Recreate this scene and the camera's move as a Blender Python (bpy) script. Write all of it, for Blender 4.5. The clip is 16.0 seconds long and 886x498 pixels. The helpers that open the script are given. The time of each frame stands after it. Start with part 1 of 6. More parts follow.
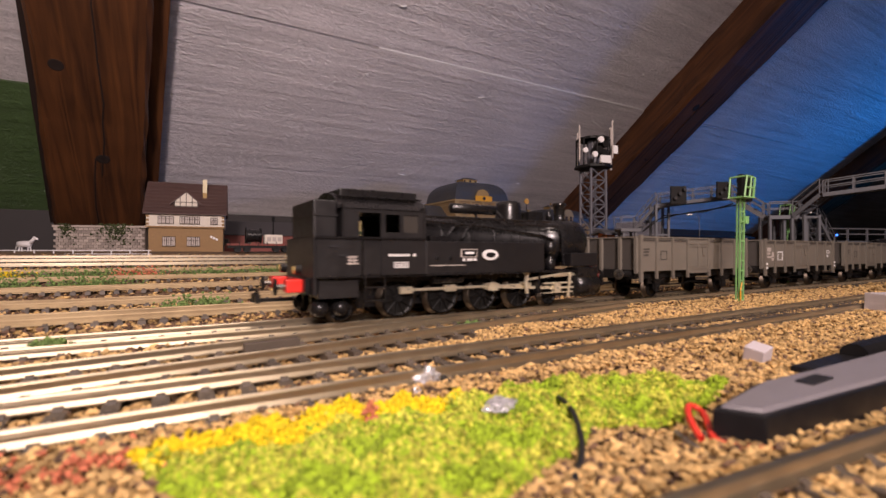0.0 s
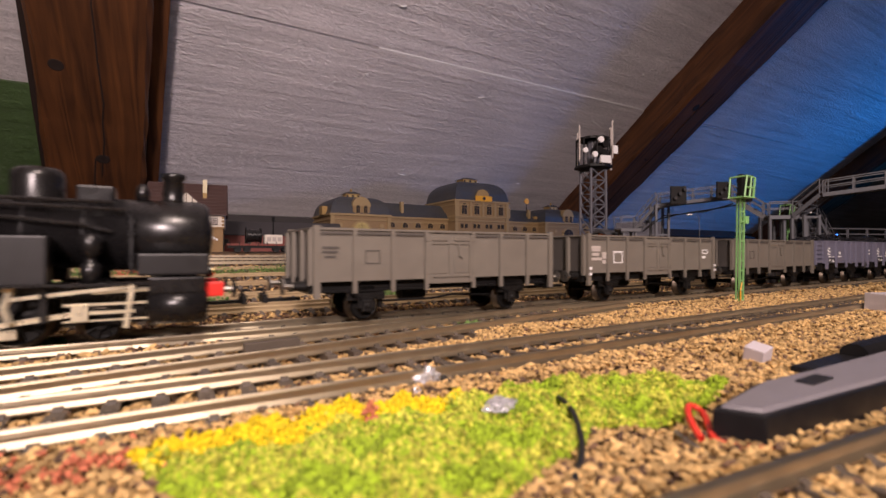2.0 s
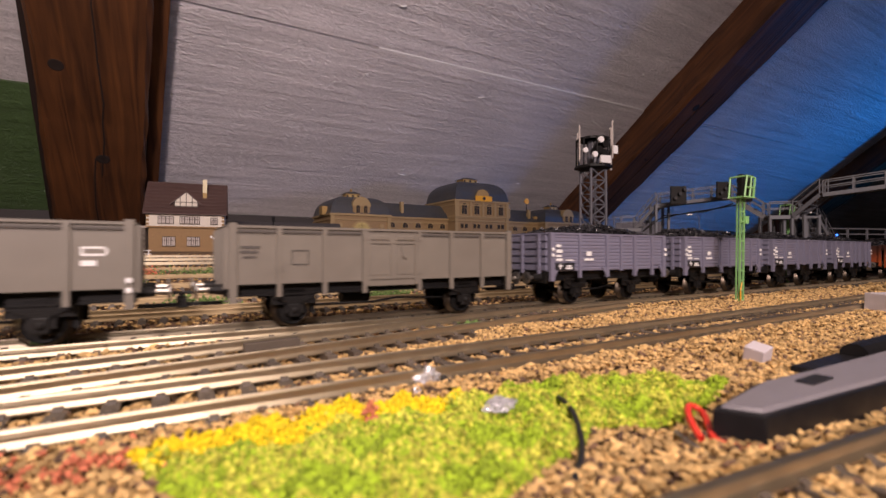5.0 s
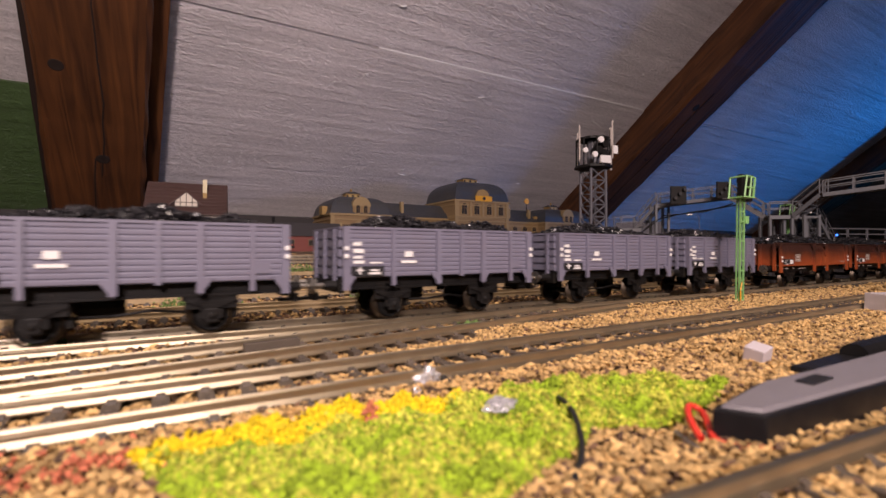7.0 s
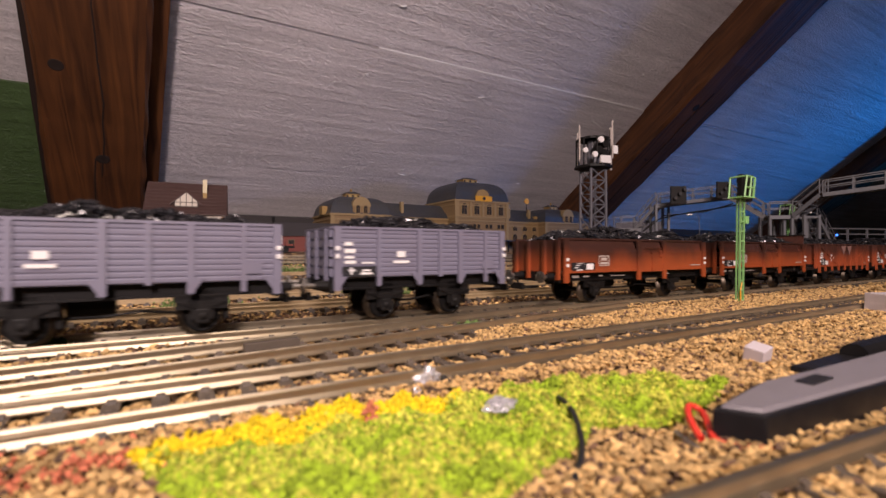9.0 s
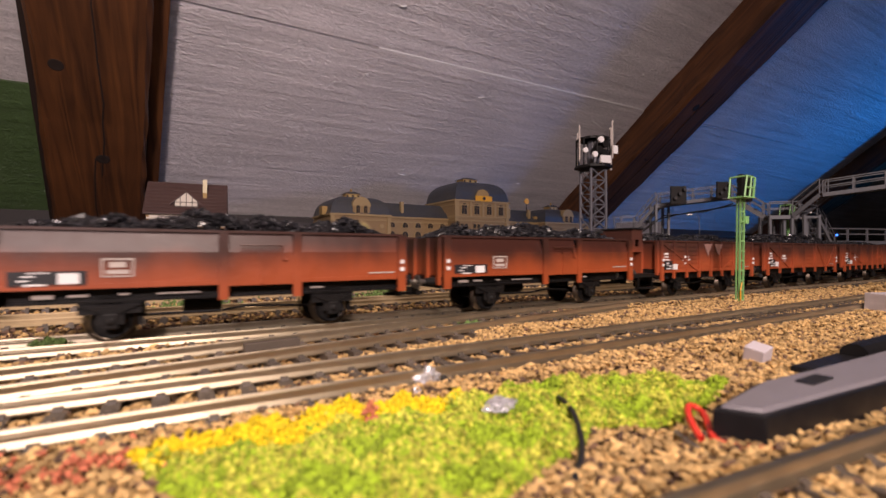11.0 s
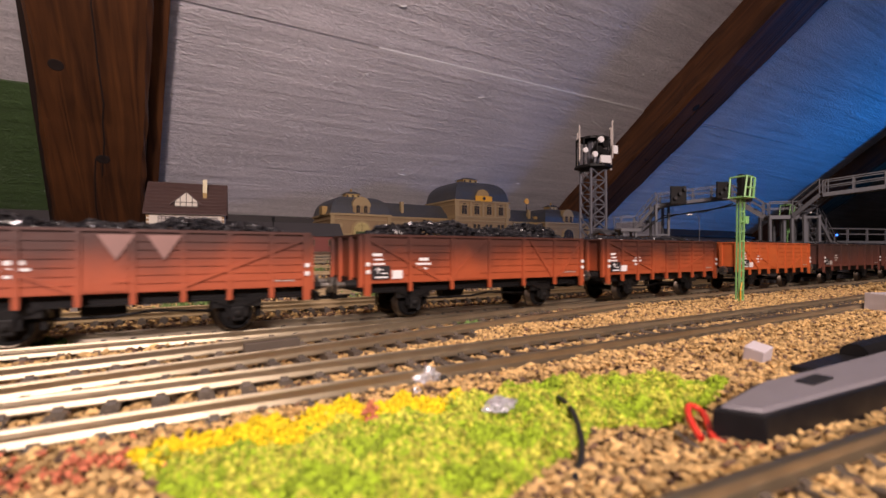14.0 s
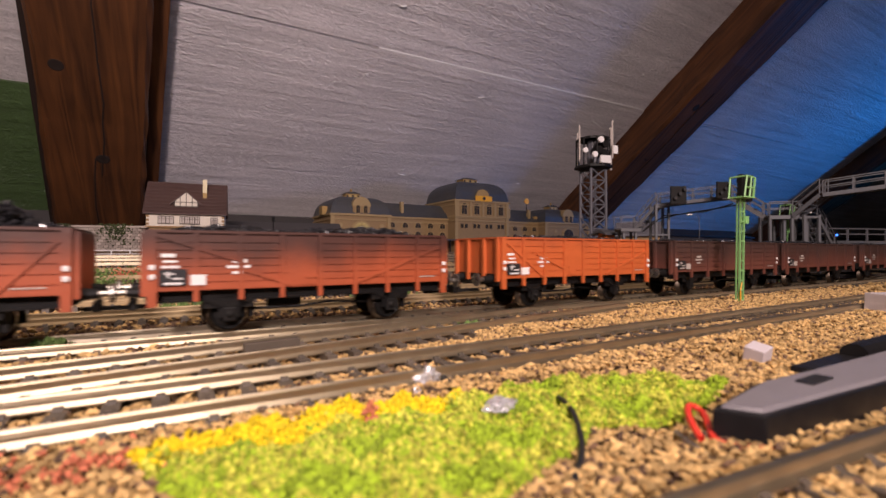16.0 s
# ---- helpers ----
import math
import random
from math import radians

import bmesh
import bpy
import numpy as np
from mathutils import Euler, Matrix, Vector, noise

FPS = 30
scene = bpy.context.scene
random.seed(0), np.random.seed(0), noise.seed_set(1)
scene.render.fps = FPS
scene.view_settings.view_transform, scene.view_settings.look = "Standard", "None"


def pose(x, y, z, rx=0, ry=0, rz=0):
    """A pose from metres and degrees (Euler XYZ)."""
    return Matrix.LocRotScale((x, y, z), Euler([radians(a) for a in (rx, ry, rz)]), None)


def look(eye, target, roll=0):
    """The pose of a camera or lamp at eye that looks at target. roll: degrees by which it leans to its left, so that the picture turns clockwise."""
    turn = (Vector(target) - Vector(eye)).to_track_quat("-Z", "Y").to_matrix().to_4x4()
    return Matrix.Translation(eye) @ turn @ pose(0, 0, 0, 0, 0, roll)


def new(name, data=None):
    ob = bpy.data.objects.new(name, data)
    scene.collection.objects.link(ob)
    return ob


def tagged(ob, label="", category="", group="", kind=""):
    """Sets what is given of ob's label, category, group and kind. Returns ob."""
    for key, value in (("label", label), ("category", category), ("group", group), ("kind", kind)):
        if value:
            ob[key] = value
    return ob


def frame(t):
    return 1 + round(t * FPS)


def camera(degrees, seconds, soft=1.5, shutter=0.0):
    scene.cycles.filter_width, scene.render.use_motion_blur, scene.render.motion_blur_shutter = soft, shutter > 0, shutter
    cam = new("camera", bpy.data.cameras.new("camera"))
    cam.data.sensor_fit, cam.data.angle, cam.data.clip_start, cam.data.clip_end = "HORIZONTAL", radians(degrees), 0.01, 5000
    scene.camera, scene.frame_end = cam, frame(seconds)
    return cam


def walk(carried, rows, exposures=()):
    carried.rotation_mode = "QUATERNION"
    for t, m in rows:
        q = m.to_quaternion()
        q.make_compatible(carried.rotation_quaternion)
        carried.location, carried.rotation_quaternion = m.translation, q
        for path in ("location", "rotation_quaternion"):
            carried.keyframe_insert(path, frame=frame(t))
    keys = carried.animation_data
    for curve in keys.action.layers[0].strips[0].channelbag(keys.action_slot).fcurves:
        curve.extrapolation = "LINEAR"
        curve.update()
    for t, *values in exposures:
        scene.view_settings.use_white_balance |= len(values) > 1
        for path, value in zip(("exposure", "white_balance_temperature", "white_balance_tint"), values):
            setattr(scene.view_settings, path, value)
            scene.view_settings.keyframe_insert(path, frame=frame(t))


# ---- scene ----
# Model railway in an attic, true model size (1:87). The camera looks along +y, rail tops lie at z = RT.
RT = 0.0045
CAM_Z = 0.027
TH = radians(31.1)
UX, UY = math.cos(TH), math.sin(TH)
OX, OY = -0.0084, 0.1731


def rail_xy(s, w):
    """A place from the way s along the train's track and the distance w across it (away from the camera)."""
    return OX + s * UX - w * UY, OY + s * UY + w * UX


def on_track(s, w, z=0.0, turn=0.0):
    x, y = rail_xy(s, w)
    return pose(x, y, z, 0, 0, math.degrees(TH) + turn)


cam = camera(87.42, 16.0, soft=1.5, shutter=0.4)
HERE = look((0, 0, CAM_Z), (0, 1, CAM_Z + 0.0067))
cam.data.dof.use_dof, cam.data.dof.focus_distance, cam.data.dof.aperture_fstop = True, 0.4, 28
walk(cam, [(0, HERE), (16, HERE)])

# ---- light ----
world = bpy.data.worlds.new("world")
scene.world = world
world.use_nodes = True
world.node_tree.nodes["Background"].inputs[0].default_value = (0.55, 0.6, 0.75, 1)
world.node_tree.nodes["Background"].inputs[1].default_value = 0.002


def area_lamp(name, eye, target, size, watts, colour, spread=180):
    d = bpy.data.lights.new(name, "AREA")
    d.shape, d.size, d.energy, d.color, d.spread = "DISK", size, watts, colour, radians(spread)
    ob = new(name, d)
    ob.matrix_basis = look(eye, target)
    return ob


bulb = bpy.data.lights.new("attic_bulb", "POINT")
bulb.energy, bulb.color, bulb.shadow_soft_size = 7.6, (1.0, 0.785, 0.70), 0.05
new("attic_bulb", bulb).location = (0.09, -0.15, 0.42)
# added unseen fill behind the camera, narrowed and aimed to brighten the ceiling
area_lamp("ceiling_fill", (0.20, -1.0, 0.55), (-0.65, 1.6, 0.90), 0.2, 11.5, (1.0, 0.79, 0.77), 100)
area_lamp("blue_lamp", (3.82, 1.58, 0.54), (1.58, 2.06, 0.55), 0.25, 5.5, (0.02, 0.28, 1.0), 58)
scene.view_settings.exposure = 0.0


# ---- materials ----
def material(name, colour, rough=0.6, metal=0.0, spread=0.15, scale=60.0, bump=0.0, bump_scale=None, dirt=None, dirt_amount=0.4, dirt_scale=12.0, per_object=0.0, per_island=0.0, spec=0.5):
    """Base colour with grain at one scale and dirt at another, roughness variation and bump; scales per metre."""
    m = bpy.data.materials.new(name)
    m.use_nodes = True
    nt = m.node_tree
    n, l = nt.nodes, nt.links
    b = n["Principled BSDF"]
    b.inputs["Metallic"].default_value = metal
    b.inputs["Specular IOR Level"].default_value = spec
    co = n.new("ShaderNodeTexCoord")
    g = n.new("ShaderNodeTexNoise")
    g.inputs["Scale"].default_value, g.inputs["Detail"].default_value = scale, 6
    l.new(co.outputs["Object"], g.inputs["Vector"])
    mix = n.new("ShaderNodeMix")
    mix.data_type, mix.blend_type = "RGBA", "MIX"
    mix.inputs[6].default_value = (*[c * (1 - spread) for c in colour], 1)
    mix.inputs[7].default_value = (*[min(1, c * (1 + spread)) for c in colour], 1)
    l.new(g.outputs["Fac"], mix.inputs[0])
    out = mix.outputs[2]
    if per_object or per_island:
        hs = n.new("ShaderNodeHueSaturation")
        if per_object:
            src = n.new("ShaderNodeObjectInfo").outputs["Random"]
        else:
            src = n.new("ShaderNodeNewGeometry").outputs["Random Per Island"]
        k = max(per_object, per_island)
        mr = n.new("ShaderNodeMapRange")
        mr.inputs[3].default_value, mr.inputs[4].default_value = 1 - k, 1 + k
        l.new(src, mr.inputs[0])
        l.new(mr.outputs[0], hs.inputs["Value"])
        l.new(out, hs.inputs["Color"])
        out = hs.outputs[0]
    if dirt:
        d = n.new("ShaderNodeTexNoise")
        d.inputs["Scale"].default_value, d.inputs["Detail"].default_value = dirt_scale, 5
        l.new(co.outputs["Object"], d.inputs["Vector"])
        r = n.new("ShaderNodeMapRange")
        r.inputs[1].default_value, r.inputs[2].default_value = 0.42, 0.7
        r.inputs[4].default_value = dirt_amount
        l.new(d.outputs["Fac"], r.inputs[0])
        mx = n.new("ShaderNodeMix")
        mx.data_type = "RGBA"
        mx.inputs[7].default_value = (*dirt, 1)
        l.new(r.outputs[0], mx.inputs[0])
        l.new(out, mx.inputs[6])
        out = mx.outputs[2]
    l.new(out, b.inputs["Base Color"])
    rr = n.new("ShaderNodeMapRange")
    rr.inputs[3].default_value, rr.inputs[4].default_value = max(0.03, rough - 0.12), min(1, rough + 0.12)
    l.new(g.outputs["Fac"], rr.inputs[0])
    l.new(rr.outputs[0], b.inputs["Roughness"])
    if bump:
        bn = n.new("ShaderNodeTexNoise")
        bn.inputs["Scale"].default_value, bn.inputs["Detail"].default_value = bump_scale or scale * 4, 5
        l.new(co.outputs["Object"], bn.inputs["Vector"])
        bp = n.new("ShaderNodeBump")
        bp.inputs["Strength"].default_value, bp.inputs["Distance"].default_value = 1.0, bump
        l.new(bn.outputs["Fac"], bp.inputs["Height"])
        l.new(bp.outputs[0], b.inputs["Normal"])
    return m


M_GROUND = material("ballast_bed", (0.2, 0.13, 0.07), 0.9, scale=300, spread=0.5, bump=0.001, bump_scale=900, dirt=(0.06, 0.04, 0.025), dirt_scale=40)
M_RAIL = material("rail_metal", (0.74, 0.65, 0.48), 0.5, metal=0.95, spread=0.06, scale=300, dirt=(0.4, 0.31, 0.2), dirt_amount=0.25, dirt_scale=70)
tangent = M_RAIL.node_tree.nodes.new("ShaderNodeCombineXYZ")
tangent.inputs[0].default_value, tangent.inputs[1].default_value = -UY, UX
M_RAIL.node_tree.links.new(tangent.outputs[0], M_RAIL.node_tree.nodes["Principled BSDF"].inputs["Tangent"])
M_RAIL.node_tree.nodes["Principled BSDF"].inputs["Anisotropic"].default_value = 0.88
M_DUSTRAIL = material("dusty_rail_metal", (0.46, 0.35, 0.2), 0.5, metal=0.5, spread=0.15, scale=300, dirt=(0.22, 0.15, 0.08), dirt_amount=0.5, dirt_scale=50)
M_SLEEPER = material("sleeper_plastic", (0.085, 0.068, 0.052), 0.6, scale=500, per_object=0.3)


# ---- mesh helpers ----
def box(bm, x0, x1, y0, y1, z0, z1, m=None):
    vs = [bm.verts.new((x, y, z)) for x in (x0, x1) for y in (y0, y1) for z in (z0, z1)]
    if m is not None:
        for v in vs:
            v.co = m @ v.co
    for i in ((0, 1, 3, 2), (4, 6, 7, 5), (0, 4, 5, 1), (2, 3, 7, 6), (0, 2, 6, 4), (1, 5, 7, 3)):
        bm.faces.new([vs[k] for k in i])
    return vs


def finish(name, bm, mat, smooth=False):
    me = bpy.data.meshes.new(name)
    bmesh.ops.recalc_face_normals(bm, faces=bm.faces)
    if smooth:
        for f in bm.faces:
            f.smooth = True
    bm.to_mesh(me)
    bm.free()
    me.materials.append(mat)
    return me


def part(name, bm, mat, parent=None, label="", smooth=False, at=None):
    ob = new(name, finish(name, bm, mat, smooth))
    if parent is not None:
        ob.parent = parent
    if at is not None:
        ob.matrix_basis = at
    if label:
        ob["label"] = label
    return ob


def thing(name, label, category, at=None, group="", kind=""):
    ob = new(name)
    if at is not None:
        ob.matrix_basis = at
    return tagged(ob, label, category, group, kind)


def cyl(bm, p0, p1, r, seg=10, r2=None):
    a, b = Vector(p0), Vector(p1)
    d = (b - a).normalized()
    side = d.orthogonal().normalized()
    up = d.cross(side)
    rings = []
    for p, q in ((a, r), (b, r if r2 is None else r2)):
        rings.append([bm.verts.new(p + (side * math.cos(2 * math.pi * i / seg) + up * math.sin(2 * math.pi * i / seg)) * q) for i in range(seg)])
    for i in range(seg):
        j = (i + 1) % seg
        bm.faces.new((rings[0][i], rings[0][j], rings[1][j], rings[1][i]))
    bm.faces.new(rings[0][::-1])
    bm.faces.new(rings[1])


def tube(bm, pts, r, seg=6):
    for a, b in zip(pts, pts[1:]):
        cyl(bm, a, b, r, seg)


def prism(bm, profile, x0, x1, m=None):
    """A profile of (y, z) points drawn along x."""
    a = [bm.verts.new((x0, y, z)) for y, z in profile]
    b = [bm.verts.new((x1, y, z)) for y, z in profile]
    if m is not None:
        for v in a + b:
            v.co = m @ v.co
    k = len(profile)
    for i in range(k):
        j = (i + 1) % k
        bm.faces.new((a[i], a[j], b[j], b[i]))
    bm.faces.new(a[::-1])
    bm.faces.new(b)


def lathe(bm, rings, centre, axis="Z", seg=20, caps=True):
    """Rings of (radius, height) turned round an axis through centre."""
    c = Vector(centre)
    loops = []
    for r, h in rings:
        loop = []
        for i in range(seg):
            u, v = r * math.cos(2 * math.pi * i / seg), r * math.sin(2 * math.pi * i / seg)
            loop.append(bm.verts.new(c + Vector({"Z": (u, v, h), "X": (h, u, v), "Y": (u, h, v)}[axis])))
        loops.append(loop)
    for a, b in zip(loops, loops[1:]):
        for i in range(seg):
            j = (i + 1) % seg
            bm.faces.new((a[i], a[j], b[j], b[i]))
    if caps:
        bm.faces.new(loops[0][::-1])
        bm.faces.new(loops[-1])


def one(fn, *args, **kw):
    bm = bmesh.new()
    fn(bm, *args, **kw)
    return bm


def boxes(*rows):
    bm = bmesh.new()
    for r in rows:
        box(bm, *r)
    return bm


def rounded(bm, width):
    bmesh.ops.bevel(bm, geom=bm.edges[:], offset=width, segments=2, affect="EDGES", profile=0.6)
    return bm


def lumps(name, places, sizes, mat, parent=None, squash=0.7, seed=1, stretch=1.0):
    """Many small uneven stones in one mesh: an octahedron with shifted corners at each place."""
    rng = np.random.default_rng(seed)
    n = len(places)
    base = np.array([(1, 0, 0), (-1, 0, 0), (0, 1, 0), (0, -1, 0), (0, 0, 1), (0, 0, -1)], float)
    tri = np.array([(0, 2, 4), (2, 1, 4), (1, 3, 4), (3, 0, 4), (2, 0, 5), (1, 2, 5), (3, 1, 5), (0, 3, 5)])
    v = base[None] * rng.uniform(0.7, 1.25, (n, 6, 1)) + rng.normal(0, 0.16, (n, 6, 3))
    v[:, :, 0] *= rng.uniform(1.0, stretch, (n, 1))
    tilt = rng.normal(0, 0.45, n)
    c, s = np.cos(tilt)[:, None], np.sin(tilt)[:, None]
    x, z = v[:, :, 0] * c - v[:, :, 2] * s, (v[:, :, 0] * s + v[:, :, 2] * c) * squash
    a = rng.uniform(0, 6.28, n)
    c, s = np.cos(a)[:, None], np.sin(a)[:, None]
    w = np.stack((x * c - v[:, :, 1] * s, x * s + v[:, :, 1] * c, z), 2) * np.asarray(sizes)[:, None, None] + np.asarray(places)[:, None]
    faces = (tri[None] + (np.arange(n) * 6)[:, None, None]).reshape(-1, 3)
    me = bpy.data.meshes.new(name)
    me.from_pydata(w.reshape(-1, 3).tolist(), [], faces.tolist())
    me.materials.append(mat)
    ob = new(name, me)
    if parent is not None:
        ob.parent = parent
    return ob


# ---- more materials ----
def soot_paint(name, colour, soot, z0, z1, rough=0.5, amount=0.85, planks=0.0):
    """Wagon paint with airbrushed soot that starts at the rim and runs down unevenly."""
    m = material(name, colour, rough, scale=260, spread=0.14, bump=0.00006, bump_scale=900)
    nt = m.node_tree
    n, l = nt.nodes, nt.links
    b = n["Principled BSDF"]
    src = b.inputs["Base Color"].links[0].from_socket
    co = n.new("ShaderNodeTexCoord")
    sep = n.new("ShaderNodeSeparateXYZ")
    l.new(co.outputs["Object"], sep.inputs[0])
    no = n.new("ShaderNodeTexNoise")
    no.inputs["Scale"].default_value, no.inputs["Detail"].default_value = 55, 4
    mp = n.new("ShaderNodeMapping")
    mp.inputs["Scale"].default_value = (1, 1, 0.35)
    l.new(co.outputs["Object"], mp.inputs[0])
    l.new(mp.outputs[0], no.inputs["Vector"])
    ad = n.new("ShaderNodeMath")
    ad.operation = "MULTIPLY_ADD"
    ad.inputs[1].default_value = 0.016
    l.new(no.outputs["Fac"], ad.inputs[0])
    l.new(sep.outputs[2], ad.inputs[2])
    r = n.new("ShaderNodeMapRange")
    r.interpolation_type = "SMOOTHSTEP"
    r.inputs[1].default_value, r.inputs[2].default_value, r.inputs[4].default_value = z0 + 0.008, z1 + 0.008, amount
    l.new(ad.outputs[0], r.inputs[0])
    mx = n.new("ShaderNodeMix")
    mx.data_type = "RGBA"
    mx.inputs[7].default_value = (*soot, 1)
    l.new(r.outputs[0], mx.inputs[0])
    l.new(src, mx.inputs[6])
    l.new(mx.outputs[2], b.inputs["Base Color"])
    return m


def timber(name, colour, dark):
    m = bpy.data.materials.new(name)
    m.use_nodes = True
    n, l = m.node_tree.nodes, m.node_tree.links
    b = n["Principled BSDF"]
    co = n.new("ShaderNodeTexCoord")
    mp = n.new("ShaderNodeMapping")
    mp.inputs["Scale"].default_value = (1.0, 0.05, 1.0)
    l.new(co.outputs["Object"], mp.inputs[0])
    g = n.new("ShaderNodeTexNoise")
    g.inputs["Scale"].default_value, g.inputs["Detail"].default_value, g.inputs["Distortion"].default_value = 55, 8, 1.2
    l.new(mp.outputs[0], g.inputs["Vector"])
    k = n.new("ShaderNodeTexNoise")
    k.inputs["Scale"].default_value, k.inputs["Detail"].default_value = 7, 3
    l.new(co.outputs["Object"], k.inputs["Vector"])
    cr = n.new("ShaderNodeMapRange")
    cr.inputs[1].default_value, cr.inputs[2].default_value = 0.3, 0.7
    l.new(g.outputs["Fac"], cr.inputs[0])
    mx = n.new("ShaderNodeMix")
    mx.data_type = "RGBA"
    mx.inputs[6].default_value, mx.inputs[7].default_value = (*dark, 1), (*colour, 1)
    l.new(cr.outputs[0], mx.inputs[0])
    m2 = n.new("ShaderNodeMix")
    m2.data_type, m2.blend_type = "RGBA", "MULTIPLY"
    m2.inputs[0].default_value = 0.6
    l.new(mx.outputs[2], m2.inputs[6])
    l.new(k.outputs["Fac"], m2.inputs[7])
    l.new(m2.outputs[2], b.inputs["Base Color"])
    b.inputs["Roughness"].default_value = 0.55
    bp = n.new("ShaderNodeBump")
    bp.inputs["Strength"].default_value, bp.inputs["Distance"].default_value = 0.6, 0.004
    l.new(g.outputs["Fac"], bp.inputs["Height"])
    l.new(bp.outputs[0], b.inputs["Normal"])
    return m


def foam(name, colour):
    """Sprayed, slightly glossy foam board with long horizontal streaks."""
    m = material(name, colour, 0.32, scale=170, spread=0.13, dirt=tuple(c * 0.72 for c in colour), dirt_amount=0.35, dirt_scale=5)
    n, l = m.node_tree.nodes, m.node_tree.links
    b = n["Principled BSDF"]
    co = n.new("ShaderNodeTexCoord")
    mp = n.new("ShaderNodeMapping")
    mp.inputs["Scale"].default_value = (0.33, 1.0, 1.0)
    l.new(co.outputs["Object"], mp.inputs[0])
    g = n.new("ShaderNodeTexNoise")
    g.inputs["Scale"].default_value, g.inputs["Detail"].default_value, g.inputs["Roughness"].default_value = 210, 7, 0.7
    l.new(mp.outputs[0], g.inputs["Vector"])
    mp2 = n.new("ShaderNodeMapping")
    mp2.inputs["Scale"].default_value = (0.04, 1.0, 1.0)
    l.new(co.outputs["Object"], mp2.inputs[0])
    g2 = n.new("ShaderNodeTexNoise")
    g2.inputs["Scale"].default_value, g2.inputs["Detail"].default_value = 55, 4
    l.new(mp2.outputs[0], g2.inputs["Vector"])
    ad = n.new("ShaderNodeMath")
    ad.operation = "ADD"
    l.new(g.outputs["Fac"], ad.inputs[0])
    l.new(g2.outputs["Fac"], ad.inputs[1])
    # relief shading put into the colour: hollows darker, ridges lighter
    relief_tone = n.new("ShaderNodeMapRange")
    relief_tone.inputs[1].default_value, relief_tone.inputs[2].default_value, relief_tone.inputs[3].default_value, relief_tone.inputs[4].default_value = 0.75, 1.25, 0.8, 1.18
    l.new(ad.outputs[0], relief_tone.inputs[0])
    mul = n.new("ShaderNodeMix")
    mul.data_type, mul.blend_type = "RGBA", "MULTIPLY"
    mul.inputs[0].default_value = 1.0
    l.new(b.inputs["Base Color"].links[0].from_socket, mul.inputs[6])
    l.new(relief_tone.outputs[0], mul.inputs[7])
    l.new(mul.outputs[2], b.inputs["Base Color"])
    bp = n.new("ShaderNodeBump")
    bp.inputs["Strength"].default_value, bp.inputs["Distance"].default_value = 1.0, 0.014
    l.new(ad.outputs[0], bp.inputs["Height"])
    l.new(bp.outputs[0], b.inputs["Normal"])
    return m


M_FOAM = foam("insulation_foam", (0.8, 0.76, 0.77))
M_FOAM_GREEN = foam("green_painted_foam", (0.1, 0.18, 0.06))
M_TIMBER = timber("dark_timber", (0.18, 0.066, 0.019), (0.05, 0.018, 0.007))
M_CRACK_GAP = material("timber_crack_and_gap_shade", (0.015, 0.007, 0.004), 0.9)
M_BALLAST = material("ballast_stone", (0.56, 0.37, 0.15), 0.8, scale=900, spread=0.3, per_island=0.45)
M_BALLAST_DARK = material("dark_ballast_stone", (0.13, 0.075, 0.045), 0.85, scale=900, spread=0.4, per_island=0.5)
M_COAL = material("coal", (0.012, 0.012, 0.014), 0.22, scale=900, per_island=0.7)
M_STUD = material("stud_metal", (0.22, 0.19, 0.16), 0.4, metal=0.8, scale=400)
M_GREY = material("grey_wagon_paint", (0.17, 0.152, 0.126), 0.48, scale=200, spread=0.12, dirt=(0.14, 0.12, 0.1), dirt_amount=0.4, dirt_scale=60)
M_GREY_DARK = material("dark_inside_and_slot_shade", (0.07, 0.062, 0.055), 0.7, scale=200)
M_LILAC = material("lilac_wagon_paint", (0.168, 0.165, 0.225), 0.5, scale=220, spread=0.08, dirt=(0.16, 0.14, 0.18), dirt_amount=0.3, dirt_scale=70)
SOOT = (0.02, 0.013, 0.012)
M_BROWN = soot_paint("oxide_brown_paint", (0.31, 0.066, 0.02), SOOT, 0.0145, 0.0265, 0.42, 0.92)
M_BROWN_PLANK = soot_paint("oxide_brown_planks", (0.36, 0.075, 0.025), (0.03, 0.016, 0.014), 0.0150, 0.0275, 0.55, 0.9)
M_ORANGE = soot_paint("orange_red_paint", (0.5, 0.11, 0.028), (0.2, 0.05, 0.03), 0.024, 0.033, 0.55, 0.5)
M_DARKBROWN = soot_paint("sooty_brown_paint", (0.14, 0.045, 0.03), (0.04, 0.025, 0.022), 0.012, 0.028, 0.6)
M_PALEMARK = material("pale_worn_paint", (0.26, 0.15, 0.13), 0.55, scale=300)
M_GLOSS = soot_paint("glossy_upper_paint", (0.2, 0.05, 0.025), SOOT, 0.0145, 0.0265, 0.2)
M_FRAME = material("black_underframe", (0.009, 0.0085, 0.0085), 0.55, scale=400, dirt=(0.018, 0.015, 0.012), dirt_amount=0.3, dirt_scale=120, spec=0.22)
M_WHEEL = material("dark_wheel_metal", (0.008, 0.0075, 0.007), 0.5, metal=0.0, scale=500, spec=0.25)
M_TREAD = material("wheel_tread_metal", (0.13, 0.105, 0.08), 0.45, metal=1.0, scale=500)
M_PRINT = material("white_print", (0.78, 0.77, 0.76), 0.5, scale=700, spread=0.05)
M_PRINT_DULL = material("faded_white_print", (0.45, 0.4, 0.36), 0.6, scale=700, spread=0.2)
M_BOARD = material("black_chalk_board", (0.012, 0.012, 0.015), 0.6, scale=400)
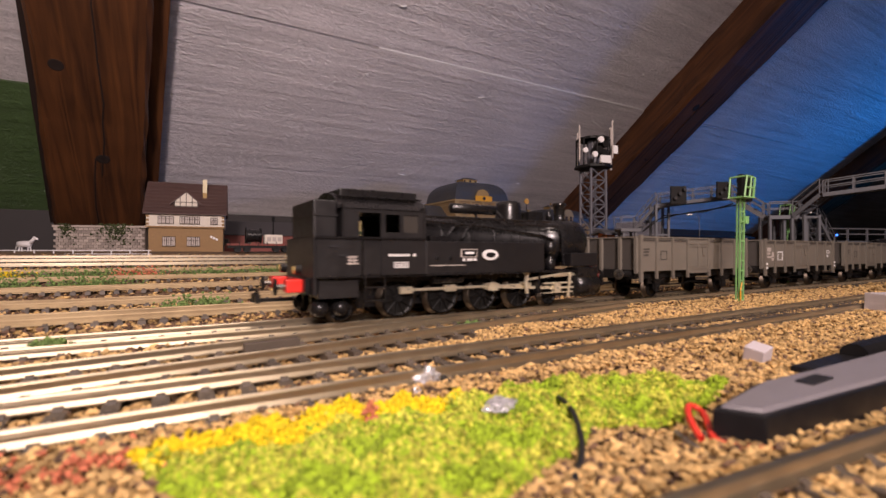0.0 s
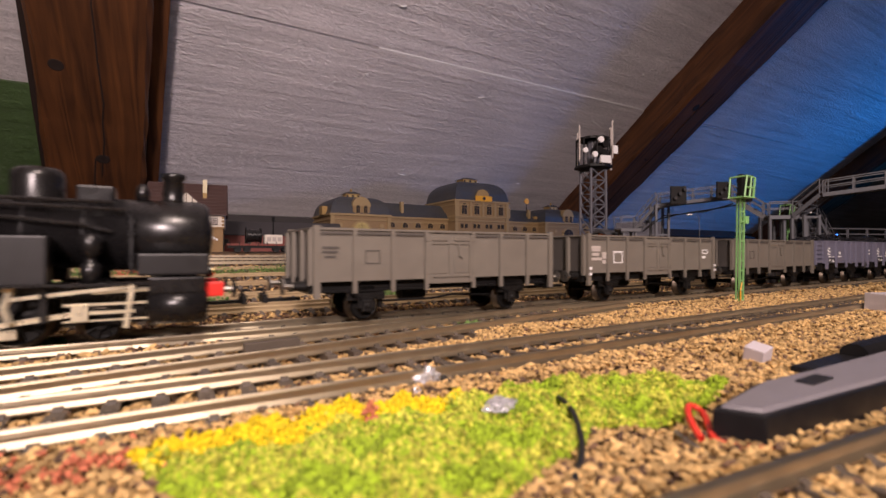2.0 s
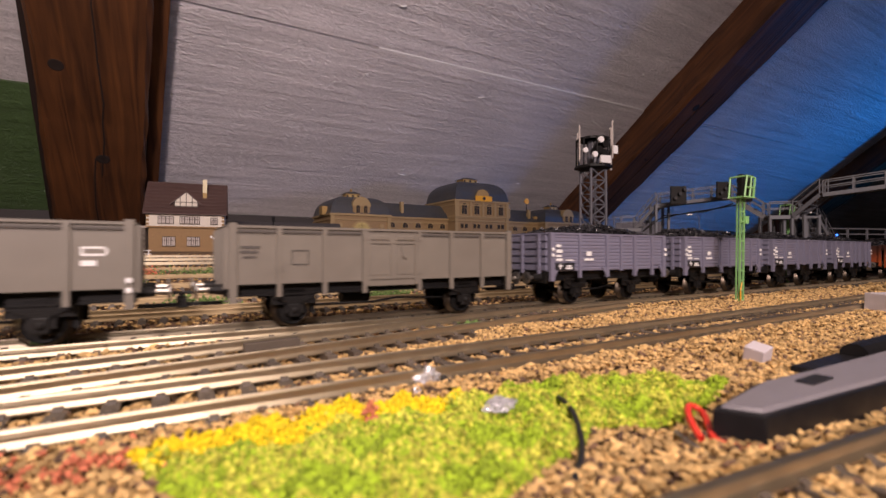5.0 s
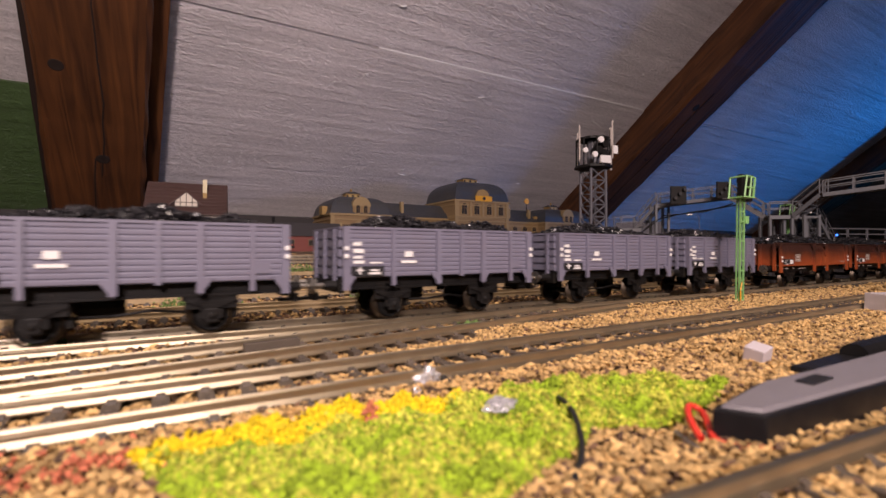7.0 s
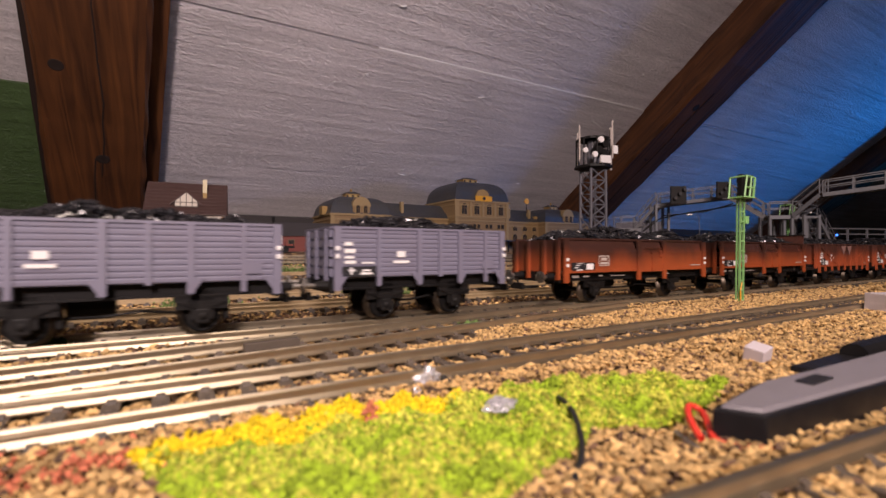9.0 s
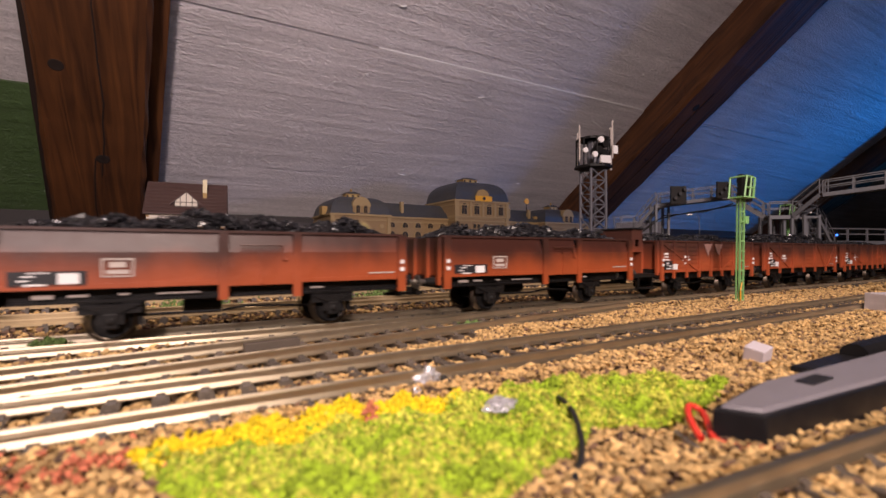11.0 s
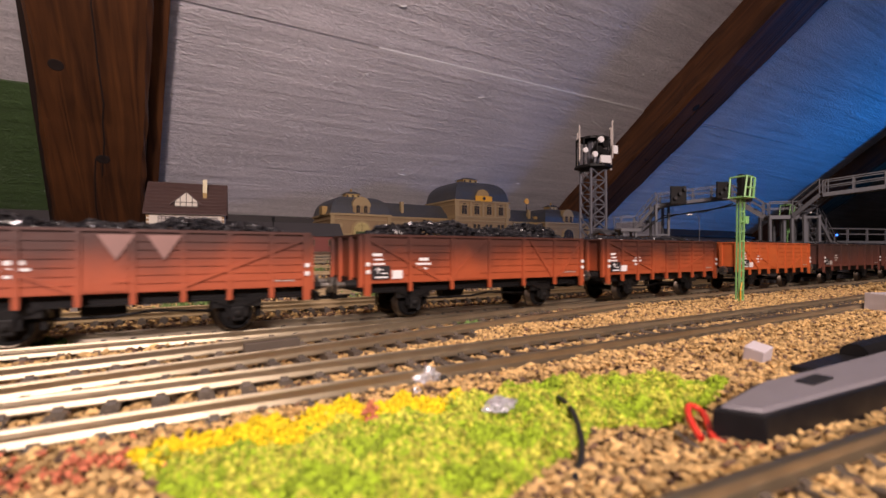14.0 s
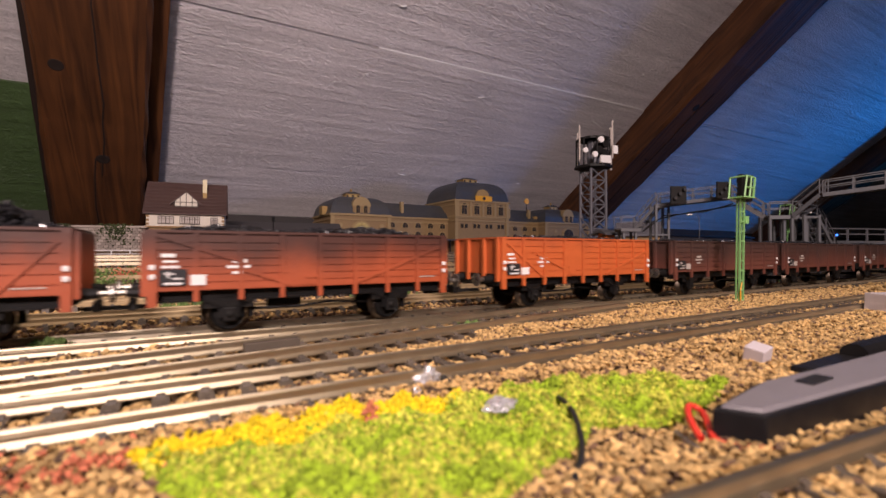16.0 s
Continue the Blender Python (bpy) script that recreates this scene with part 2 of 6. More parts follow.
M_BUFFER = material("buffer_steel", (0.35, 0.33, 0.3), 0.3, metal=0.9, scale=400)
M_LOCO = material("locomotive_black", (0.009, 0.0085, 0.009), 0.28, scale=300, spread=0.2, dirt=(0.02, 0.018, 0.017), dirt_amount=0.4, dirt_scale=50)
M_LOCO_MATT = material("locomotive_matt_black", (0.011, 0.0102, 0.011), 0.42, scale=300, spread=0.2, dirt=(0.028, 0.025, 0.024), dirt_amount=0.4, dirt_scale=50)
M_ROD = material("bright_rod_metal", (0.82, 0.75, 0.56), 0.3, metal=0.6, scale=500)
M_RED = material("red_buffer_paint", (0.75, 0.035, 0.025), 0.4, scale=300, spread=0.06)
M_LAMP = material("lamp_brass", (0.8, 0.6, 0.25), 0.25, metal=0.8, scale=300)
M_YELLOWSTONE = material("yellow_sandstone", (0.3, 0.2, 0.095), 0.8, scale=120, spread=0.15, bump=0.0006, bump_scale=500, dirt=(0.33, 0.22, 0.1), dirt_amount=0.4, dirt_scale=25)
M_STONETRIM = material("pale_stone_trim", (0.38, 0.27, 0.125), 0.75, scale=160, spread=0.1)
M_SLATE = material("dark_slate", (0.055, 0.06, 0.07), 0.5, scale=250, spread=0.25, bump=0.0008, bump_scale=420, dirt=(0.1, 0.085, 0.06), dirt_amount=0.4, dirt_scale=18)
M_GLASS = material("dark_window_glass", (0.05, 0.045, 0.04), 0.12, scale=90, spread=0.3)
M_WARMGLASS = material("lit_window_pane", (0.5, 0.4, 0.16), 0.3, scale=120, spread=0.3)
M_WINFRAME = material("brown_window_frame", (0.16, 0.09, 0.04), 0.6, scale=300)
M_SIGNYELLOW = material("yellow_sign", (0.85, 0.42, 0.02), 0.5, scale=200, spread=0.05)
M_HOUSEWHITE = material("white_render", (0.68, 0.63, 0.54), 0.8, scale=200, spread=0.08)
M_HOUSEBROWN = material("brown_render", (0.3, 0.19, 0.09), 0.85, scale=300, spread=0.15, bump=0.0004)
M_TILE = material("brown_roof_tiles", (0.07, 0.036, 0.03), 0.65, scale=300, spread=0.2, per_object=0.2)
M_BEAMS = material("dark_half_timber", (0.05, 0.035, 0.025), 0.7, scale=300)
M_CREAM = material("cream_chimney", (0.72, 0.64, 0.42), 0.7, scale=200)
M_OCHRE = material("ochre_render", (0.4, 0.26, 0.09), 0.7, scale=200)
M_WALLSTONE = material("grey_wall_stone", (0.36, 0.31, 0.27), 0.85, scale=500, spread=0.2, per_object=0.3)
M_MORTAR = material("dark_mortar", (0.16, 0.13, 0.11), 0.9, scale=400)
M_IVY = material("dark_ivy", (0.05, 0.065, 0.02), 0.8, scale=300, per_island=0.5)
M_GREYPLASTIC = material("grey_bridge_plastic", (0.11, 0.115, 0.13), 0.55, scale=250, spread=0.1, dirt=(0.13, 0.12, 0.11), dirt_amount=0.35, dirt_scale=40)
M_LATTICE = material("dark_grey_lattice", (0.1, 0.1, 0.115), 0.5, scale=300)
M_MASTGREEN = material("pale_green_mast_paint", (0.22, 0.47, 0.17), 0.5, scale=260, spread=0.12, dirt=(0.2, 0.32, 0.1), dirt_amount=0.35, dirt_scale=90)
M_GRASS = material("bright_green_flock", (0.3, 0.42, 0.02), 0.85, scale=900, spread=0.25, per_island=0.5)
M_GRASSDARK = material("dull_green_flock", (0.14, 0.22, 0.06), 0.9, scale=900, spread=0.25, per_island=0.4)
M_GRASSPALE = material("yellow_green_flock", (0.5, 0.5, 0.06), 0.85, scale=900, spread=0.25, per_island=0.5)
M_YELLOW = material("yellow_flock", (0.78, 0.6, 0.01), 0.85, scale=900, spread=0.15, per_island=0.3)
M_REDFLOCK = material("red_flock", (0.6, 0.19, 0.1), 0.85, scale=900, per_island=0.25)
M_FOIL = material("clear_glue_foil", (0.8, 0.8, 0.82), 0.12, metal=0.6, scale=300, bump=0.0008, bump_scale=500)
M_LILACBLOCK = material("pale_lilac_plastic", (0.6, 0.55, 0.58), 0.55, scale=250, spread=0.07)
M_MOTOR = material("point_motor_black", (0.009, 0.009, 0.011), 0.42, spec=0.25, scale=300, dirt=(0.03, 0.028, 0.025), dirt_amount=0.3, dirt_scale=80)
M_MOTORTOP = material("point_motor_grey", (0.22, 0.205, 0.225), 0.5, scale=300, spread=0.12, bump=0.0001, bump_scale=2500)
M_REDWIRE = material("red_wire_sheath", (0.8, 0.05, 0.03), 0.35, scale=300, spread=0.05)
M_DARKWALL = material("dark_back_board", (0.055, 0.05, 0.05), 0.8, scale=20, spread=0.25)
M_RUSTRED = material("rust_red_paint", (0.2, 0.04, 0.025), 0.6, scale=300)
M_ORANGEHUT = material("orange_hut_paint", (0.6, 0.16, 0.03), 0.6, scale=200)


# ---- the attic and the ground ----
def terrain(w):
    return min(0.028, max(0.0, 0.052 * (w - 0.165)))


bm = bmesh.new()
strip = []
for w in (-5, -0.4, 0, 0.165, 0.3, 0.45, 0.6, 0.7033, 1.0, 1.6, 5):
    strip.append([bm.verts.new((*rail_xy(s, w), terrain(w))) for s in (-6, -0.5, 0, 0.5, 1.5, 8)])
for a, b in zip(strip, strip[1:]):
    for i in range(5):
        bm.faces.new((a[i], a[i + 1], b[i + 1], b[i]))
tagged(part("ground", bm, M_GROUND), "tan ballast glued over the layout baseboard", "ground", kind="structure")

EA = radians(30)
EX, EY = math.cos(EA), math.sin(EA)
D0 = 1.70
PITCH = math.atan(0.78)
ROOF = Matrix.Translation((-EY * D0, EX * D0, 0)) @ Matrix.Rotation(EA, 4, "Z") @ Matrix.Rotation(-PITCH, 4, "X")
# two rows of boards with an open joint, seen from below
bm = boxes((-4, 6, -0.838, -0.15, 0, 0.08), (-4, 6, -4.2, -0.842, 0.004, 0.084), (-4, 6, -0.9, -0.8, 0.06, 0.1))
tagged(part("ceiling", bm, M_FOAM, at=ROOF), "off-white rough foam boards under the sloping roof", "ceiling", kind="structure")
bm = boxes((-4, -0.246, -0.60, -0.2, -0.006, 0))
tagged(part("painted_backdrop", bm, M_FOAM_GREEN, at=ROOF), "dark green painted foam board beside the rafter", "backdrop", kind="structure")
bm = boxes((-5, 7, -0.02, 0, -0.1, 0.16))
back = Matrix.Translation((-EY * (D0 - 0.16), EX * (D0 - 0.16), 0)) @ Matrix.Rotation(EA, 4, "Z")
tagged(part("wall_back", bm, M_DARKWALL, at=back), "dark low board behind the layout", "wall", kind="structure")
bm = boxes((-6, 8, -4.1, -4.0, -0.8, 3.2))
tagged(part("wall_behind", bm, M_FOAM, at=back), "plain pale wall closing the attic", "wall", kind="structure")
bm = boxes((-5.1, -5, -4, 0, -0.8, 3.2))
tagged(part("wall_side", bm, M_FOAM, at=back), "plain pale wall closing the attic", "wall", kind="structure")
bm = boxes((7, 7.1, -4, 0, -0.8, 3.2))
tagged(part("wall_far", bm, M_FOAM, at=back), "plain pale wall closing the attic", "wall", kind="structure")

# scratches and glints on the sprayed foam, both put in as small white lumps
speck_rng = random.Random(4)
for i in range(26):
    a, b, n = speck_rng.uniform(0.05, 1.35), -speck_rng.uniform(0.3, 1.1), speck_rng.uniform(0.002, 0.006)
    ch = part("foam_glint_chip", one(lathe, [(n, 0.001), (n * 0.8, -0.002), (n * 0.3, -0.003)], (0, 0, 0), "Z", 7), M_PRINT, None, "", False, ROOF @ pose(a, b, 0, 0, 0, speck_rng.uniform(-20, 20)) @ Matrix.Diagonal((speck_rng.choice((1, 1.5, 4)), 0.7, 1, 1)))
    ch.parent = bpy.data.objects["ceiling"]
    ch.matrix_basis = ROOF.inverted() @ ch.matrix_basis


# the lit edge of the board at the joint, put in as a pale strip
strip = part("joint_edge_light", boxes((0.42, 1.40, -0.8412, -0.8392, -0.0004, 0.006)), M_PRINT, bpy.data.objects["ceiling"], "pale strip for the lit board edge at the joint")


def rafter(a0, a1, label, deep=0.1):
    bm = bmesh.new()
    rng = random.Random(int(a0 * 100))
    slant = lambda y: -0.06 * (y + 0.6)
    rows = []
    for i in range(81):
        y = -3.9 + i * 0.05
        j = lambda: slant(y) + rng.uniform(-0.003, 0.003)
        e = lambda: rng.uniform(-0.001, 0.001)
        rows.append([bm.verts.new(c) for c in ((a0 + j(), y, 0.003), (a0 + j(), y, -deep + 0.008), (a0 + 0.008 + j(), y, -deep + e()), (a1 - 0.008 + j(), y, -deep + e()), (a1 + j(), y, -deep + 0.008), (a1 + j(), y, 0.003))])
    for a, b in zip(rows, rows[1:]):
        for i in range(5):
            bm.faces.new((a[i], a[i + 1], b[i + 1], b[i]))
    r = part("rafter", bm, M_TIMBER, at=ROOF)
    tagged(r, label, "rafter", kind="structure")
    # drying cracks and knots
    for k in range(2):
        x = a0 + (a1 - a0) * rng.uniform(0.45, 0.6)
        y = -1.0 + k * 0.5
        pts = []
        for i in range(12):
            pts.append((x + slant(y + i * 0.05), y + i * 0.05, -deep - 0.0005))
            x += rng.uniform(-0.004, 0.004)
        part("crack", one(tube, pts, 0.0018, 4), M_CRACK_GAP, r)
    for k in range(3):
        x, y = a0 + (a1 - a0) * rng.uniform(0.2, 0.8), -0.5 - 0.22 * k
        part("knot", one(lathe, [(0.014, 0.0), (0.011, -0.0015), (0.004, -0.001)], (x, y, -deep + 0.001), "Z", 14), M_CRACK_GAP, r)
    return r


rafter(-0.232, -0.052, "dark stained rough timber rafter with drying cracks")
# timber batten along the right edge of the rafter
bm = bmesh.new()
box(bm, -0.053, -0.025, -2.0, 0.1, -0.045, 0.003, Matrix(((1, -0.06, 0, -0.036), (0, 1, 0, 0), (0, 0, 1, 0), (0, 0, 0, 1))))
tagged(part("edge_strip", bm, M_TIMBER, at=ROOF), "dark strip along the rafter edge", "trim", kind="structure")
# near-black strip on the left: shade of the gap put into its colour
bm = bmesh.new()
box(bm, -0.252, -0.231, -2.0, 0.1, -0.03, 0.003, Matrix(((1, -0.06, 0, -0.036), (0, 1, 0, 0), (0, 0, 1, 0), (0, 0, 0, 1))))
tagged(part("edge_strip", bm, M_CRACK_GAP, at=ROOF), "dark strip along the rafter edge", "trim", kind="structure")
rafter(1.392, 1.565, "dark stained rough timber rafter under the roof boards")
rafter(3.10, 3.30, "dark stained timber rafter in blue light")

# ---- tracks ----
PROFILE = [(-0.0011, 0), (0.0011, 0), (0.0011, 0.0003), (0.0004, 0.0010), (0.0004, 0.0017), (0.0006, 0.0018), (0.0006, 0.0022), (0.0005, 0.0024), (0.0002, 0.0025), (-0.0002, 0.0025), (-0.0005, 0.0024), (-0.0006, 0.0022), (-0.0006, 0.0018), (-0.0004, 0.0017), (-0.0004, 0.0010), (-0.0011, 0.0003)]
PITCH_SLEEPER = 0.0069


def sleeper_mesh():
    bm = bmesh.new()
    prism(bm, [(-0.0124, 0), (0.0124, 0), (0.0120, 0.0019), (-0.0120, 0.0019)], -0.0013, 0.0013)
    for k in (-1, 1):
        for e in (-1, 1):
            prism(bm, [(k * 0.00825 + e * 0.0009, 0.0019), (k * 0.00825 + e * 0.0019, 0.0019), (k * 0.00825 + e * 0.0016, 0.0024), (k * 0.00825 + e * 0.0010, 0.0026)], -0.0007, 0.0007)
    return finish("sleeper", bm, M_SLEEPER)


SLEEPER = sleeper_mesh()


def stud_mesh():
    return finish("stud", boxes((-0.0004, 0.0004, -0.0004, 0.0004, 0, 0.0026)), M_STUD)


STUD = stud_mesh()


def sweep(bm, line, off, profile, z0):
    """A rail along a line of (s, w) points, shifted sideways by off."""
    rings = []
    for i, (s, w) in enumerate(line):
        a, b = line[max(0, i - 1)], line[min(len(line) - 1, i + 1)]
        d = Vector((b[0] - a[0], b[1] - a[1])).normalized()
        rings.append([bm.verts.new((s - d.y * (off + y), w + d.x * (off + y), z0 + z)) for y, z in profile])
    k = len(profile)
    for a, b in zip(rings, rings[1:]):
        for i in range(k):
            bm.faces.new((a[i], a[(i + 1) % k], b[(i + 1) % k], b[i]))
    bm.faces.new(rings[0][::-1])
    bm.faces.new(rings[-1])


def track(label, line, near, z=0.0, studs=True, metal=None):
    """A track along (s, w) points: two rails, sleepers one by one between the ends of near, the rest joined."""
    t = thing("track", label, "track", on_track(0, 0, z), kind="structure")
    for k in (-1, 1):
        bm = bmesh.new()
        sweep(bm, line, k * 0.00825, PROFILE, 0.002)
        part("rail", bm, metal or M_RAIL, t)
    far = bmesh.new()
    for (s0, w0), (s1, w1) in zip(line, line[1:]):
        d = math.hypot(s1 - s0, w1 - w0)
        ang = math.atan2(w1 - w0, s1 - s0)
        for i in range(int(d / PITCH_SLEEPER)):
            f = (i + 0.5) * PITCH_SLEEPER / d
            m = Matrix.Translation((s0 + (s1 - s0) * f, w0 + (w1 - w0) * f, 0)) @ Matrix.Rotation(ang, 4, "Z")
            if near[0] < m.translation.x < near[1]:
                ob = new("sleeper", SLEEPER)
                ob.parent, ob.matrix_basis = t, m
                if studs:
                    ob = new("stud", STUD)
                    ob.parent, ob.matrix_basis = t, m
            else:
                box(far, -0.0013, 0.0013, -0.0124, 0.0124, 0, 0.0019, m)
    if far.verts:
        tagged(part("sleepers", far, M_SLEEPER, t), kind="stuff")
    else:
        far.free()
    return t


def straight(w, s0, s1):
    return [(s0, w), (s1, w)]


track("nickel rails on dark sleepers, straight main line", straight(0, -0.5, 2.6), (-0.16, 0.62))
track("nickel rails on dark sleepers in tan ballast", straight(-0.0655, -0.5, 2.2), (-0.16, 0.6))
# the branch that leaves the main line towards the camera
arc = [(-0.5, -0.099), (-0.107, -0.040), (0.093, -0.010)] + [(0.093 + 0.015 * i, -0.010 * ((135 - 15 * i) / 135) ** 2) for i in range(1, 10)]
track("branch rails of a turnout leaving the main line", arc[:3], (-0.16, 0.06), 0.0002)
for k, w in enumerate((0.0615, 0.123, 0.2, 0.262, 0.33, 0.4, 0.46, 0.52)):
    ln = [(-0.9, w + 0.11), (-0.3, w + 0.02), (-0.12, w), (2.0, w)] if k < 2 else straight(w, -1.2, 1.2)
    track("dusty yard rails on brown sleepers", ln, (-0.22, 0.1) if k < 3 else (9, 9), terrain(w), False, M_DUSTRAIL if k < 5 else M_RAIL)
fore = [(-0.2, -0.1187), (-0.041, -0.1350), (0.3, -0.170)]
track("worn foreground siding rails on dark sleepers", fore, (-0.08, 0.12))

# ---- the train ----
MOVERS = []      # (thing, way along the track at rest)
SPINNERS = []    # (part, x, y, z, radius)
RODS = []        # (part, x, z, crank, start angle, wheel radius)


KNOTS = ((0, 0.0), (0.5, 0.0331), (1, 0.0713), (1.5, 0.1108), (2, 0.1510), (3, 0.2361), (4, 0.3219), (5, 0.4082), (6.5, 0.5394), (7.5, 0.6311), (8.5, 0.7228), (9, 0.7684), (10, 0.8560), (11.5, 0.9850), (12.5, 1.0685), (13.5, 1.1543), (14.5, 1.2401), (15.5, 1.3250), (16, 1.3671))


def travelled(t):
    """How far the train has gone: it gathers speed, runs a little faster in the middle and slows again."""
    for (t0, d0), (t1, d1) in zip(KNOTS, KNOTS[1:]):
        if t <= t1:
            return d0 + (d1 - d0) * (t - t0) / (t1 - t0)
    return KNOTS[-1][1]


def wheelset(parent, x, r, spokes=0):
    w = part("wheelset", one(cyl, (0, -0.0105, 0), (0, 0.0105, 0), 0.0012, 8), M_FRAME, parent, at=pose(x, 0, r))
    for k in (-1, 1):
        bm = bmesh.new()
        y = k * 0.0082
        lathe(bm, [(r + 0.0007, y + k * -0.0012), (r + 0.0007, y + k * -0.0006), (r - 0.0001, y + k * -0.0005), (r - 0.0001, y + k * 0.0009), (r - 0.0005, y + k * 0.001)], (0, 0, 0), "Y", 28, False)
        part("tyre", bm, M_TREAD, w, "bright worn metal tyre", True)
        bm = bmesh.new()
        lathe(bm, [(r - 0.0006, y + k * 0.0004), (r - 0.0009, y + k * 0.00105), (r - 0.0016, y + k * 0.0006), (0.0019, y + k * 0.0007), (0.0016, y + k * 0.0015), (0.0006, y + k * 0.0016)], (0, 0, 0), "Y", 24)
        for i in range(spokes):
            a = 2 * math.pi * i / spokes
            part("spoke", one(cyl, (0.001 * math.cos(a), y + k * 0.0011, 0.001 * math.sin(a)), ((r - 0.0008) * math.cos(a), y + k * 0.0008, (r - 0.0008) * math.sin(a)), 0.0004, 5), M_WHEEL, w)
        if not spokes:
            cyl(bm, (r * 0.45, y + k * 0.0004, 0), (r * 0.45, y + k * 0.0011, 0), 0.0006, 8)
        part("wheel_disc", bm, M_WHEEL, w, "dark wheel disc")
    SPINNERS.append((w, x, 0, r, r))
    return w


def buffers(c, x, way, z=0.0122, metal=None, red=False):
    for k in (-1, 1):
        y = k * 0.0101
        sleeve = rounded(boxes((min(x, x + way * 0.0048), max(x, x + way * 0.0048), y - 0.0021, y + 0.0021, z - 0.0018, z + 0.0022)), 0.0005) if red else one(cyl, (x, y, z), (x + way * 0.0045, y, z), 0.0016, 10, 0.0012)
        b = part("buffer", sleeve, M_RED if red else M_FRAME, c, "red buffer" if red else "")
        part("plunger", one(cyl, (x + way * 0.0045, y, z), (x + way * 0.0075, y, z), 0.0008, 8), metal or M_BUFFER, b)
        part("buffer_head", one(lathe, [(0.0006, way * 0.007), (0.0025, way * 0.0073), (0.0025, way * 0.0078), (0.0012, way * 0.0081)], (x, y, z), "X", 14), M_BUFFER if not red else M_FRAME, b)
    h = part("coupling", boxes((x, x + way * 0.012, -0.0012, 0.0012, z - 0.0052, z - 0.0042), (x + way * 0.0105, x + way * 0.012, -0.004, 0.004, z - 0.0052, z - 0.0026)), M_FRAME, c, "black hook coupling")
    part("hook", one(tube, [(x + way * 0.0102, 0, z - 0.0046), (x + way * 0.0112, 0, z - 0.0012), (x + way * 0.0134, 0, z - 0.0014)], 0.0005, 5), M_FRAME, h)


def bars(name, c, rows, mat, y, label=""):
    """Printed lettering as raised bars on a side: rows of x0, x1, z0, z1."""
    bm = bmesh.new()
    for x0, x1, z0, z1 in rows:
        box(bm, x0, x1, y - 0.00012, y + 0.00004, z0, z1)
    return part(name, bm, mat, c, label)


def coal(c, x0, x1, half, z, peak, seed):
    rng = np.random.default_rng(seed)
    n = int((x1 - x0) * 2 * half / 1.0e-6)
    x, y = rng.uniform(x0 + 0.001, x1 - 0.001, n), rng.uniform(-half + 0.0009, half - 0.0009, n)
    ph = rng.uniform(0, 6.28, 3)
    f = np.minimum(1, np.minimum(x - x0, x1 - x) / 0.012) * (1 - (np.abs(y) / half) ** 3)
    bumpy = 0.8 + 0.22 * np.sin(x * 130 + ph[0]) + 0.18 * np.sin(x * 310 + ph[1] + y * 150) + 0.1 * np.sin(x * 700 + ph[2])
    zz = z - 0.0008 + peak * f * bumpy + rng.uniform(-0.0005, 0.0005, n)
    ob = lumps("coal_load", np.stack((x, y, zz), 1), rng.uniform(0.0006, 0.0013, n), M_COAL, c, 0.85, seed)
    tagged(ob, "heap of glossy black coal", kind="stuff")
    part("coal_bed", boxes((x0, x1, -half, half, z - 0.004, z - 0.0007)), M_COAL, c)


def underframe(c, L, wx, r=0.0053, fz=0.0135):
    for k in (-1, 1):
        y = k * 0.0117
        part("solebar", one(prism, [(y - k * 0.0008, fz - 0.0036), (y + k * 0.0008, fz - 0.0036), (y + k * 0.0008, fz - 0.003), (y, fz - 0.003), (y, fz - 0.0006), (y + k * 0.0008, fz - 0.0006), (y + k * 0.0008, fz), (y - k * 0.0008, fz)], 0.001, L - 0.001), M_FRAME, c, "black channel beam")
        for x in wx:
            bm = bmesh.new()
            prism(bm, [(y - 0.0003, 0.0045), (y + 0.0003, 0.0045), (y + 0.0003, fz - 0.002), (y - 0.0003, fz - 0.002)], x - 0.0028, x + 0.0028)
            prism(bm, [(y - 0.0003, 0.0072), (y + 0.0003, 0.0072), (y + 0.0003, fz - 0.002), (y - 0.0003, fz - 0.002)], x - 0.0065, x + 0.0065)
            g = part("axle_guard", bm, M_FRAME, c)
            part("axle_box", rounded(boxes((x - 0.0017, x + 0.0017, y + k * 0.0003 - 0.0009, y + k * 0.0003 + 0.0009, r - 0.0019, r + 0.0021)), 0.0004), M_FRAME, g)
            part("box_cover", one(lathe, [(0.0009, k * 0.0012), (0.0009, k * 0.0017), (0.0004, k * 0.002)], (x, y, r + 0.0001), "Y", 10), M_FRAME, g)
            bm = bmesh.new()
            for i in range(4):
                h = 0.0062 - 0.0012 * i
                box(bm, x - h, x + h, y + k * 0.0006 - 0.0005, y + k * 0.0006 + 0.0005, r + 0.0037 - 0.0005 * i, r + 0.0041 - 0.0005 * i)
            part("leaf_spring", bm, M_FRAME, g)
            part("brake_shoe", boxes((x + 0.0056, x + 0.0068, k * 0.0082 - 0.001, k * 0.0082 + 0.001, 0.004, 0.0095)), M_FRAME, c)
    for x in wx:
        wheelset(c, x, r)
    m = L / 2
    part("brake_rigging", one(tube, [(wx[0] + 0.006, -0.006, 0.006), (m - 0.004, -0.009, 0.0062), (m + 0.004, -0.009, 0.0072), (wx[1] - 0.006, -0.006, 0.006)], 0.0004, 5), M_FRAME, c, "thin black brake rods")
    part("brake_cylinder", one(cyl, (m - 0.012, 0.001, 0.008), (m - 0.002, 0.001, 0.008), 0.0026, 10), M_FRAME, c)


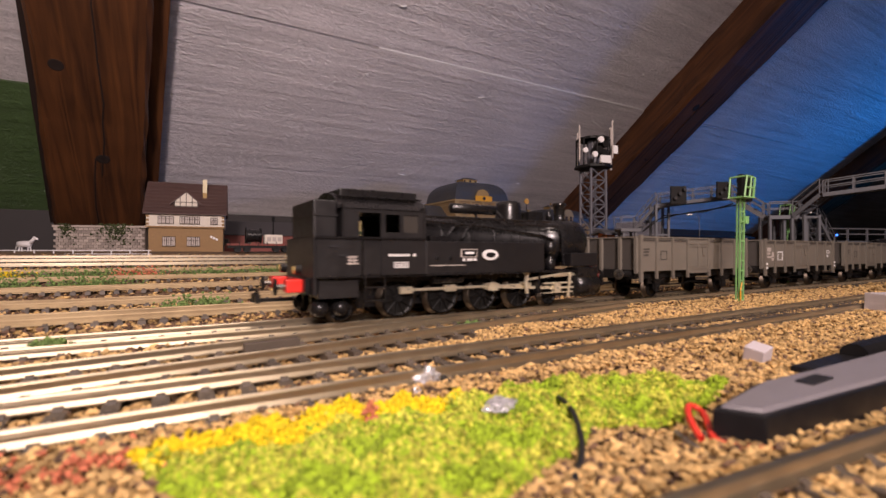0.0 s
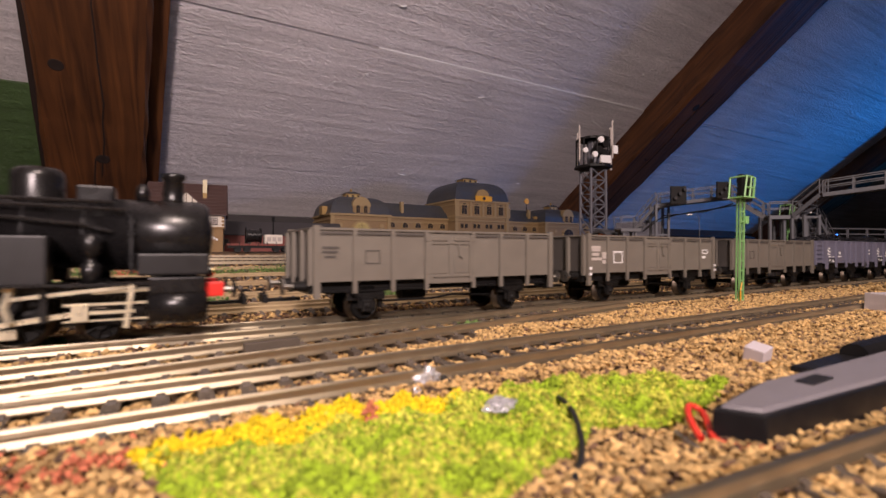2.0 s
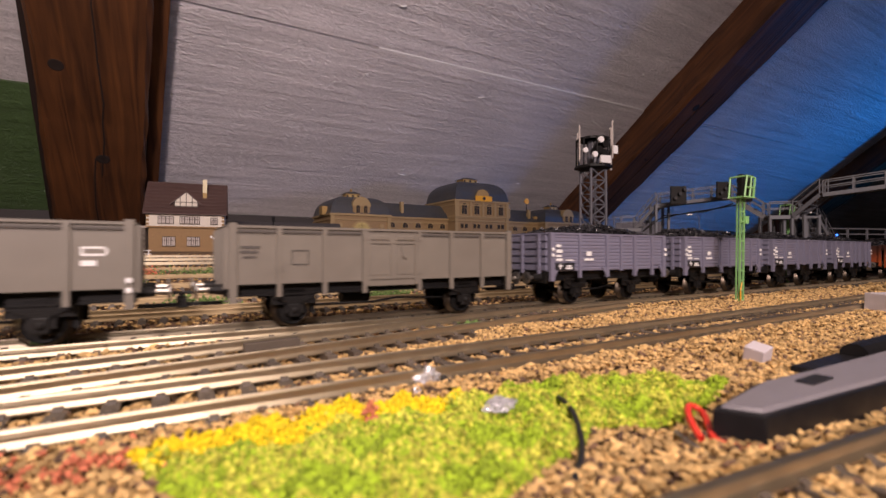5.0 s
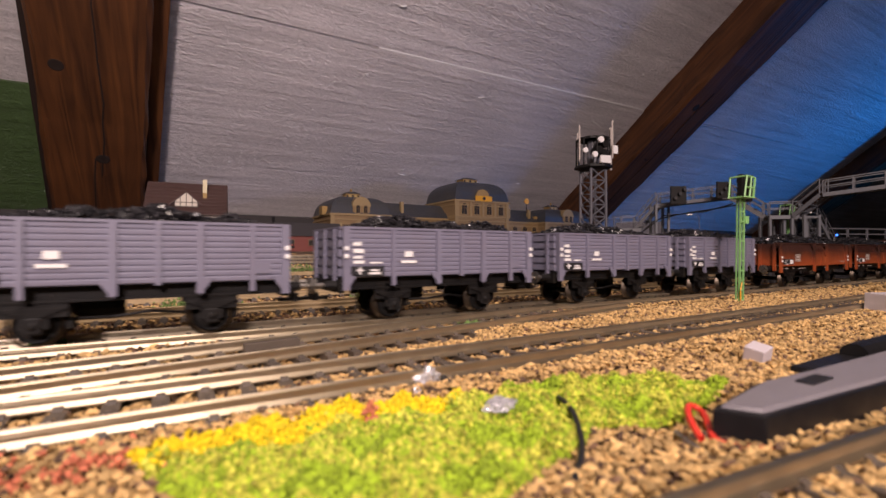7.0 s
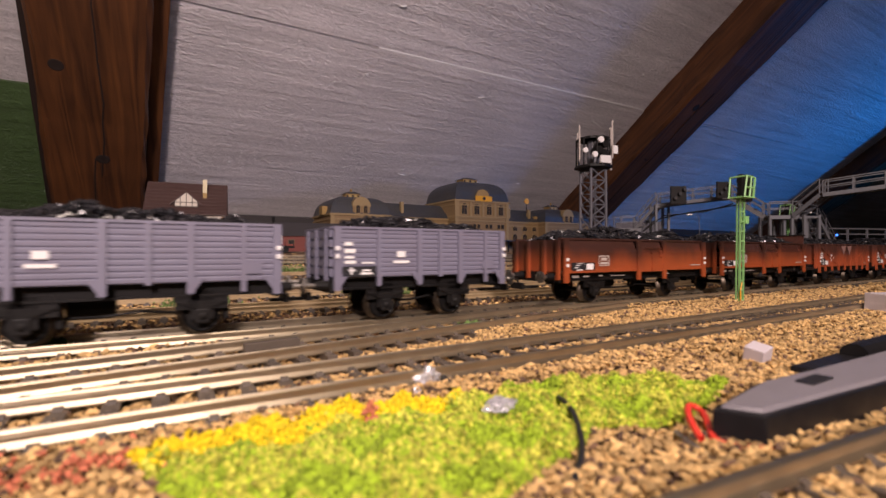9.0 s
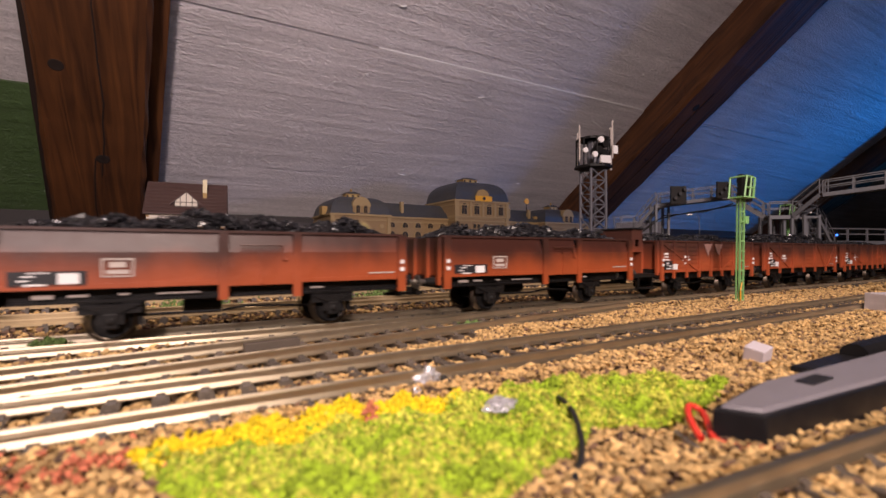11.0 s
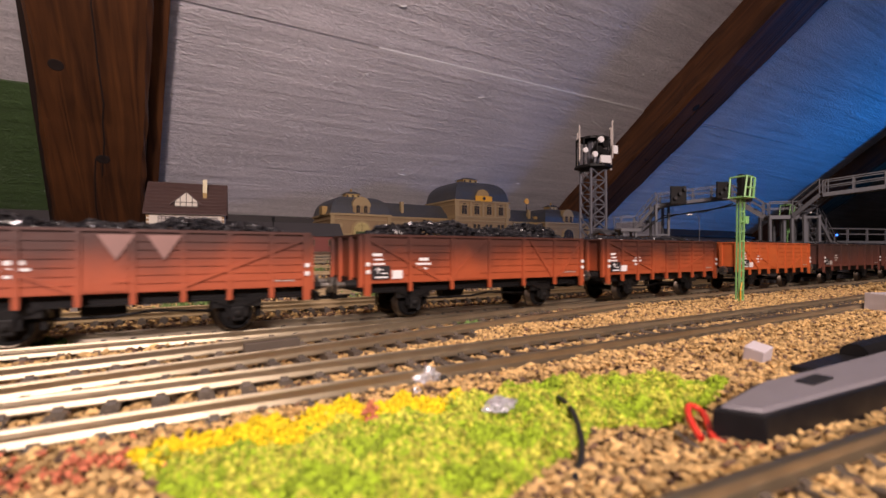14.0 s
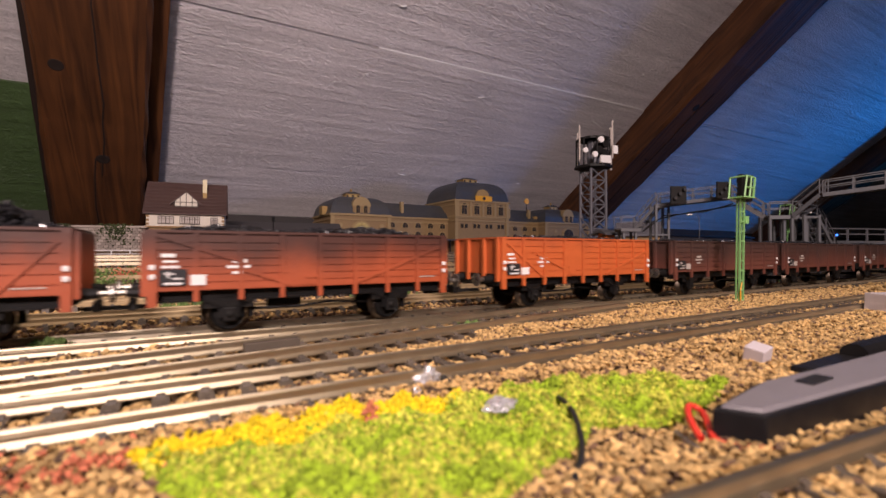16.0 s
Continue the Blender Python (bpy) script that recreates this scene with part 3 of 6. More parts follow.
def hull(c, L, W, zb, zt, mat, inner, t=0.0007, ribs=4):
    """Sides, ends and floor of an open wagon, as separate plates."""
    for k in (-1, 1):
        y0, y1 = sorted((k * W, k * (W - t)))
        part("side_panel", boxes((0, L, y0, y1, zb, zt)), mat, c)
        part("rim", boxes((-0.0002, L + 0.0002, k * W - 0.0007, k * W + 0.0007, zt, zt + 0.0007)), mat, c)
    for x, s in ((0, -1), (L, 1)):
        e = part("end_panel", boxes((min(x, x - s * t), max(x, x - s * t), -W + t, W - t, zb, zt)), inner, c)
        part("rim", boxes((x - 0.0006, x + 0.0006, -W + 0.0008, W - 0.0008, zt, zt + 0.0007)), mat, c)
        for i in range(ribs):
            y = -W + 2 * W * (i + 0.5) / ribs if ribs != 4 else (-W + 0.001, -W * 0.36, W * 0.36, W - 0.001)[i]
            part("end_post", boxes((min(x, x + s * 0.0013), max(x, x + s * 0.0013), y - 0.0007, y + 0.0007, zb - 0.001, zt)), mat, e)
    part("floor", boxes((t, L - t, -W + t, W - t, zb, zb + 0.0008)), inner, c)
    part("headstock", boxes((-0.0004, 0.0012, -0.0135, 0.0135, 0.0098, 0.0142)), M_FRAME, c)
    part("headstock", boxes((L - 0.0012, L + 0.0004, -0.0135, 0.0135, 0.0098, 0.0142)), M_FRAME, c)


def posts(c, xs, W, z0, z1, mat, wide=0.0013, deep=0.0007, name="side_post"):
    for x in xs:
        for k in (-1, 1):
            y0, y1 = sorted((k * W, k * (W + deep)))
            part(name, boxes((x - wide / 2, x + wide / 2, y0, y1, z0, z1)), mat, c)


def braces(c, rows, W, mat):
    for x0, z0, x1, z1 in rows:
        for k in (-1, 1):
            y = k * (W + 0.0003)
            part("brace", one(prism_line, (x0, y, z0), (x1, y, z1), 0.0009, 0.0005), mat, c)


def prism_line(bm, p0, p1, wide, deep):
    a, b = Vector(p0), Vector(p1)
    d = (b - a).normalized()
    n = Vector((-d.z, 0, d.x)) * wide / 2
    h = Vector((0, deep / 2, 0))
    vs = [bm.verts.new(p + s * n + t * h) for p in (a, b) for s, t in ((-1, -1), (1, -1), (1, 1), (-1, 1))]
    for i in range(4):
        j = (i + 1) % 4
        bm.faces.new((vs[i], vs[j], vs[j + 4], vs[i + 4]))
    bm.faces.new(vs[3::-1])
    bm.faces.new(vs[4:])


def planks(c, L, W, zb, zt, n, mat, gap=0.0003):
    h = (zt - zb) / n
    for k in (-1, 1):
        for i in range(n):
            y0, y1 = sorted((k * (W - 0.0001), k * (W + 0.00035)))
            bm = boxes((0.0004, L - 0.0004, y0, y1, zb + i * h + gap / 2, zb + (i + 1) * h - gap / 2))
            part("plank", bm, mat, c)


def marker_plates(c, xs, y, z, mat=None):
    for x in xs:
        part("marker_plate", rounded(boxes((x - 0.0007, x + 0.0007, y - 0.0005, y + 0.0001, z, z + 0.0013), (x - 0.0007, x + 0.0007, y - 0.0005, y + 0.0001, z + 0.0024, z + 0.0037)), 0.0003), mat or M_PRINT, c, "small white marker plates")


def steel_wagon(a, b, label, printed):
    L, W = (b - a), 0.0153
    c = thing("open_wagon", label, "wagon", on_track(a, 0, RT), "grey open wagons")
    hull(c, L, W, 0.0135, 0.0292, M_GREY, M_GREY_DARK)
    xs = [0.0009] + [L * f for f in (0.135, 0.27, 0.40, 0.60, 0.73, 0.865)] + [L - 0.0009]
    posts(c, xs, W, 0.0098, 0.0292, M_GREY, 0.0014, 0.0009)
    posts(c, (0.001, L - 0.001), W, 0.0085, 0.0305, M_GREY, 0.002, 0.0011, "corner_post")
    for i in range(len(xs) - 1):
        if i == 3:
            continue
        for k in (-1, 1):
            y = k * W
            # raised dark strip: the slot's shade under the rim is put into its colour
            part("slot_shade", boxes((xs[i] + 0.001, xs[i + 1] - 0.001, min(y, y + k * 0.0005), max(y, y + k * 0.0005), 0.0279, 0.0285)), M_GREY_DARK, c, "dark strip for the shade in the slot under the rim")
    x0, x1 = xs[3] + 0.0006, xs[4] - 0.0006
    for k in (-1, 1):
        y = k * (W + 0.0004)
        d = part("door", boxes((x0, x1, min(y, y - k * 0.0004), max(y, y - k * 0.0004), 0.0118, 0.0285)), M_GREY, c)
        m = (x0 + x1) / 2
        part("door_frame", boxes((x0, x0 + 0.0012, y - 0.0004, y + 0.0004, 0.012, 0.0285), (x1 - 0.0012, x1, y - 0.0004, y + 0.0004, 0.012, 0.0285), (m - 0.0008, m + 0.0008, y - 0.0004, y + 0.0004, 0.0145, 0.0255),
                                 (x0 + 0.0012, x1 - 0.0012, y - 0.0004, y + 0.0004, 0.0252, 0.0259), (x0 + 0.0012, x1 - 0.0012, y - 0.0004, y + 0.0004, 0.0139, 0.0146)), M_GREY, d)
        for x in ((x0 + m) / 2, (x1 + m) / 2):
            part("boss", rounded(boxes((x - 0.0034, x + 0.0034, y - 0.0004, y + 0.0004, 0.0263, 0.0279)), 0.00035), M_GREY, d)
            part("pressed_panel", rounded(boxes((x - 0.0032, x + 0.0032, y - 0.0002, y + 0.0002, 0.0152, 0.0247)), 0.00015), M_GREY, d)
        part("latch", one(tube, [(m + 0.0028, y + k * 0.0006, 0.0253), (m + 0.0033, y + k * 0.0006, 0.0212), (m + 0.0046, y + k * 0.0006, 0.0205)], 0.0003, 5), M_GREY, d)
        for z in (0.0152, 0.0262):
            for x in (x0 - 0.0006, x1 + 0.0006):
                part("hinge", boxes((x - 0.0008, x + 0.0008, y - 0.0007, y + 0.0007, z, z + 0.001)), M_GREY, d)
    underframe(c, L, (0.0182, L - 0.0182))
    buffers(c, 0, -1)
    buffers(c, L, 1)
    y = -W - 0.0001
    if printed:
        bars("lettering", c, [(0.0028, 0.0088, 0.0228, 0.0252), (0.0035, 0.0078, 0.0209, 0.0222), (0.0028, 0.0094, 0.0189, 0.0201), (0.0098, 0.0126, 0.0196, 0.0225), (0.0098, 0.0122, 0.0174, 0.019)], M_PRINT_DULL, y)
        bars("lettering", c, [(0.0172, 0.0234, 0.0222, 0.0229), (0.0172, 0.0234, 0.0176, 0.018), (0.0172, 0.0177, 0.018, 0.0222), (0.0229, 0.0234, 0.018, 0.0222)], M_PRINT, y)
        bars("lettering", c, [(L - 0.0105, L - 0.0058, 0.0233, 0.0238), (L - 0.0105, L - 0.0058, 0.0216, 0.0221), (L - 0.0105, L - 0.01, 0.0221, 0.0233), (L - 0.0058, L - 0.0053, 0.0221, 0.0233), (L - 0.0105, L - 0.0075, 0.0192, 0.0205)], M_PRINT, y)
        marker_plates(c, (0.0012, L - 0.001), -W - 0.0012, 0.0125)
    else:
        bars("lettering", c, [(0.0028, 0.008, 0.0235, 0.0242), (0.0028, 0.0075, 0.0222, 0.0229), (0.0035, 0.007, 0.0208, 0.0214)], M_GREY_DARK, y)
        bars("lettering", c, [(0.0165, 0.0215, 0.0228, 0.0231), (0.0165, 0.0215, 0.0188, 0.0191), (0.0165, 0.0168, 0.0191, 0.0228), (0.0212, 0.0215, 0.0191, 0.0228)], M_GREY_DARK, y)
    MOVERS.append((c, a))
    return c


def boarded_wagon(a, b, label, seed):
    L, W = b - a, 0.0153
    zb, zt = 0.0146, 0.0297
    c = thing("open_wagon", label, "wagon", on_track(a, 0, RT), "lilac open wagons")
    hull(c, L, W, zb, zt, M_LILAC, M_LILAC, ribs=3)
    n = 10
    h = (zt - zb) / n
    for k in (-1, 1):
        for i in range(n):
            y = k * W
            prof = [(y, zb + i * h), (y + k * 0.0003, zb + i * h + 0.0003), (y + k * 0.00034, zb + i * h + 0.0011), (y + k * 0.0002, zb + (i + 1) * h - 0.0002), (y, zb + (i + 1) * h)]
            part("board", one(prism, prof, 0.001, L - 0.001), M_LILAC, c)
    for s, x in ((-1, 0), (1, L)):
        for i in range(5):
            z = zb + 0.0005 + i * 0.003
            part("end_board", boxes((min(x, x + s * 0.0008), max(x, x + s * 0.0008), -W + 0.0012, W - 0.0012, z, z + 0.0022)), M_LILAC, c)
    xs = [L * f for f in (0.225, 0.45, 0.575, 0.70, 0.87)]
    posts(c, [xs[0], xs[4]], W, 0.0118, zt, M_LILAC, 0.0014, 0.0011)
    posts(c, [xs[2]], W, 0.0142, zt, M_LILAC, 0.0014, 0.0011)
    posts(c, [xs[1], xs[3]], W, 0.0118, zt, M_LILAC, 0.0018, 0.0012)
    posts(c, (0.001, L - 0.001), W, 0.0108, zt + 0.0006, M_LILAC, 0.0022, 0.0012, "corner_post")
    for x, s in ((0.0015, 1), (L - 0.0015, -1), (xs[1], -1), (xs[3], 1)):
        for k in (-1, 1):
            y = k * (W + 0.0004)
            bm = bmesh.new()
            vs = [(x, y, 0.0112), (x + s * 0.0032, y, 0.0158), (x, y, 0.0158)]
            f = [bm.verts.new(v) for v in vs] + [bm.verts.new((v[0], v[1] + k * 0.0005, v[2])) for v in vs]
            for q in ((0, 1, 2), (3, 5, 4), (0, 3, 4, 1), (1, 4, 5, 2), (2, 5, 3, 0)):
                bm.faces.new([f[i] for i in q])
            part("gusset", bm, M_LILAC, c)
    underframe(c, L, (0.0185, L - 0.0195), fz=0.0142)
    buffers(c, 0, -1)
    buffers(c, L, 1)
    coal(c, 0.001, L - 0.001, W - 0.0008, zt, 0.0050, seed)
    y = -W - 0.0007
    part("board_plate", boxes((0.0026, 0.0135, y - 0.0002, y + 0.0004, 0.0150, 0.0181)), M_BOARD, c, "black chalk board")
    bars("lettering", c, [(0.0042, 0.0066, 0.0166, 0.0171), (0.005, 0.0056, 0.0156, 0.0178), (0.0082, 0.0122, 0.0155, 0.0162), (0.0088, 0.0116, 0.0165, 0.0171)], M_PRINT, y - 0.00025)
    bars("lettering", c, [(0.0032, 0.0058, 0.0245, 0.0256), (0.0032, 0.0066, 0.0222, 0.0235), (0.0032, 0.0062, 0.0205, 0.0213), (0.0032, 0.0068, 0.0189, 0.0199), (0.0086, 0.0128, 0.0189, 0.0194)], M_PRINT, y)
    bars("lettering", c, [(0.0208, 0.0238, 0.0209, 0.0228), (0.0195, 0.0252, 0.0189, 0.0198)], M_PRINT, y)
    part("label_plate", boxes((L - 0.0098, L - 0.0050, y - 0.0001, y + 0.0004, 0.0166, 0.0196)), M_LILAC, c)
    marker_plates(c, (0.0008, L - 0.0006), -W - 0.0013, 0.0206)
    MOVERS.append((c, a))
    return c


def smooth_wagon(a, b, label, seed, gloss):
    """All-steel brown wagon whose upper side leans inwards."""
    L, W = b - a, 0.0156
    zb, zm, zt = 0.0138, 0.0225, 0.0277
    c = thing("open_wagon", label, "wagon", on_track(a, 0, RT), "brown open wagons")
    xs = [0.0, L * 0.47, L * 0.66, L]
    for k in (-1, 1):
        for i in range(3):
            lo, hi = xs[i] + 0.001, xs[i + 1] - 0.001
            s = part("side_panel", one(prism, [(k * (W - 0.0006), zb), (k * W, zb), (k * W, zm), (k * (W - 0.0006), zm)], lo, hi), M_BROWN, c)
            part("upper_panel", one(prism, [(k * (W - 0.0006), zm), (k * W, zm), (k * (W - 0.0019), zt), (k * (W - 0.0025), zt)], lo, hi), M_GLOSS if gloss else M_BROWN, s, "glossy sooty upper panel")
            part("rib", boxes((lo, hi, min(k * W, k * (W + 0.0004)), max(k * W, k * (W + 0.0004)), zb, zb + 0.0012)), M_BROWN, s)
        part("rim", boxes((-0.0002, L + 0.0002, k * (W - 0.0020) - 0.0008, k * (W - 0.0020) + 0.0008, zt, zt + 0.0007)), M_BROWN, c)
        y = k * (W + 0.0003)
        d = part("door", boxes((xs[1] + 0.0012, xs[2] - 0.0012, y - 0.0004, y + 0.0004, zb - 0.0004, zm - 0.0008)), M_BROWN, c)
        m = (xs[1] + xs[2]) / 2
        part("door_post", boxes((m - 0.0005, m + 0.0005, y - 0.0008, y + 0.0006, zb, zm)), M_BROWN, d)
        part("latch", one(tube, [(m - 0.0055, y + k * 0.0008, 0.0244), (m + 0.0055, y + k * 0.0008, 0.0244)], 0.0003, 5), M_BROWN, d)
        part("latch", one(tube, [(m + 0.0055, y + k * 0.0008, 0.0244), (m + 0.0056, y + k * 0.0008, 0.0205), (m + 0.0068, y + k * 0.0008, 0.0203)], 0.0003, 5), M_BROWN, d)
    posts(c, xs[1:3], W, 0.0098, zt, M_BROWN, 0.0024, 0.0009)
    posts(c, (0.0012, L - 0.0012), W, 0.0098, zt, M_BROWN, 0.0028, 0.0009, "corner_post")
    for x, s in ((0, -1), (L, 1)):
        e = part("end_panel", boxes((min(x, x - s * 0.0007), max(x, x - s * 0.0007), -W + 0.002, W - 0.002, zb, zt)), M_BROWN, c)
        for y in (-0.0132, -0.005, 0.005, 0.0132):
            part("end_post", boxes((min(x, x + s * 0.0012), max(x, x + s * 0.0012), y - 0.0008, y + 0.0008, 0.011, zt)), M_BROWN, e)
    part("floor", boxes((0.0007, L - 0.0007, -W + 0.0006, W - 0.0006, zb, zb + 0.0008)), M_GREY_DARK, c)
    for x in (0, L - 0.0012):
        part("headstock", boxes((x, x + 0.0012, -0.0135, 0.0135, 0.0098, 0.0142)), M_FRAME, c)
    underframe(c, L, (0.0228, L - 0.0228), fz=0.0137)
    buffers(c, 0, -1)
    buffers(c, L, 1)
    coal(c, 0.002, L - 0.002, W - 0.0030, zt, 0.0060, seed)
    y = -W - 0.0001
    part("board_plate", boxes((0.0045, 0.0185, y - 0.0003, y + 0.0004, 0.0146, 0.0181)), M_BOARD, c, "black chalk board")
    bars("lettering", c, [(0.0068, 0.0092, 0.0168, 0.0171), (0.0062, 0.0082, 0.0158, 0.0161), (0.0072, 0.0112, 0.0148, 0.0152), (0.0078, 0.0118, 0.0176, 0.0178)], M_PRINT, y - 0.00035)
    bars("lettering", c, [(0.0132, 0.0172, 0.0151, 0.0176)], M_PRINT, y - 0.00035)
    bars("lettering", c, [(0.0212, 0.0278, 0.0206, 0.021), (0.0212, 0.0278, 0.0165, 0.0168), (0.0212, 0.0216, 0.0168, 0.0206), (0.0274, 0.0278, 0.0168, 0.0206), (0.0228, 0.0262, 0.0188, 0.0201), (0.0222, 0.0268, 0.0172, 0.0182)], M_PRINT_DULL, y)
    bars("lettering", c, [(L - 0.0125, L - 0.0035, 0.0158, 0.0162)], M_PRINT_DULL, y)
    marker_plates(c, (0.0013, L - 0.0013), -W - 0.001, 0.0163)
    bars("lettering", c, [(0.008, 0.012, 0.0115, 0.0125), (0.0145, 0.0185, 0.0117, 0.0123), (0.0245, 0.0268, 0.0118, 0.0123), (0.0325, 0.0425, 0.0117, 0.0121), (L - 0.03, L - 0.026, 0.0117, 0.0122)], M_PRINT_DULL, -0.0128)
    MOVERS.append((c, a))
    return c


def post_wagon(a, b, label, seed, mat, n_posts, n_planks=0, brace=(), cab=False, load=0.0035, lit=True):
    """Brown wagon with evenly set posts below a top rail."""
    L, W = b - a, 0.0150
    zb, zt = 0.0124, 0.0275
    c = thing("open_wagon", label, "wagon", on_track(a, 0, RT), "brown open wagons")
    hull(c, L, W, zb, zt, mat, mat, ribs=4)
    if n_planks:
        planks(c, L, W, zb, zt - 0.0004, n_planks, mat)
    xs = [L * (i + 1) / (n_posts + 1) for i in range(n_posts)]
    posts(c, xs, W, 0.0096, zt, mat, 0.0013, 0.0009)
    posts(c, (0.0011, L - 0.0011), W, 0.0086, zt + 0.0004, mat, 0.0021, 0.001, "corner_post")
    braces(c, [(f0 * L, z0, f1 * L, z1) for f0, z0, f1, z1 in brace], W + 0.0003, mat)
    i = n_posts // 2 - 1
    for k in (-1, 1):
        y = k * (W + 0.0003)
        d = part("door", boxes((xs[i] + 0.001, xs[i + 1] - 0.001, y - 0.0003, y + 0.0003, zb + 0.0006, zt - 0.0012)), mat, c)
        part("latch", boxes((xs[i + 1] - 0.0042, xs[i + 1] - 0.001, y - 0.0006, y + 0.0006, zb + 0.0026, zb + 0.0032)), mat, d)
        part("hinge", boxes((xs[i] + 0.002, xs[i] + 0.0026, y - 0.0005, y + 0.0005, zb + 0.0002, zb + 0.0045)), mat, d)
    underframe(c, L, (0.0193, L - 0.0193), fz=0.0128)
    x0 = -0.0195 if cab else 0
    if cab:
        part("platform", boxes((-0.0195, 0, -0.0135, 0.0135, 0.0105, 0.0122)), M_FRAME, c, "black brake platform")
        h = part("brakeman_cab", boxes((-0.0120, -0.0112, -0.0085, 0.0085, 0.0115, 0.0335), (-0.0048, -0.004, -0.0085, 0.0085, 0.0115, 0.0335), (-0.0112, -0.0048, 0.0077, 0.0085, 0.0115, 0.0335), (-0.0112, -0.0048, -0.0085, -0.0077, 0.0225, 0.0252), (-0.0112, -0.0048, -0.0085, -0.0077, 0.0285, 0.0335), (-0.0112, -0.0095, -0.0085, -0.0077, 0.0252, 0.0285), (-0.0065, -0.0048, -0.0085, -0.0077, 0.0252, 0.0285)), mat, c, "narrow brown brakeman's cab")
        part("roof", rounded(boxes((-0.0126, -0.0034, -0.0095, 0.0095, 0.0335, 0.0343)), 0.0003), M_FRAME, h)
        part("step", boxes((-0.014, -0.003, -0.0148, -0.0115, 0.0052, 0.0058), (-0.0138, -0.0134, -0.0135, -0.013, 0.0058, 0.0105), (-0.0036, -0.0032, -0.0135, -0.013, 0.0058, 0.0105)), M_FRAME, c)
        part("handrail", one(tube, [(-0.0188, -0.0128, 0.0122), (-0.0188, -0.0128, 0.021), (-0.0188, 0.0128, 0.021), (-0.0188, 0.0128, 0.0122)], 0.0003, 5), M_FRAME, c)
    buffers(c, x0, -1)
    buffers(c, L, 1)
    if load:
        coal(c, 0.001, L - 0.001, W - 0.0008, zt, load, seed)
    y = -W - 0.0009
    white = M_PRINT if lit else M_PRINT_DULL
    part("board_plate", boxes((0.0026, 0.0088, y - 0.0002, y + 0.0006, 0.0139, 0.0181)), M_BOARD, c, "black chalk board")
    bars("lettering", c, [(0.0036, 0.0062, 0.0168, 0.0171), (0.0044, 0.0048, 0.0158, 0.0176), (0.0036, 0.0078, 0.0142, 0.0147), (0.0056, 0.0078, 0.0155, 0.0159)], white, y - 0.00025)
    part("paper_label", boxes((0.0096, 0.0132, y - 0.0002, y + 0.0006, 0.0139, 0.0166)), white, c, "small white paper label")
    bars("lettering", c, [(0.0196, 0.0232, 0.0196, 0.0206), (0.0182, 0.0242, 0.0182, 0.0189), (0.0196, 0.0226, 0.0166, 0.0173)], white, y + 0.0004)
    bars("lettering", c, [(0.003, 0.0062, 0.0212, 0.0221), (0.0035, 0.0066, 0.0198, 0.0204), (0.003, 0.0072, 0.0184, 0.019)], white if lit else mat, y + 0.0004)
    bars("lettering", c, [(L - 0.011, L - 0.0045, 0.0142, 0.0145)], M_PRINT_DULL, y + 0.0004)
    marker_plates(c, (0.0011, L - 0.0011), -W - 0.0011, 0.0156)
    MOVERS.append((c, a))
    return c


steel_wagon(0.1066, 0.2023, "weathered grey steel open wagon, empty", False)
steel_wagon(0.2227, 0.3198, "weathered grey steel open wagon with white lettering", True)
steel_wagon(0.3411, 0.4381, "weathered grey steel open wagon, empty, centre door", False)
for i, (a, b) in enumerate(((0.4585, 0.5336), (0.5497, 0.6248), (0.6400, 0.7147), (0.7303, 0.7951))):
    boarded_wagon(a, b, "lilac-grey boarded open wagon heaped with coal", 10 + i)
smooth_wagon(0.8263, 0.9280, "sooty brown steel open wagon heaped with coal", 20, False)
smooth_wagon(0.9431, 1.0431, "glossy brown steel open wagon heaped with coal", 21, True)
X3 = ((0.02, 0.0268, 0.37, 0.0128), (0.60, 0.0128, 0.98, 0.0262))
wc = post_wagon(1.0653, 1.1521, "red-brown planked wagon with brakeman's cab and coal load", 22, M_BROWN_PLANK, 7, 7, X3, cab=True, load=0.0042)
for x in (0.0400, 0.0500):
    bm = bmesh.new()
    prism(bm, [(0.0038, 0.0268), (-0.0038, 0.0268), (0.0, 0.0205)], 0, 0.0003, Matrix.Rotation(radians(-90), 4, "Z"))
    part("pale_mark", bm, M_PALEMARK, wc, "faded pale triangular mark", at=Matrix.Translation((x, -0.0158, 0)))
X4 = ((0.01, 0.0270, 0.29, 0.0128), (0.32, 0.0128, 0.49, 0.0270), (0.70, 0.0270, 0.82, 0.0128), (0.86, 0.0128, 0.99, 0.0270))
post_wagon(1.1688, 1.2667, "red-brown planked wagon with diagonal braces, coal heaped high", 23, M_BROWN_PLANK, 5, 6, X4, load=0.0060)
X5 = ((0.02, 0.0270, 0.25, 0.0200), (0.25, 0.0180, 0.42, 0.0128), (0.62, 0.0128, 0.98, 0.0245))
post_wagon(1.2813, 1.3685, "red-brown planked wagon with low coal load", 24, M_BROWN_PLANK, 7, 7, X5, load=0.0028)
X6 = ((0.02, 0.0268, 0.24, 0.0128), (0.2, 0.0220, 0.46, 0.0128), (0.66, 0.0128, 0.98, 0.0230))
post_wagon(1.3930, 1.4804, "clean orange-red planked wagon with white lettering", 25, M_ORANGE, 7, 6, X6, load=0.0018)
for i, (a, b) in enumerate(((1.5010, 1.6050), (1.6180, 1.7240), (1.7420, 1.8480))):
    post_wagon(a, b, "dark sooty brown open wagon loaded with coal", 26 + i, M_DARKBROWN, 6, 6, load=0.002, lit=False)


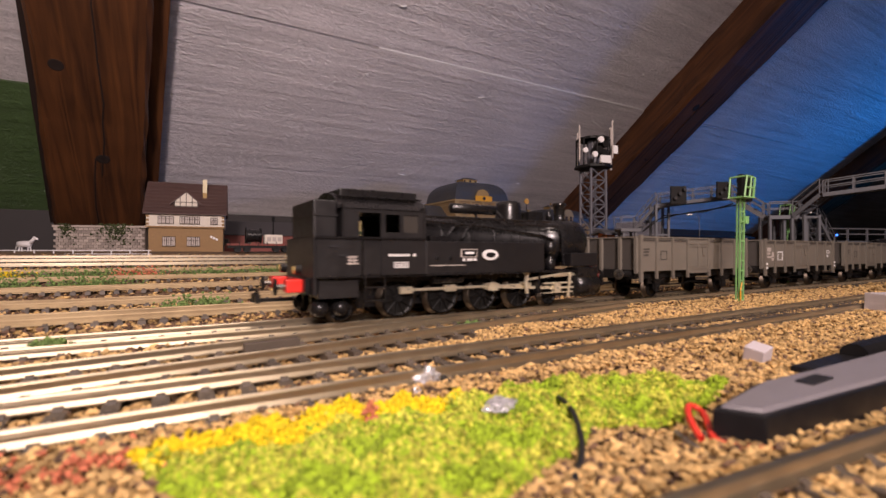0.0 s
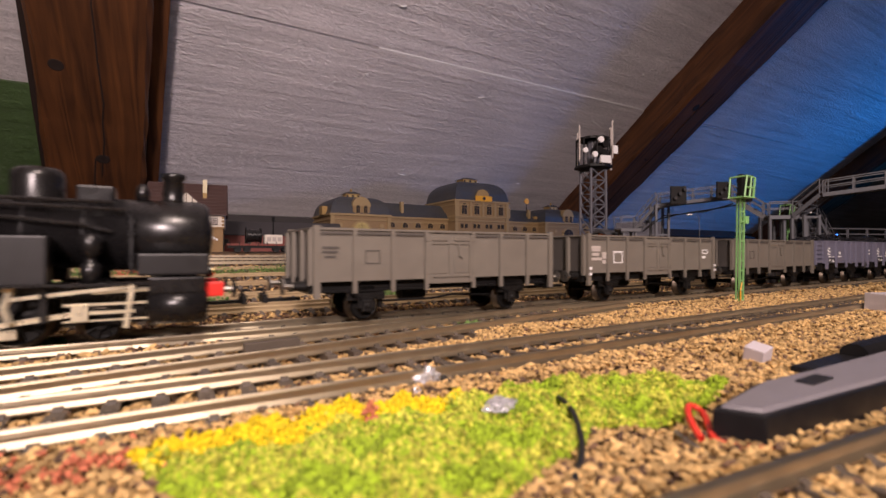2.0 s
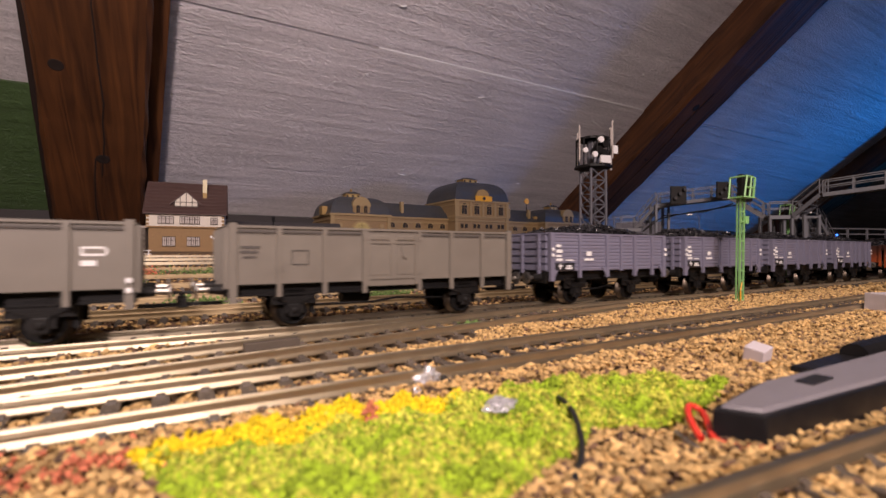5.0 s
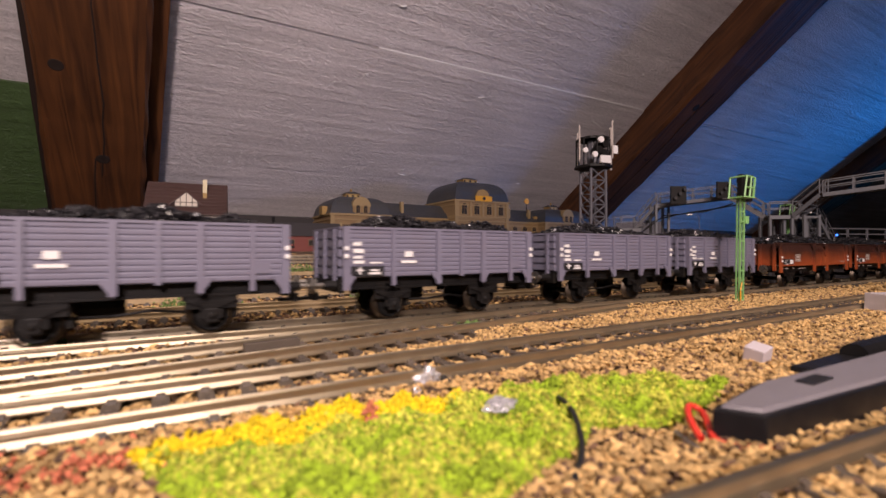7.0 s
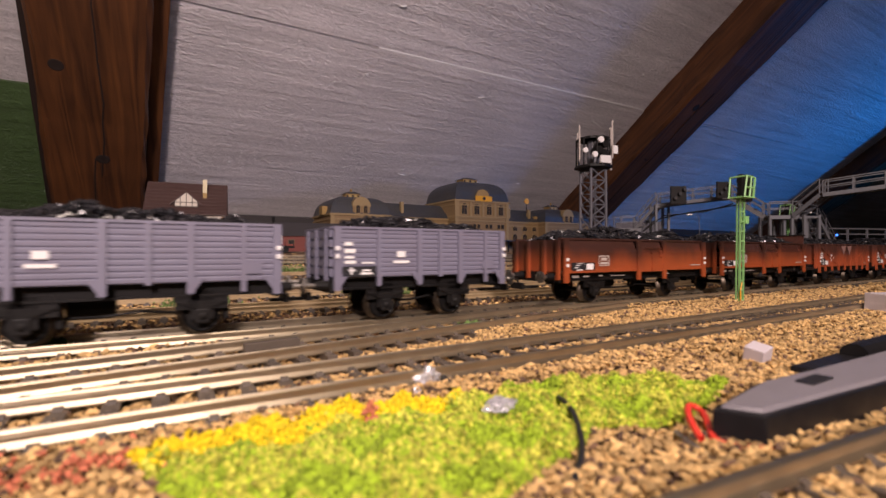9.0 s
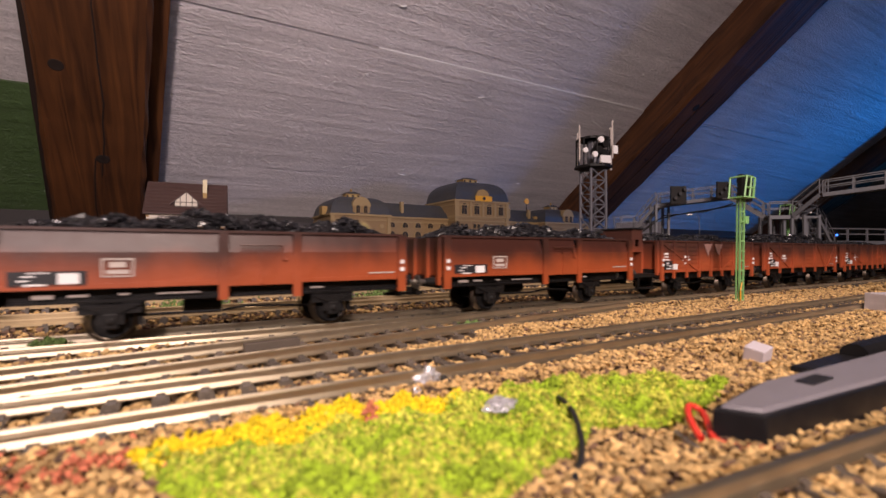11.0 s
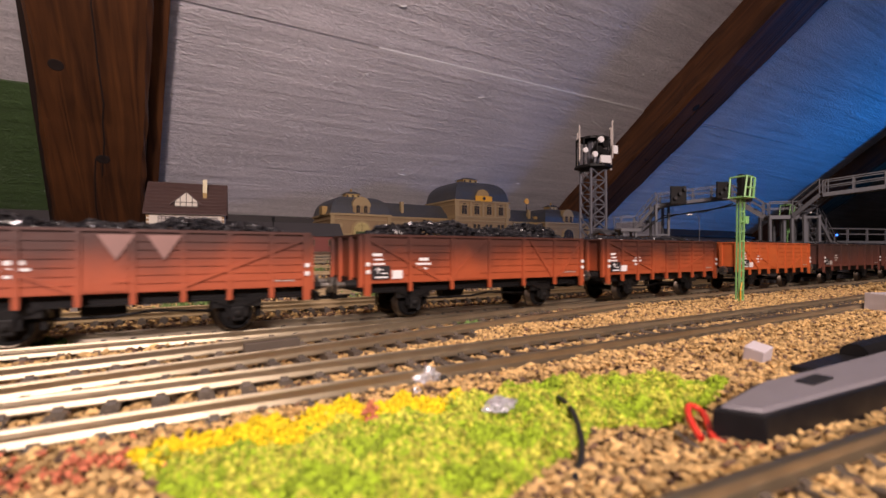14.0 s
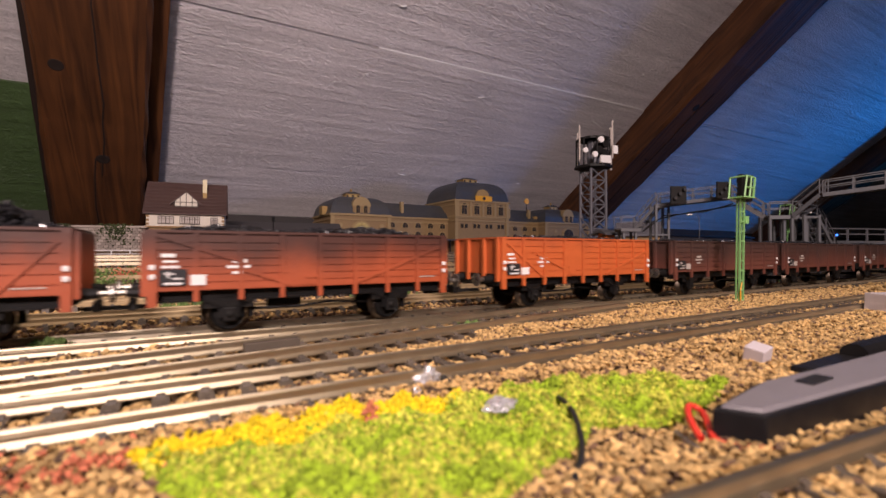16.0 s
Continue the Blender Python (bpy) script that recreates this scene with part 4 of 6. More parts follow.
def locomotive():
    c = thing("tank_locomotive", "black steam tank locomotive with red buffers and bright rods", "locomotive", on_track(-0.0443, 0, RT))
    W = 0.0170
    part("frame", boxes((0.002, 0.121, -0.0052, -0.0042, 0.004, 0.0135), (0.002, 0.121, 0.0042, 0.0052, 0.004, 0.0135), (0.002, 0.121, -0.0125, 0.0125, 0.0128, 0.0142)), M_LOCO, c)
    # side tanks, bunker and cab
    for k in (-1, 1):
        y0, y1 = sorted((k * W, k * 0.0102))
        t = part("side_tank", rounded(boxes((0.0372, 0.0905, y0, y1, 0.0150, 0.0262)), 0.0004), M_LOCO_MATT, c, "flat black water tank")
        part("tank_edge", boxes((0.037, 0.092, k * W - 0.0005, k * W + 0.0005, 0.0146, 0.0152)), M_LOCO, t)
        for x in (0.0415, 0.0470):
            part("lifting_ring", one(lathe, [(0.0006, k * -0.0002), (0.0006, k * 0.0006)], (x, k * W, 0.0205), "Y", 8), M_LOCO, t)
        y0, y1 = sorted((k * W, k * (W - 0.0008)))
        rows = ((0.0002, 0.0140, y0, y1, 0.0150, 0.0270), (0.0140, 0.0212, y0 + (0.0004 if k < 0 else 0), y1 - (0.0004 if k > 0 else 0), 0.0155, 0.0270), (0.0212, 0.0372, y0, y1, 0.0152, 0.0270))
        for q in rows:
            part("bunker_side", boxes(q), M_LOCO_MATT, c)
        part("lower_box", boxes((0.0016, 0.0140, min(k * 0.0060, k * (W - 0.0014)), max(k * 0.0060, k * (W - 0.0014)), 0.0085, 0.0150)), M_LOCO_MATT, c)
        part("body_edge", boxes((0.0, 0.0372, k * W - 0.0005, k * W + 0.0005, 0.0266, 0.0272), (0.0, 0.0140, k * W - 0.0005, k * W + 0.0005, 0.0147, 0.0152)), M_LOCO, c)
        for x in (0.0032, 0.0098):
            part("axle_dome", one(lathe, [(0.0029, k * 0.0090), (0.0028, k * 0.0115), (0.0021, k * 0.0130), (0.0008, k * 0.0137)], (x, 0, 0.0052), "Y", 18), M_LOCO, c, "glossy black rounded axle cover", True)
        rows = ((0.0090, 0.0137, y0, y1, 0.0270, 0.0362), (0.0137, 0.0209, y0, y1, 0.0348, 0.0362), (0.0209, 0.0226, y0, y1, 0.0270, 0.0362), (0.0226, 0.0276, y0, y1, 0.0345, 0.0362), (0.0226, 0.0276, y0, y1, 0.0270, 0.0288),
                                (0.0276, 0.0289, y0, y1, 0.0270, 0.0362), (0.0289, 0.0344, y0, y1, 0.0345, 0.0362), (0.0289, 0.0344, y0, y1, 0.0270, 0.0288), (0.0344, 0.0362, y0, y1, 0.0270, 0.0362))
        for q in rows:
            part("cab_panel", boxes(q), M_LOCO_MATT, c)
        part("window_pane", boxes((0.0289, 0.0344, k * (W - 0.0005) - 0.0001, k * (W - 0.0005) + 0.0001, 0.0288, 0.0345)), M_GLASS, c)
        part("handrail", one(tube, [(0.0146, k * (W + 0.0007), 0.0160), (0.0146, k * (W + 0.0007), 0.0300)], 0.0003, 5), M_LOCO, c)
        part("step", boxes((0.0155, 0.0225, k * W - 0.0004, k * W + 0.0004, 0.0070, 0.0076), (0.0155, 0.0225, k * W - 0.0004, k * W + 0.0004, 0.0112, 0.0117), (0.0155, 0.0159, k * W - 0.0003, k * W + 0.0003, 0.0070, 0.0155), (0.0221, 0.0225, k * W - 0.0003, k * W + 0.0003, 0.0070, 0.0155)), M_LOCO, c)
        for z, x in ((0.0240, 0.0060), (0.0212, 0.0090)):
            part("bunker_slot", boxes((x - 0.0016, x + 0.0016, k * W - 0.0003, k * W + 0.0003, z, z + 0.0006)), M_BOARD, c)
    part("bunker_back", boxes((-0.0004, 0.0006, -W, W, 0.0098, 0.0270)), M_LOCO_MATT, c)
    part("coal_bunker", rounded(boxes((0.0006, 0.0078, -0.0135, 0.0135, 0.0270, 0.0385)), 0.0005), M_LOCO_MATT, c, "stepped black coal bunker")
    part("bunker_band", boxes((0.0004, 0.0080, -0.0138, 0.0138, 0.0335, 0.0341)), M_LOCO_MATT, c)
    part("cab_back", boxes((0.0085, 0.0093, -W, W, 0.0270, 0.0372)), M_LOCO_MATT, c)
    part("cab_front", boxes((0.0364, 0.0372, -W, W, 0.0265, 0.0372)), M_LOCO_MATT, c)
    part("cab_floor", boxes((0.0006, 0.0372, -W + 0.0008, W - 0.0008, 0.0145, 0.0155)), M_LOCO, c)
    roof = [(-W - 0.0004, 0.0360)] + [(W * math.sin(radians(a)) * 1.0, 0.0310 + 0.0112 * math.cos(radians(a))) for a in range(-62, 63, 12)] + [(W + 0.0004, 0.0360)]
    r = part("cab_roof", one(prism, roof, 0.0078, 0.0385), M_LOCO, c, "curved black cab roof", False)
    part("roof_vent", rounded(boxes((0.0095, 0.0368, -0.0112, 0.0112, 0.0380, 0.0427)), 0.0004), M_LOCO, r)
    for k in (-1, 1):
        part("roof_rail", one(tube, [(0.0085, k * 0.0122, 0.0402), (0.0380, k * 0.0122, 0.0402)], 0.0003, 5), M_LOCO, r)
    # boiler
    b = part("boiler", one(lathe, [(0.0088, 0.036), (0.0088, 0.1), (0.0096, 0.1002), (0.0096, 0.1225), (0.0090, 0.1236), (0.0082, 0.1243), (0.003, 0.1253)], (0, 0, 0.0272), "X", 36), M_LOCO, c, "round black boiler and smokebox", True)
    for x in (0.048, 0.060, 0.072, 0.084, 0.0955):
        part("boiler_band", one(lathe, [(0.0090, x), (0.0090, x + 0.0008)], (0, 0, 0.0272), "X", 36), M_LOCO_MATT, b, "", True)
    part("chimney", one(lathe, [(0.0034, 0.0355), (0.0026, 0.0375), (0.0025, 0.0428), (0.0031, 0.0433), (0.0031, 0.0444), (0.0024, 0.0446)], (0.1155, 0, 0), "Z", 22), M_LOCO, c, "short black chimney", True)
    part("dome", one(lathe, [(0.0064, 0.0340), (0.0055, 0.0355), (0.0054, 0.0412), (0.0050, 0.0428), (0.0038, 0.0437), (0.0015, 0.0440)], (0.0860, 0, 0), "Z", 28), M_LOCO, c, "glossy black steam dome", True)
    part("preheater", one(lathe, [(0.0012, 0.0548), (0.0019, 0.0552), (0.0019, 0.0760), (0.0012, 0.0765)], (0, -0.0040, 0.0392), "X", 18), M_LOCO, c, "lying black preheater cylinder", True)
    part("sand_box", rounded(boxes((0.0940, 0.1020, -0.0040, 0.0040, 0.0350, 0.0398)), 0.0006), M_LOCO, c)
    part("bell", one(lathe, [(0.0016, 0.0365), (0.0017, 0.0385), (0.0013, 0.0402), (0.0005, 0.0412)], (0.1082, -0.001, 0), "Z", 14), M_LOCO, c, "", True)
    part("safety_valve", one(lathe, [(0.0012, 0.0355), (0.0012, 0.0390), (0.0005, 0.0405)], (0.0455, 0, 0), "Z", 12), M_LOCO, c)
    part("tank_filler", rounded(boxes((0.0405, 0.0480, -0.0145, -0.0108, 0.0262, 0.0282)), 0.0004), M_LOCO, c)
    for k in (-1, 1):
        pipes = [[(0.0380, k * 0.0092, 0.0352), (0.1020, k * 0.0080, 0.0352)],
                 [(0.0400, k * 0.0100, 0.0335), (0.0660, k * 0.0098, 0.0322), (0.0960, k * 0.0102, 0.0292), (0.1020, k * 0.0104, 0.0275)],
                 [(0.0740, k * 0.0072, 0.0388), (0.0765, k * 0.0082, 0.0360), (0.0790, k * 0.0092, 0.0338), (0.1050, k * 0.0096, 0.0332), (0.1062, k * 0.0104, 0.0310), (0.1062, k * 0.0118, 0.0170)],
                 [(0.0500, k * 0.0098, 0.0285), (0.0525, k * 0.0104, 0.0318), (0.0560, k * 0.0100, 0.0330)],
                 [(0.0560, k * 0.0104, 0.0275), (0.0585, k * 0.0104, 0.0315), (0.0625, k * 0.0096, 0.0335)]]
        for p in pipes:
            part("pipe", one(tube, p, 0.0005, 6), M_LOCO, c)
        bm = bmesh.new()
        lathe(bm, [(0.0022, 0.0150), (0.0022, 0.0195), (0.0013, 0.0200), (0.0013, 0.0215), (0.0024, 0.0220), (0.0024, 0.0262), (0.0012, 0.0270)], (0.0980, k * 0.0122, 0), "Z", 14)
        part("air_pump", bm, M_LOCO, c, "upright black air pump", True)
        part("pump_bracket", boxes((0.0950, 0.1010, min(k * 0.0098, k * 0.0138), max(k * 0.0098, k * 0.0138), 0.0145, 0.0152)), M_LOCO, c)
        cy = part("cylinder", one(lathe, [(0.0020, 0.1095), (0.0046, 0.1102), (0.0046, 0.1226), (0.0020, 0.1234)], (0, k * 0.0128, 0.0086), "X", 22), M_LOCO, c, "black steam cylinder", True)
        part("valve_chest", rounded(boxes((0.1100, 0.1226, k * 0.0128 - 0.0034, k * 0.0128 + 0.0034, 0.0118, 0.0162)), 0.0006), M_LOCO, cy)
        part("smokebox_side", rounded(boxes((0.1075, 0.1236, min(k * 0.0085, k * 0.0150), max(k * 0.0085, k * 0.0150), 0.0165, 0.0222)), 0.0006), M_LOCO_MATT, c)
        part("brake_tank", one(cyl, (0.0420, k * 0.0125, 0.0132), (0.0545, k * 0.0125, 0.0132), 0.0017, 12), M_LOCO, c)
        part("running_board", boxes((0.0900, 0.1205, min(k * 0.0085, k * 0.0155), max(k * 0.0085, k * 0.0155), 0.0143, 0.0150)), M_LOCO, c)
        # still parts of the valve gear
        part("slide_bar", boxes((0.0930, 0.1100, k * 0.0135 - 0.0004, k * 0.0135 + 0.0004, 0.0096, 0.0102), (0.0930, 0.1100, k * 0.0135 - 0.0004, k * 0.0135 + 0.0004, 0.0058, 0.0062)), M_ROD, c, "bright slide bars")
        part("guide_bracket", boxes((0.0890, 0.0902, min(k * 0.0105, k * 0.0150), max(k * 0.0105, k * 0.0150), 0.0062, 0.0150)), M_LOCO, c)
        part("expansion_link", one(tube, [(0.0838, k * 0.0145, 0.0065), (0.0828, k * 0.0145, 0.0098), (0.0838, k * 0.0145, 0.0138)], 0.0008, 6), M_ROD, c)
        part("link_pin", one(lathe, [(0.0012, k * 0.0138), (0.0013, k * 0.0150), (0.0006, k * 0.0156)], (0.0835, 0, 0.0146), "Y", 10), M_ROD, c)
        part("radius_rod", one(prism_line, (0.0833, k * 0.0147, 0.0118), (0.1060, k * 0.0147, 0.0140), 0.0009, 0.0005), M_ROD, c)
        part("valve_spindle", one(cyl, (0.0985, k * 0.0140, 0.0128), (0.1100, k * 0.0140, 0.0132), 0.0006, 6), M_ROD, c)
        part("combination_lever", one(prism_line, (0.1052, k * 0.0152, 0.0040), (0.1066, k * 0.0152, 0.0146), 0.0011, 0.0006), M_ROD, c)
    for i, x in enumerate((0.0305, 0.0482, 0.0659, 0.0836)):
        wheelset(c, x, 0.0068, 11)
    wheelset(c, 0.1000, 0.0045, 8)
    wheelset(c, 0.0105, 0.0045, 8)
    part("ash_pan", boxes((0.018, 0.030, -0.0040, 0.0040, 0.0045, 0.0100)), M_LOCO, c)
    # rods that turn with the drivers
    for k, ph in ((-1, 5.36), (1, 6.93)):
        bm = bmesh.new()
        y = k * 0.0112
        prism_line(bm, (0, y, 0), (0.0531, y, 0), 0.0010, 0.0006)
        for i in range(4):
            box(bm, 0.0177 * i - 0.0024, 0.0177 * i + 0.0024, y - 0.0009, y + 0.0009, -0.0012, 0.0012)
        bmesh.ops.bevel(bm, geom=bm.edges[:], offset=0.0002, segments=1, affect="EDGES")
        rod = part("coupling_rod", bm, M_ROD, c, "bright coupling rod")
        RODS.append((rod, 0.0305, 0.0068, 0.0035, ph, None))
        bm = bmesh.new()
        y = k * 0.0130
        prism_line(bm, (0, y, 0.0004), (0.0320, y, 0.0004), 0.0004, 0.0006)
        prism_line(bm, (0, y, -0.0004), (0.0320, y, -0.0004), 0.0004, 0.0006)
        prism_line(bm, (0, y, 0), (0.0320, y, 0), 0.0008, 0.0003)
        box(bm, -0.0022, 0.0022, y - 0.0008, y + 0.0008, -0.0014, 0.0014)
        cyl(bm, (0, y - 0.0009, 0), (0, y + 0.0009, 0), 0.0017, 12)
        rod = part("connecting_rod", bm, M_ROD, c, "bright connecting rod")
        RODS.append((rod, 0.0659, 0.0068, 0.0035, ph, 0.0320))
        bm = boxes((-0.0016, 0.0016, k * 0.0137 - 0.0010, k * 0.0137 + 0.0010, -0.0019, 0.0021), (0.0016, 0.0110, k * 0.0137 - 0.0005, k * 0.0137 + 0.0005, -0.0004, 0.0004))
        cross = part("crosshead", bm, M_ROD, c, "bright crosshead and lever")
        RODS.append((cross, 0.0659, 0.0068, 0.0035, ph, -0.0320))
    # ends
    part("buffer_beam", boxes((-0.0022, -0.0006, -0.0140, 0.0140, 0.0098, 0.0145)), M_LOCO, c)
    part("buffer_beam", boxes((0.1212, 0.1226, -0.0140, 0.0140, 0.0098, 0.0145)), M_LOCO, c)
    for x, s in ((-0.0022, -1), (0.1226, 1)):
        buffers(c, x, s, 0.0122, M_BUFFER, True)
        for k in (-1, 1):
            l = part("head_lamp", one(cyl, (x, k * 0.0098, 0.0172), (x + s * 0.0020, k * 0.0098, 0.0172), 0.0016, 12), M_LOCO, c, "small round head lamp")
            part("lens", one(cyl, (x + s * 0.0020, k * 0.0098, 0.0172), (x + s * 0.0024, k * 0.0098, 0.0172), 0.0012, 12), M_LAMP, l)
    y = -W - 0.0001
    bars("lettering", c, [(0.0098, 0.0136, 0.0188, 0.0192), (0.0100, 0.0132, 0.0198, 0.0202), (0.0098, 0.0130, 0.0208, 0.0212), (0.0118, 0.0122, 0.0186, 0.0214), (0.0105, 0.0109, 0.0186, 0.0214)], M_PRINT_DULL, y)
    bars("lettering", c, [(0.0236 + 0.0011 * q, 0.0244 + 0.0011 * q, 0.0211, 0.0219) for q in range(9) if q != 7], M_PRINT, y)
    bars("lettering", c, [(0.0255, 0.0306, 0.0174, 0.0177), (0.0255, 0.0306, 0.0190, 0.0193), (0.0255, 0.0258, 0.0177, 0.0190), (0.0303, 0.0306, 0.0177, 0.0190), (0.0260, 0.0300, 0.0184, 0.0187), (0.0262, 0.0298, 0.0179, 0.0182)], M_PRINT, y)
    bars("lettering", c, [(0.0387, 0.0530, 0.0178, 0.0181)], M_PRINT_DULL, y)
    part("number_plate", boxes((0.0510, 0.0578, y - 0.0004, y, 0.0207, 0.0236)), M_PRINT_DULL, c, "small grey plate")
    part("plate_field", boxes((0.0514, 0.0574, y - 0.0005, y - 0.0003, 0.0210, 0.0233)), M_LOCO, c)
    bars("lettering", c, [(0.0526, 0.0562, 0.0218, 0.0226), (0.0514, 0.0524, 0.0194, 0.0203), (0.0534, 0.0545, 0.0194, 0.0203), (0.0548, 0.0558, 0.0194, 0.0203), (0.0562, 0.0573, 0.0194, 0.0203)], M_PRINT, y - 0.0006)
    part("oval_badge", one(lathe, [(0.0001, -0.0006), (0.0031, -0.0006), (0.0031, 0.0)], (0, 0, 0), "Y", 24), M_PRINT, c, "white oval badge", at=Matrix.Translation((0.0636, y, 0.0215)) @ Matrix.Diagonal((1.12, 1, 0.62, 1)))
    part("badge_field", one(lathe, [(0.0001, -0.0003), (0.0021, -0.0003), (0.0021, 0.0)], (0, 0, 0), "Y", 16), M_LOCO, c, at=Matrix.Translation((0.0636, y - 0.0006, 0.0215)) @ Matrix.Diagonal((1.0, 1, 0.45, 1)))
    MOVERS.append((c, -0.0443))
    return c


locomotive()


# ---- station at the back ----
def mansard(bm, x0, x1, y0, y1, prof):
    """Rectangular roof: rings of (inset, z)."""
    loops = []
    for d, z in prof:
        loops.append([bm.verts.new(v) for v in ((x0 + d, y0 + d, z), (x1 - d, y0 + d, z), (x1 - d, y1 - d, z), (x0 + d, y1 - d, z))])
    for a, b in zip(loops, loops[1:]):
        for i in range(4):
            bm.faces.new((a[i], a[(i + 1) % 4], b[(i + 1) % 4], b[i]))
    bm.faces.new(loops[0][::-1])
    bm.faces.new(loops[-1])


def arch_points(x, z, w, h, n=8):
    r = w / 2
    return [(x - r, z), (x + r, z)] + [(x + r * math.cos(math.pi * i / n), z + h - r + r * math.sin(math.pi * i / n)) for i in range(n + 1)]


def arch(bm, x, z, w, h, y0, y1):
    pts = arch_points(x, z, w, h)
    a = [bm.verts.new((px, y0, pz)) for px, pz in pts]
    b = [bm.verts.new((px, y1, pz)) for px, pz in pts]
    k = len(pts)
    for i in range(k):
        bm.faces.new((a[i], a[(i + 1) % k], b[(i + 1) % k], b[i]))
    bm.faces.new(a)
    bm.faces.new(b[::-1])


def arched_window(parent, x, z, w, h, y, lit=False, mullions=1):
    """A round-headed window: stone surround proud of the wall, pane and glazing bars."""
    win = part("window", one(arch, x, z - 0.0015, w + 0.004, h + 0.003, y - 0.002, y + 0.001), M_STONETRIM, parent, "pale stone surround")
    part("pane", one(arch, x, z, w, h, y - 0.0026, y - 0.0015), M_WARMGLASS if lit else M_GLASS, win)
    rows = [(x - 0.0004, x + 0.0004, y - 0.0034, y - 0.0026, z, z + h - 0.0005), (x - w / 2 + 0.0004, x + w / 2 - 0.0004, y - 0.0034, y - 0.0026, z + h * 0.55, z + h * 0.55 + 0.0008)]
    if mullions > 1:
        rows += [(x + k * w / 4 - 0.0004, x + k * w / 4 + 0.0004, y - 0.0034, y - 0.0026, z, z + h * 0.8) for k in (-1, 1)] + [(x - w / 2 + 0.0004, x + w / 2 - 0.0004, y - 0.0034, y - 0.0026, z + h * q, z + h * q + 0.0007) for q in (0.2, 0.38)]
    part("glazing_bar", boxes(*rows), M_WINFRAME, win)
    return win


def pavilion(st, x0, x1, y0, y1, zc, ztop, lantern, n_attic):
    b = part("pavilion_wall", boxes((x0, x1, y0, y1, 0, zc)), M_YELLOWSTONE, st, "yellow sandstone end block")
    for z, d, h in ((zc - 0.004, 0.005, 0.005), (zc - 0.016, 0.003, 0.003), (zc - 0.055, 0.003, 0.003)):
        part("cornice", boxes((x0 - d, x1 + d, y0 - d, y1 + d, z, z + h)), M_STONETRIM, b)
    for x in (x0 + 0.003, x1 - 0.003):
        part("pilaster", boxes((x - 0.005, x + 0.005, y0 - 0.0025, y0, 0, zc - 0.004)), M_STONETRIM, b)
    h = ztop - zc
    n = 8
    m = min(x1 - x0, y1 - y0) / 2 * 0.62
    prof = [(0.0 - 0.002, zc + 0.001)] + [(m * (1 - math.cos(math.pi / 2 * i / n)) ** 1.15, zc + 0.001 + h * math.sin(math.pi / 2 * i / n)) for i in range(1, n + 1)]
    part("dome_roof", one(mansard, x0, x1, y0, y1, prof), M_SLATE, b, "curved dark slate roof")
    cx, cy = (x0 + x1) / 2, (y0 + y1) / 2
    if lantern:
        l = part("lantern", boxes((cx - lantern, cx + lantern, cy - lantern * 0.8, cy + lantern * 0.8, ztop - 0.001, ztop + 0.013)), M_OCHRE, b, "small glazed lantern")
        for i in range(5):
            x = cx - lantern * 0.8 + lantern * 0.4 * i
            part("lantern_pane", boxes((x - lantern * 0.12, x + lantern * 0.12, cy - lantern * 0.8 - 0.0006, cy - lantern * 0.8, ztop + 0.002, ztop + 0.010)), M_WARMGLASS if i % 2 else M_GLASS, l)
        part("lantern_roof", one(mansard, cx - lantern - 0.005, cx + lantern + 0.005, cy - lantern, cy + lantern, [(0, ztop + 0.013), (lantern * 0.7, ztop + 0.020)]), M_SLATE, l)
    return b


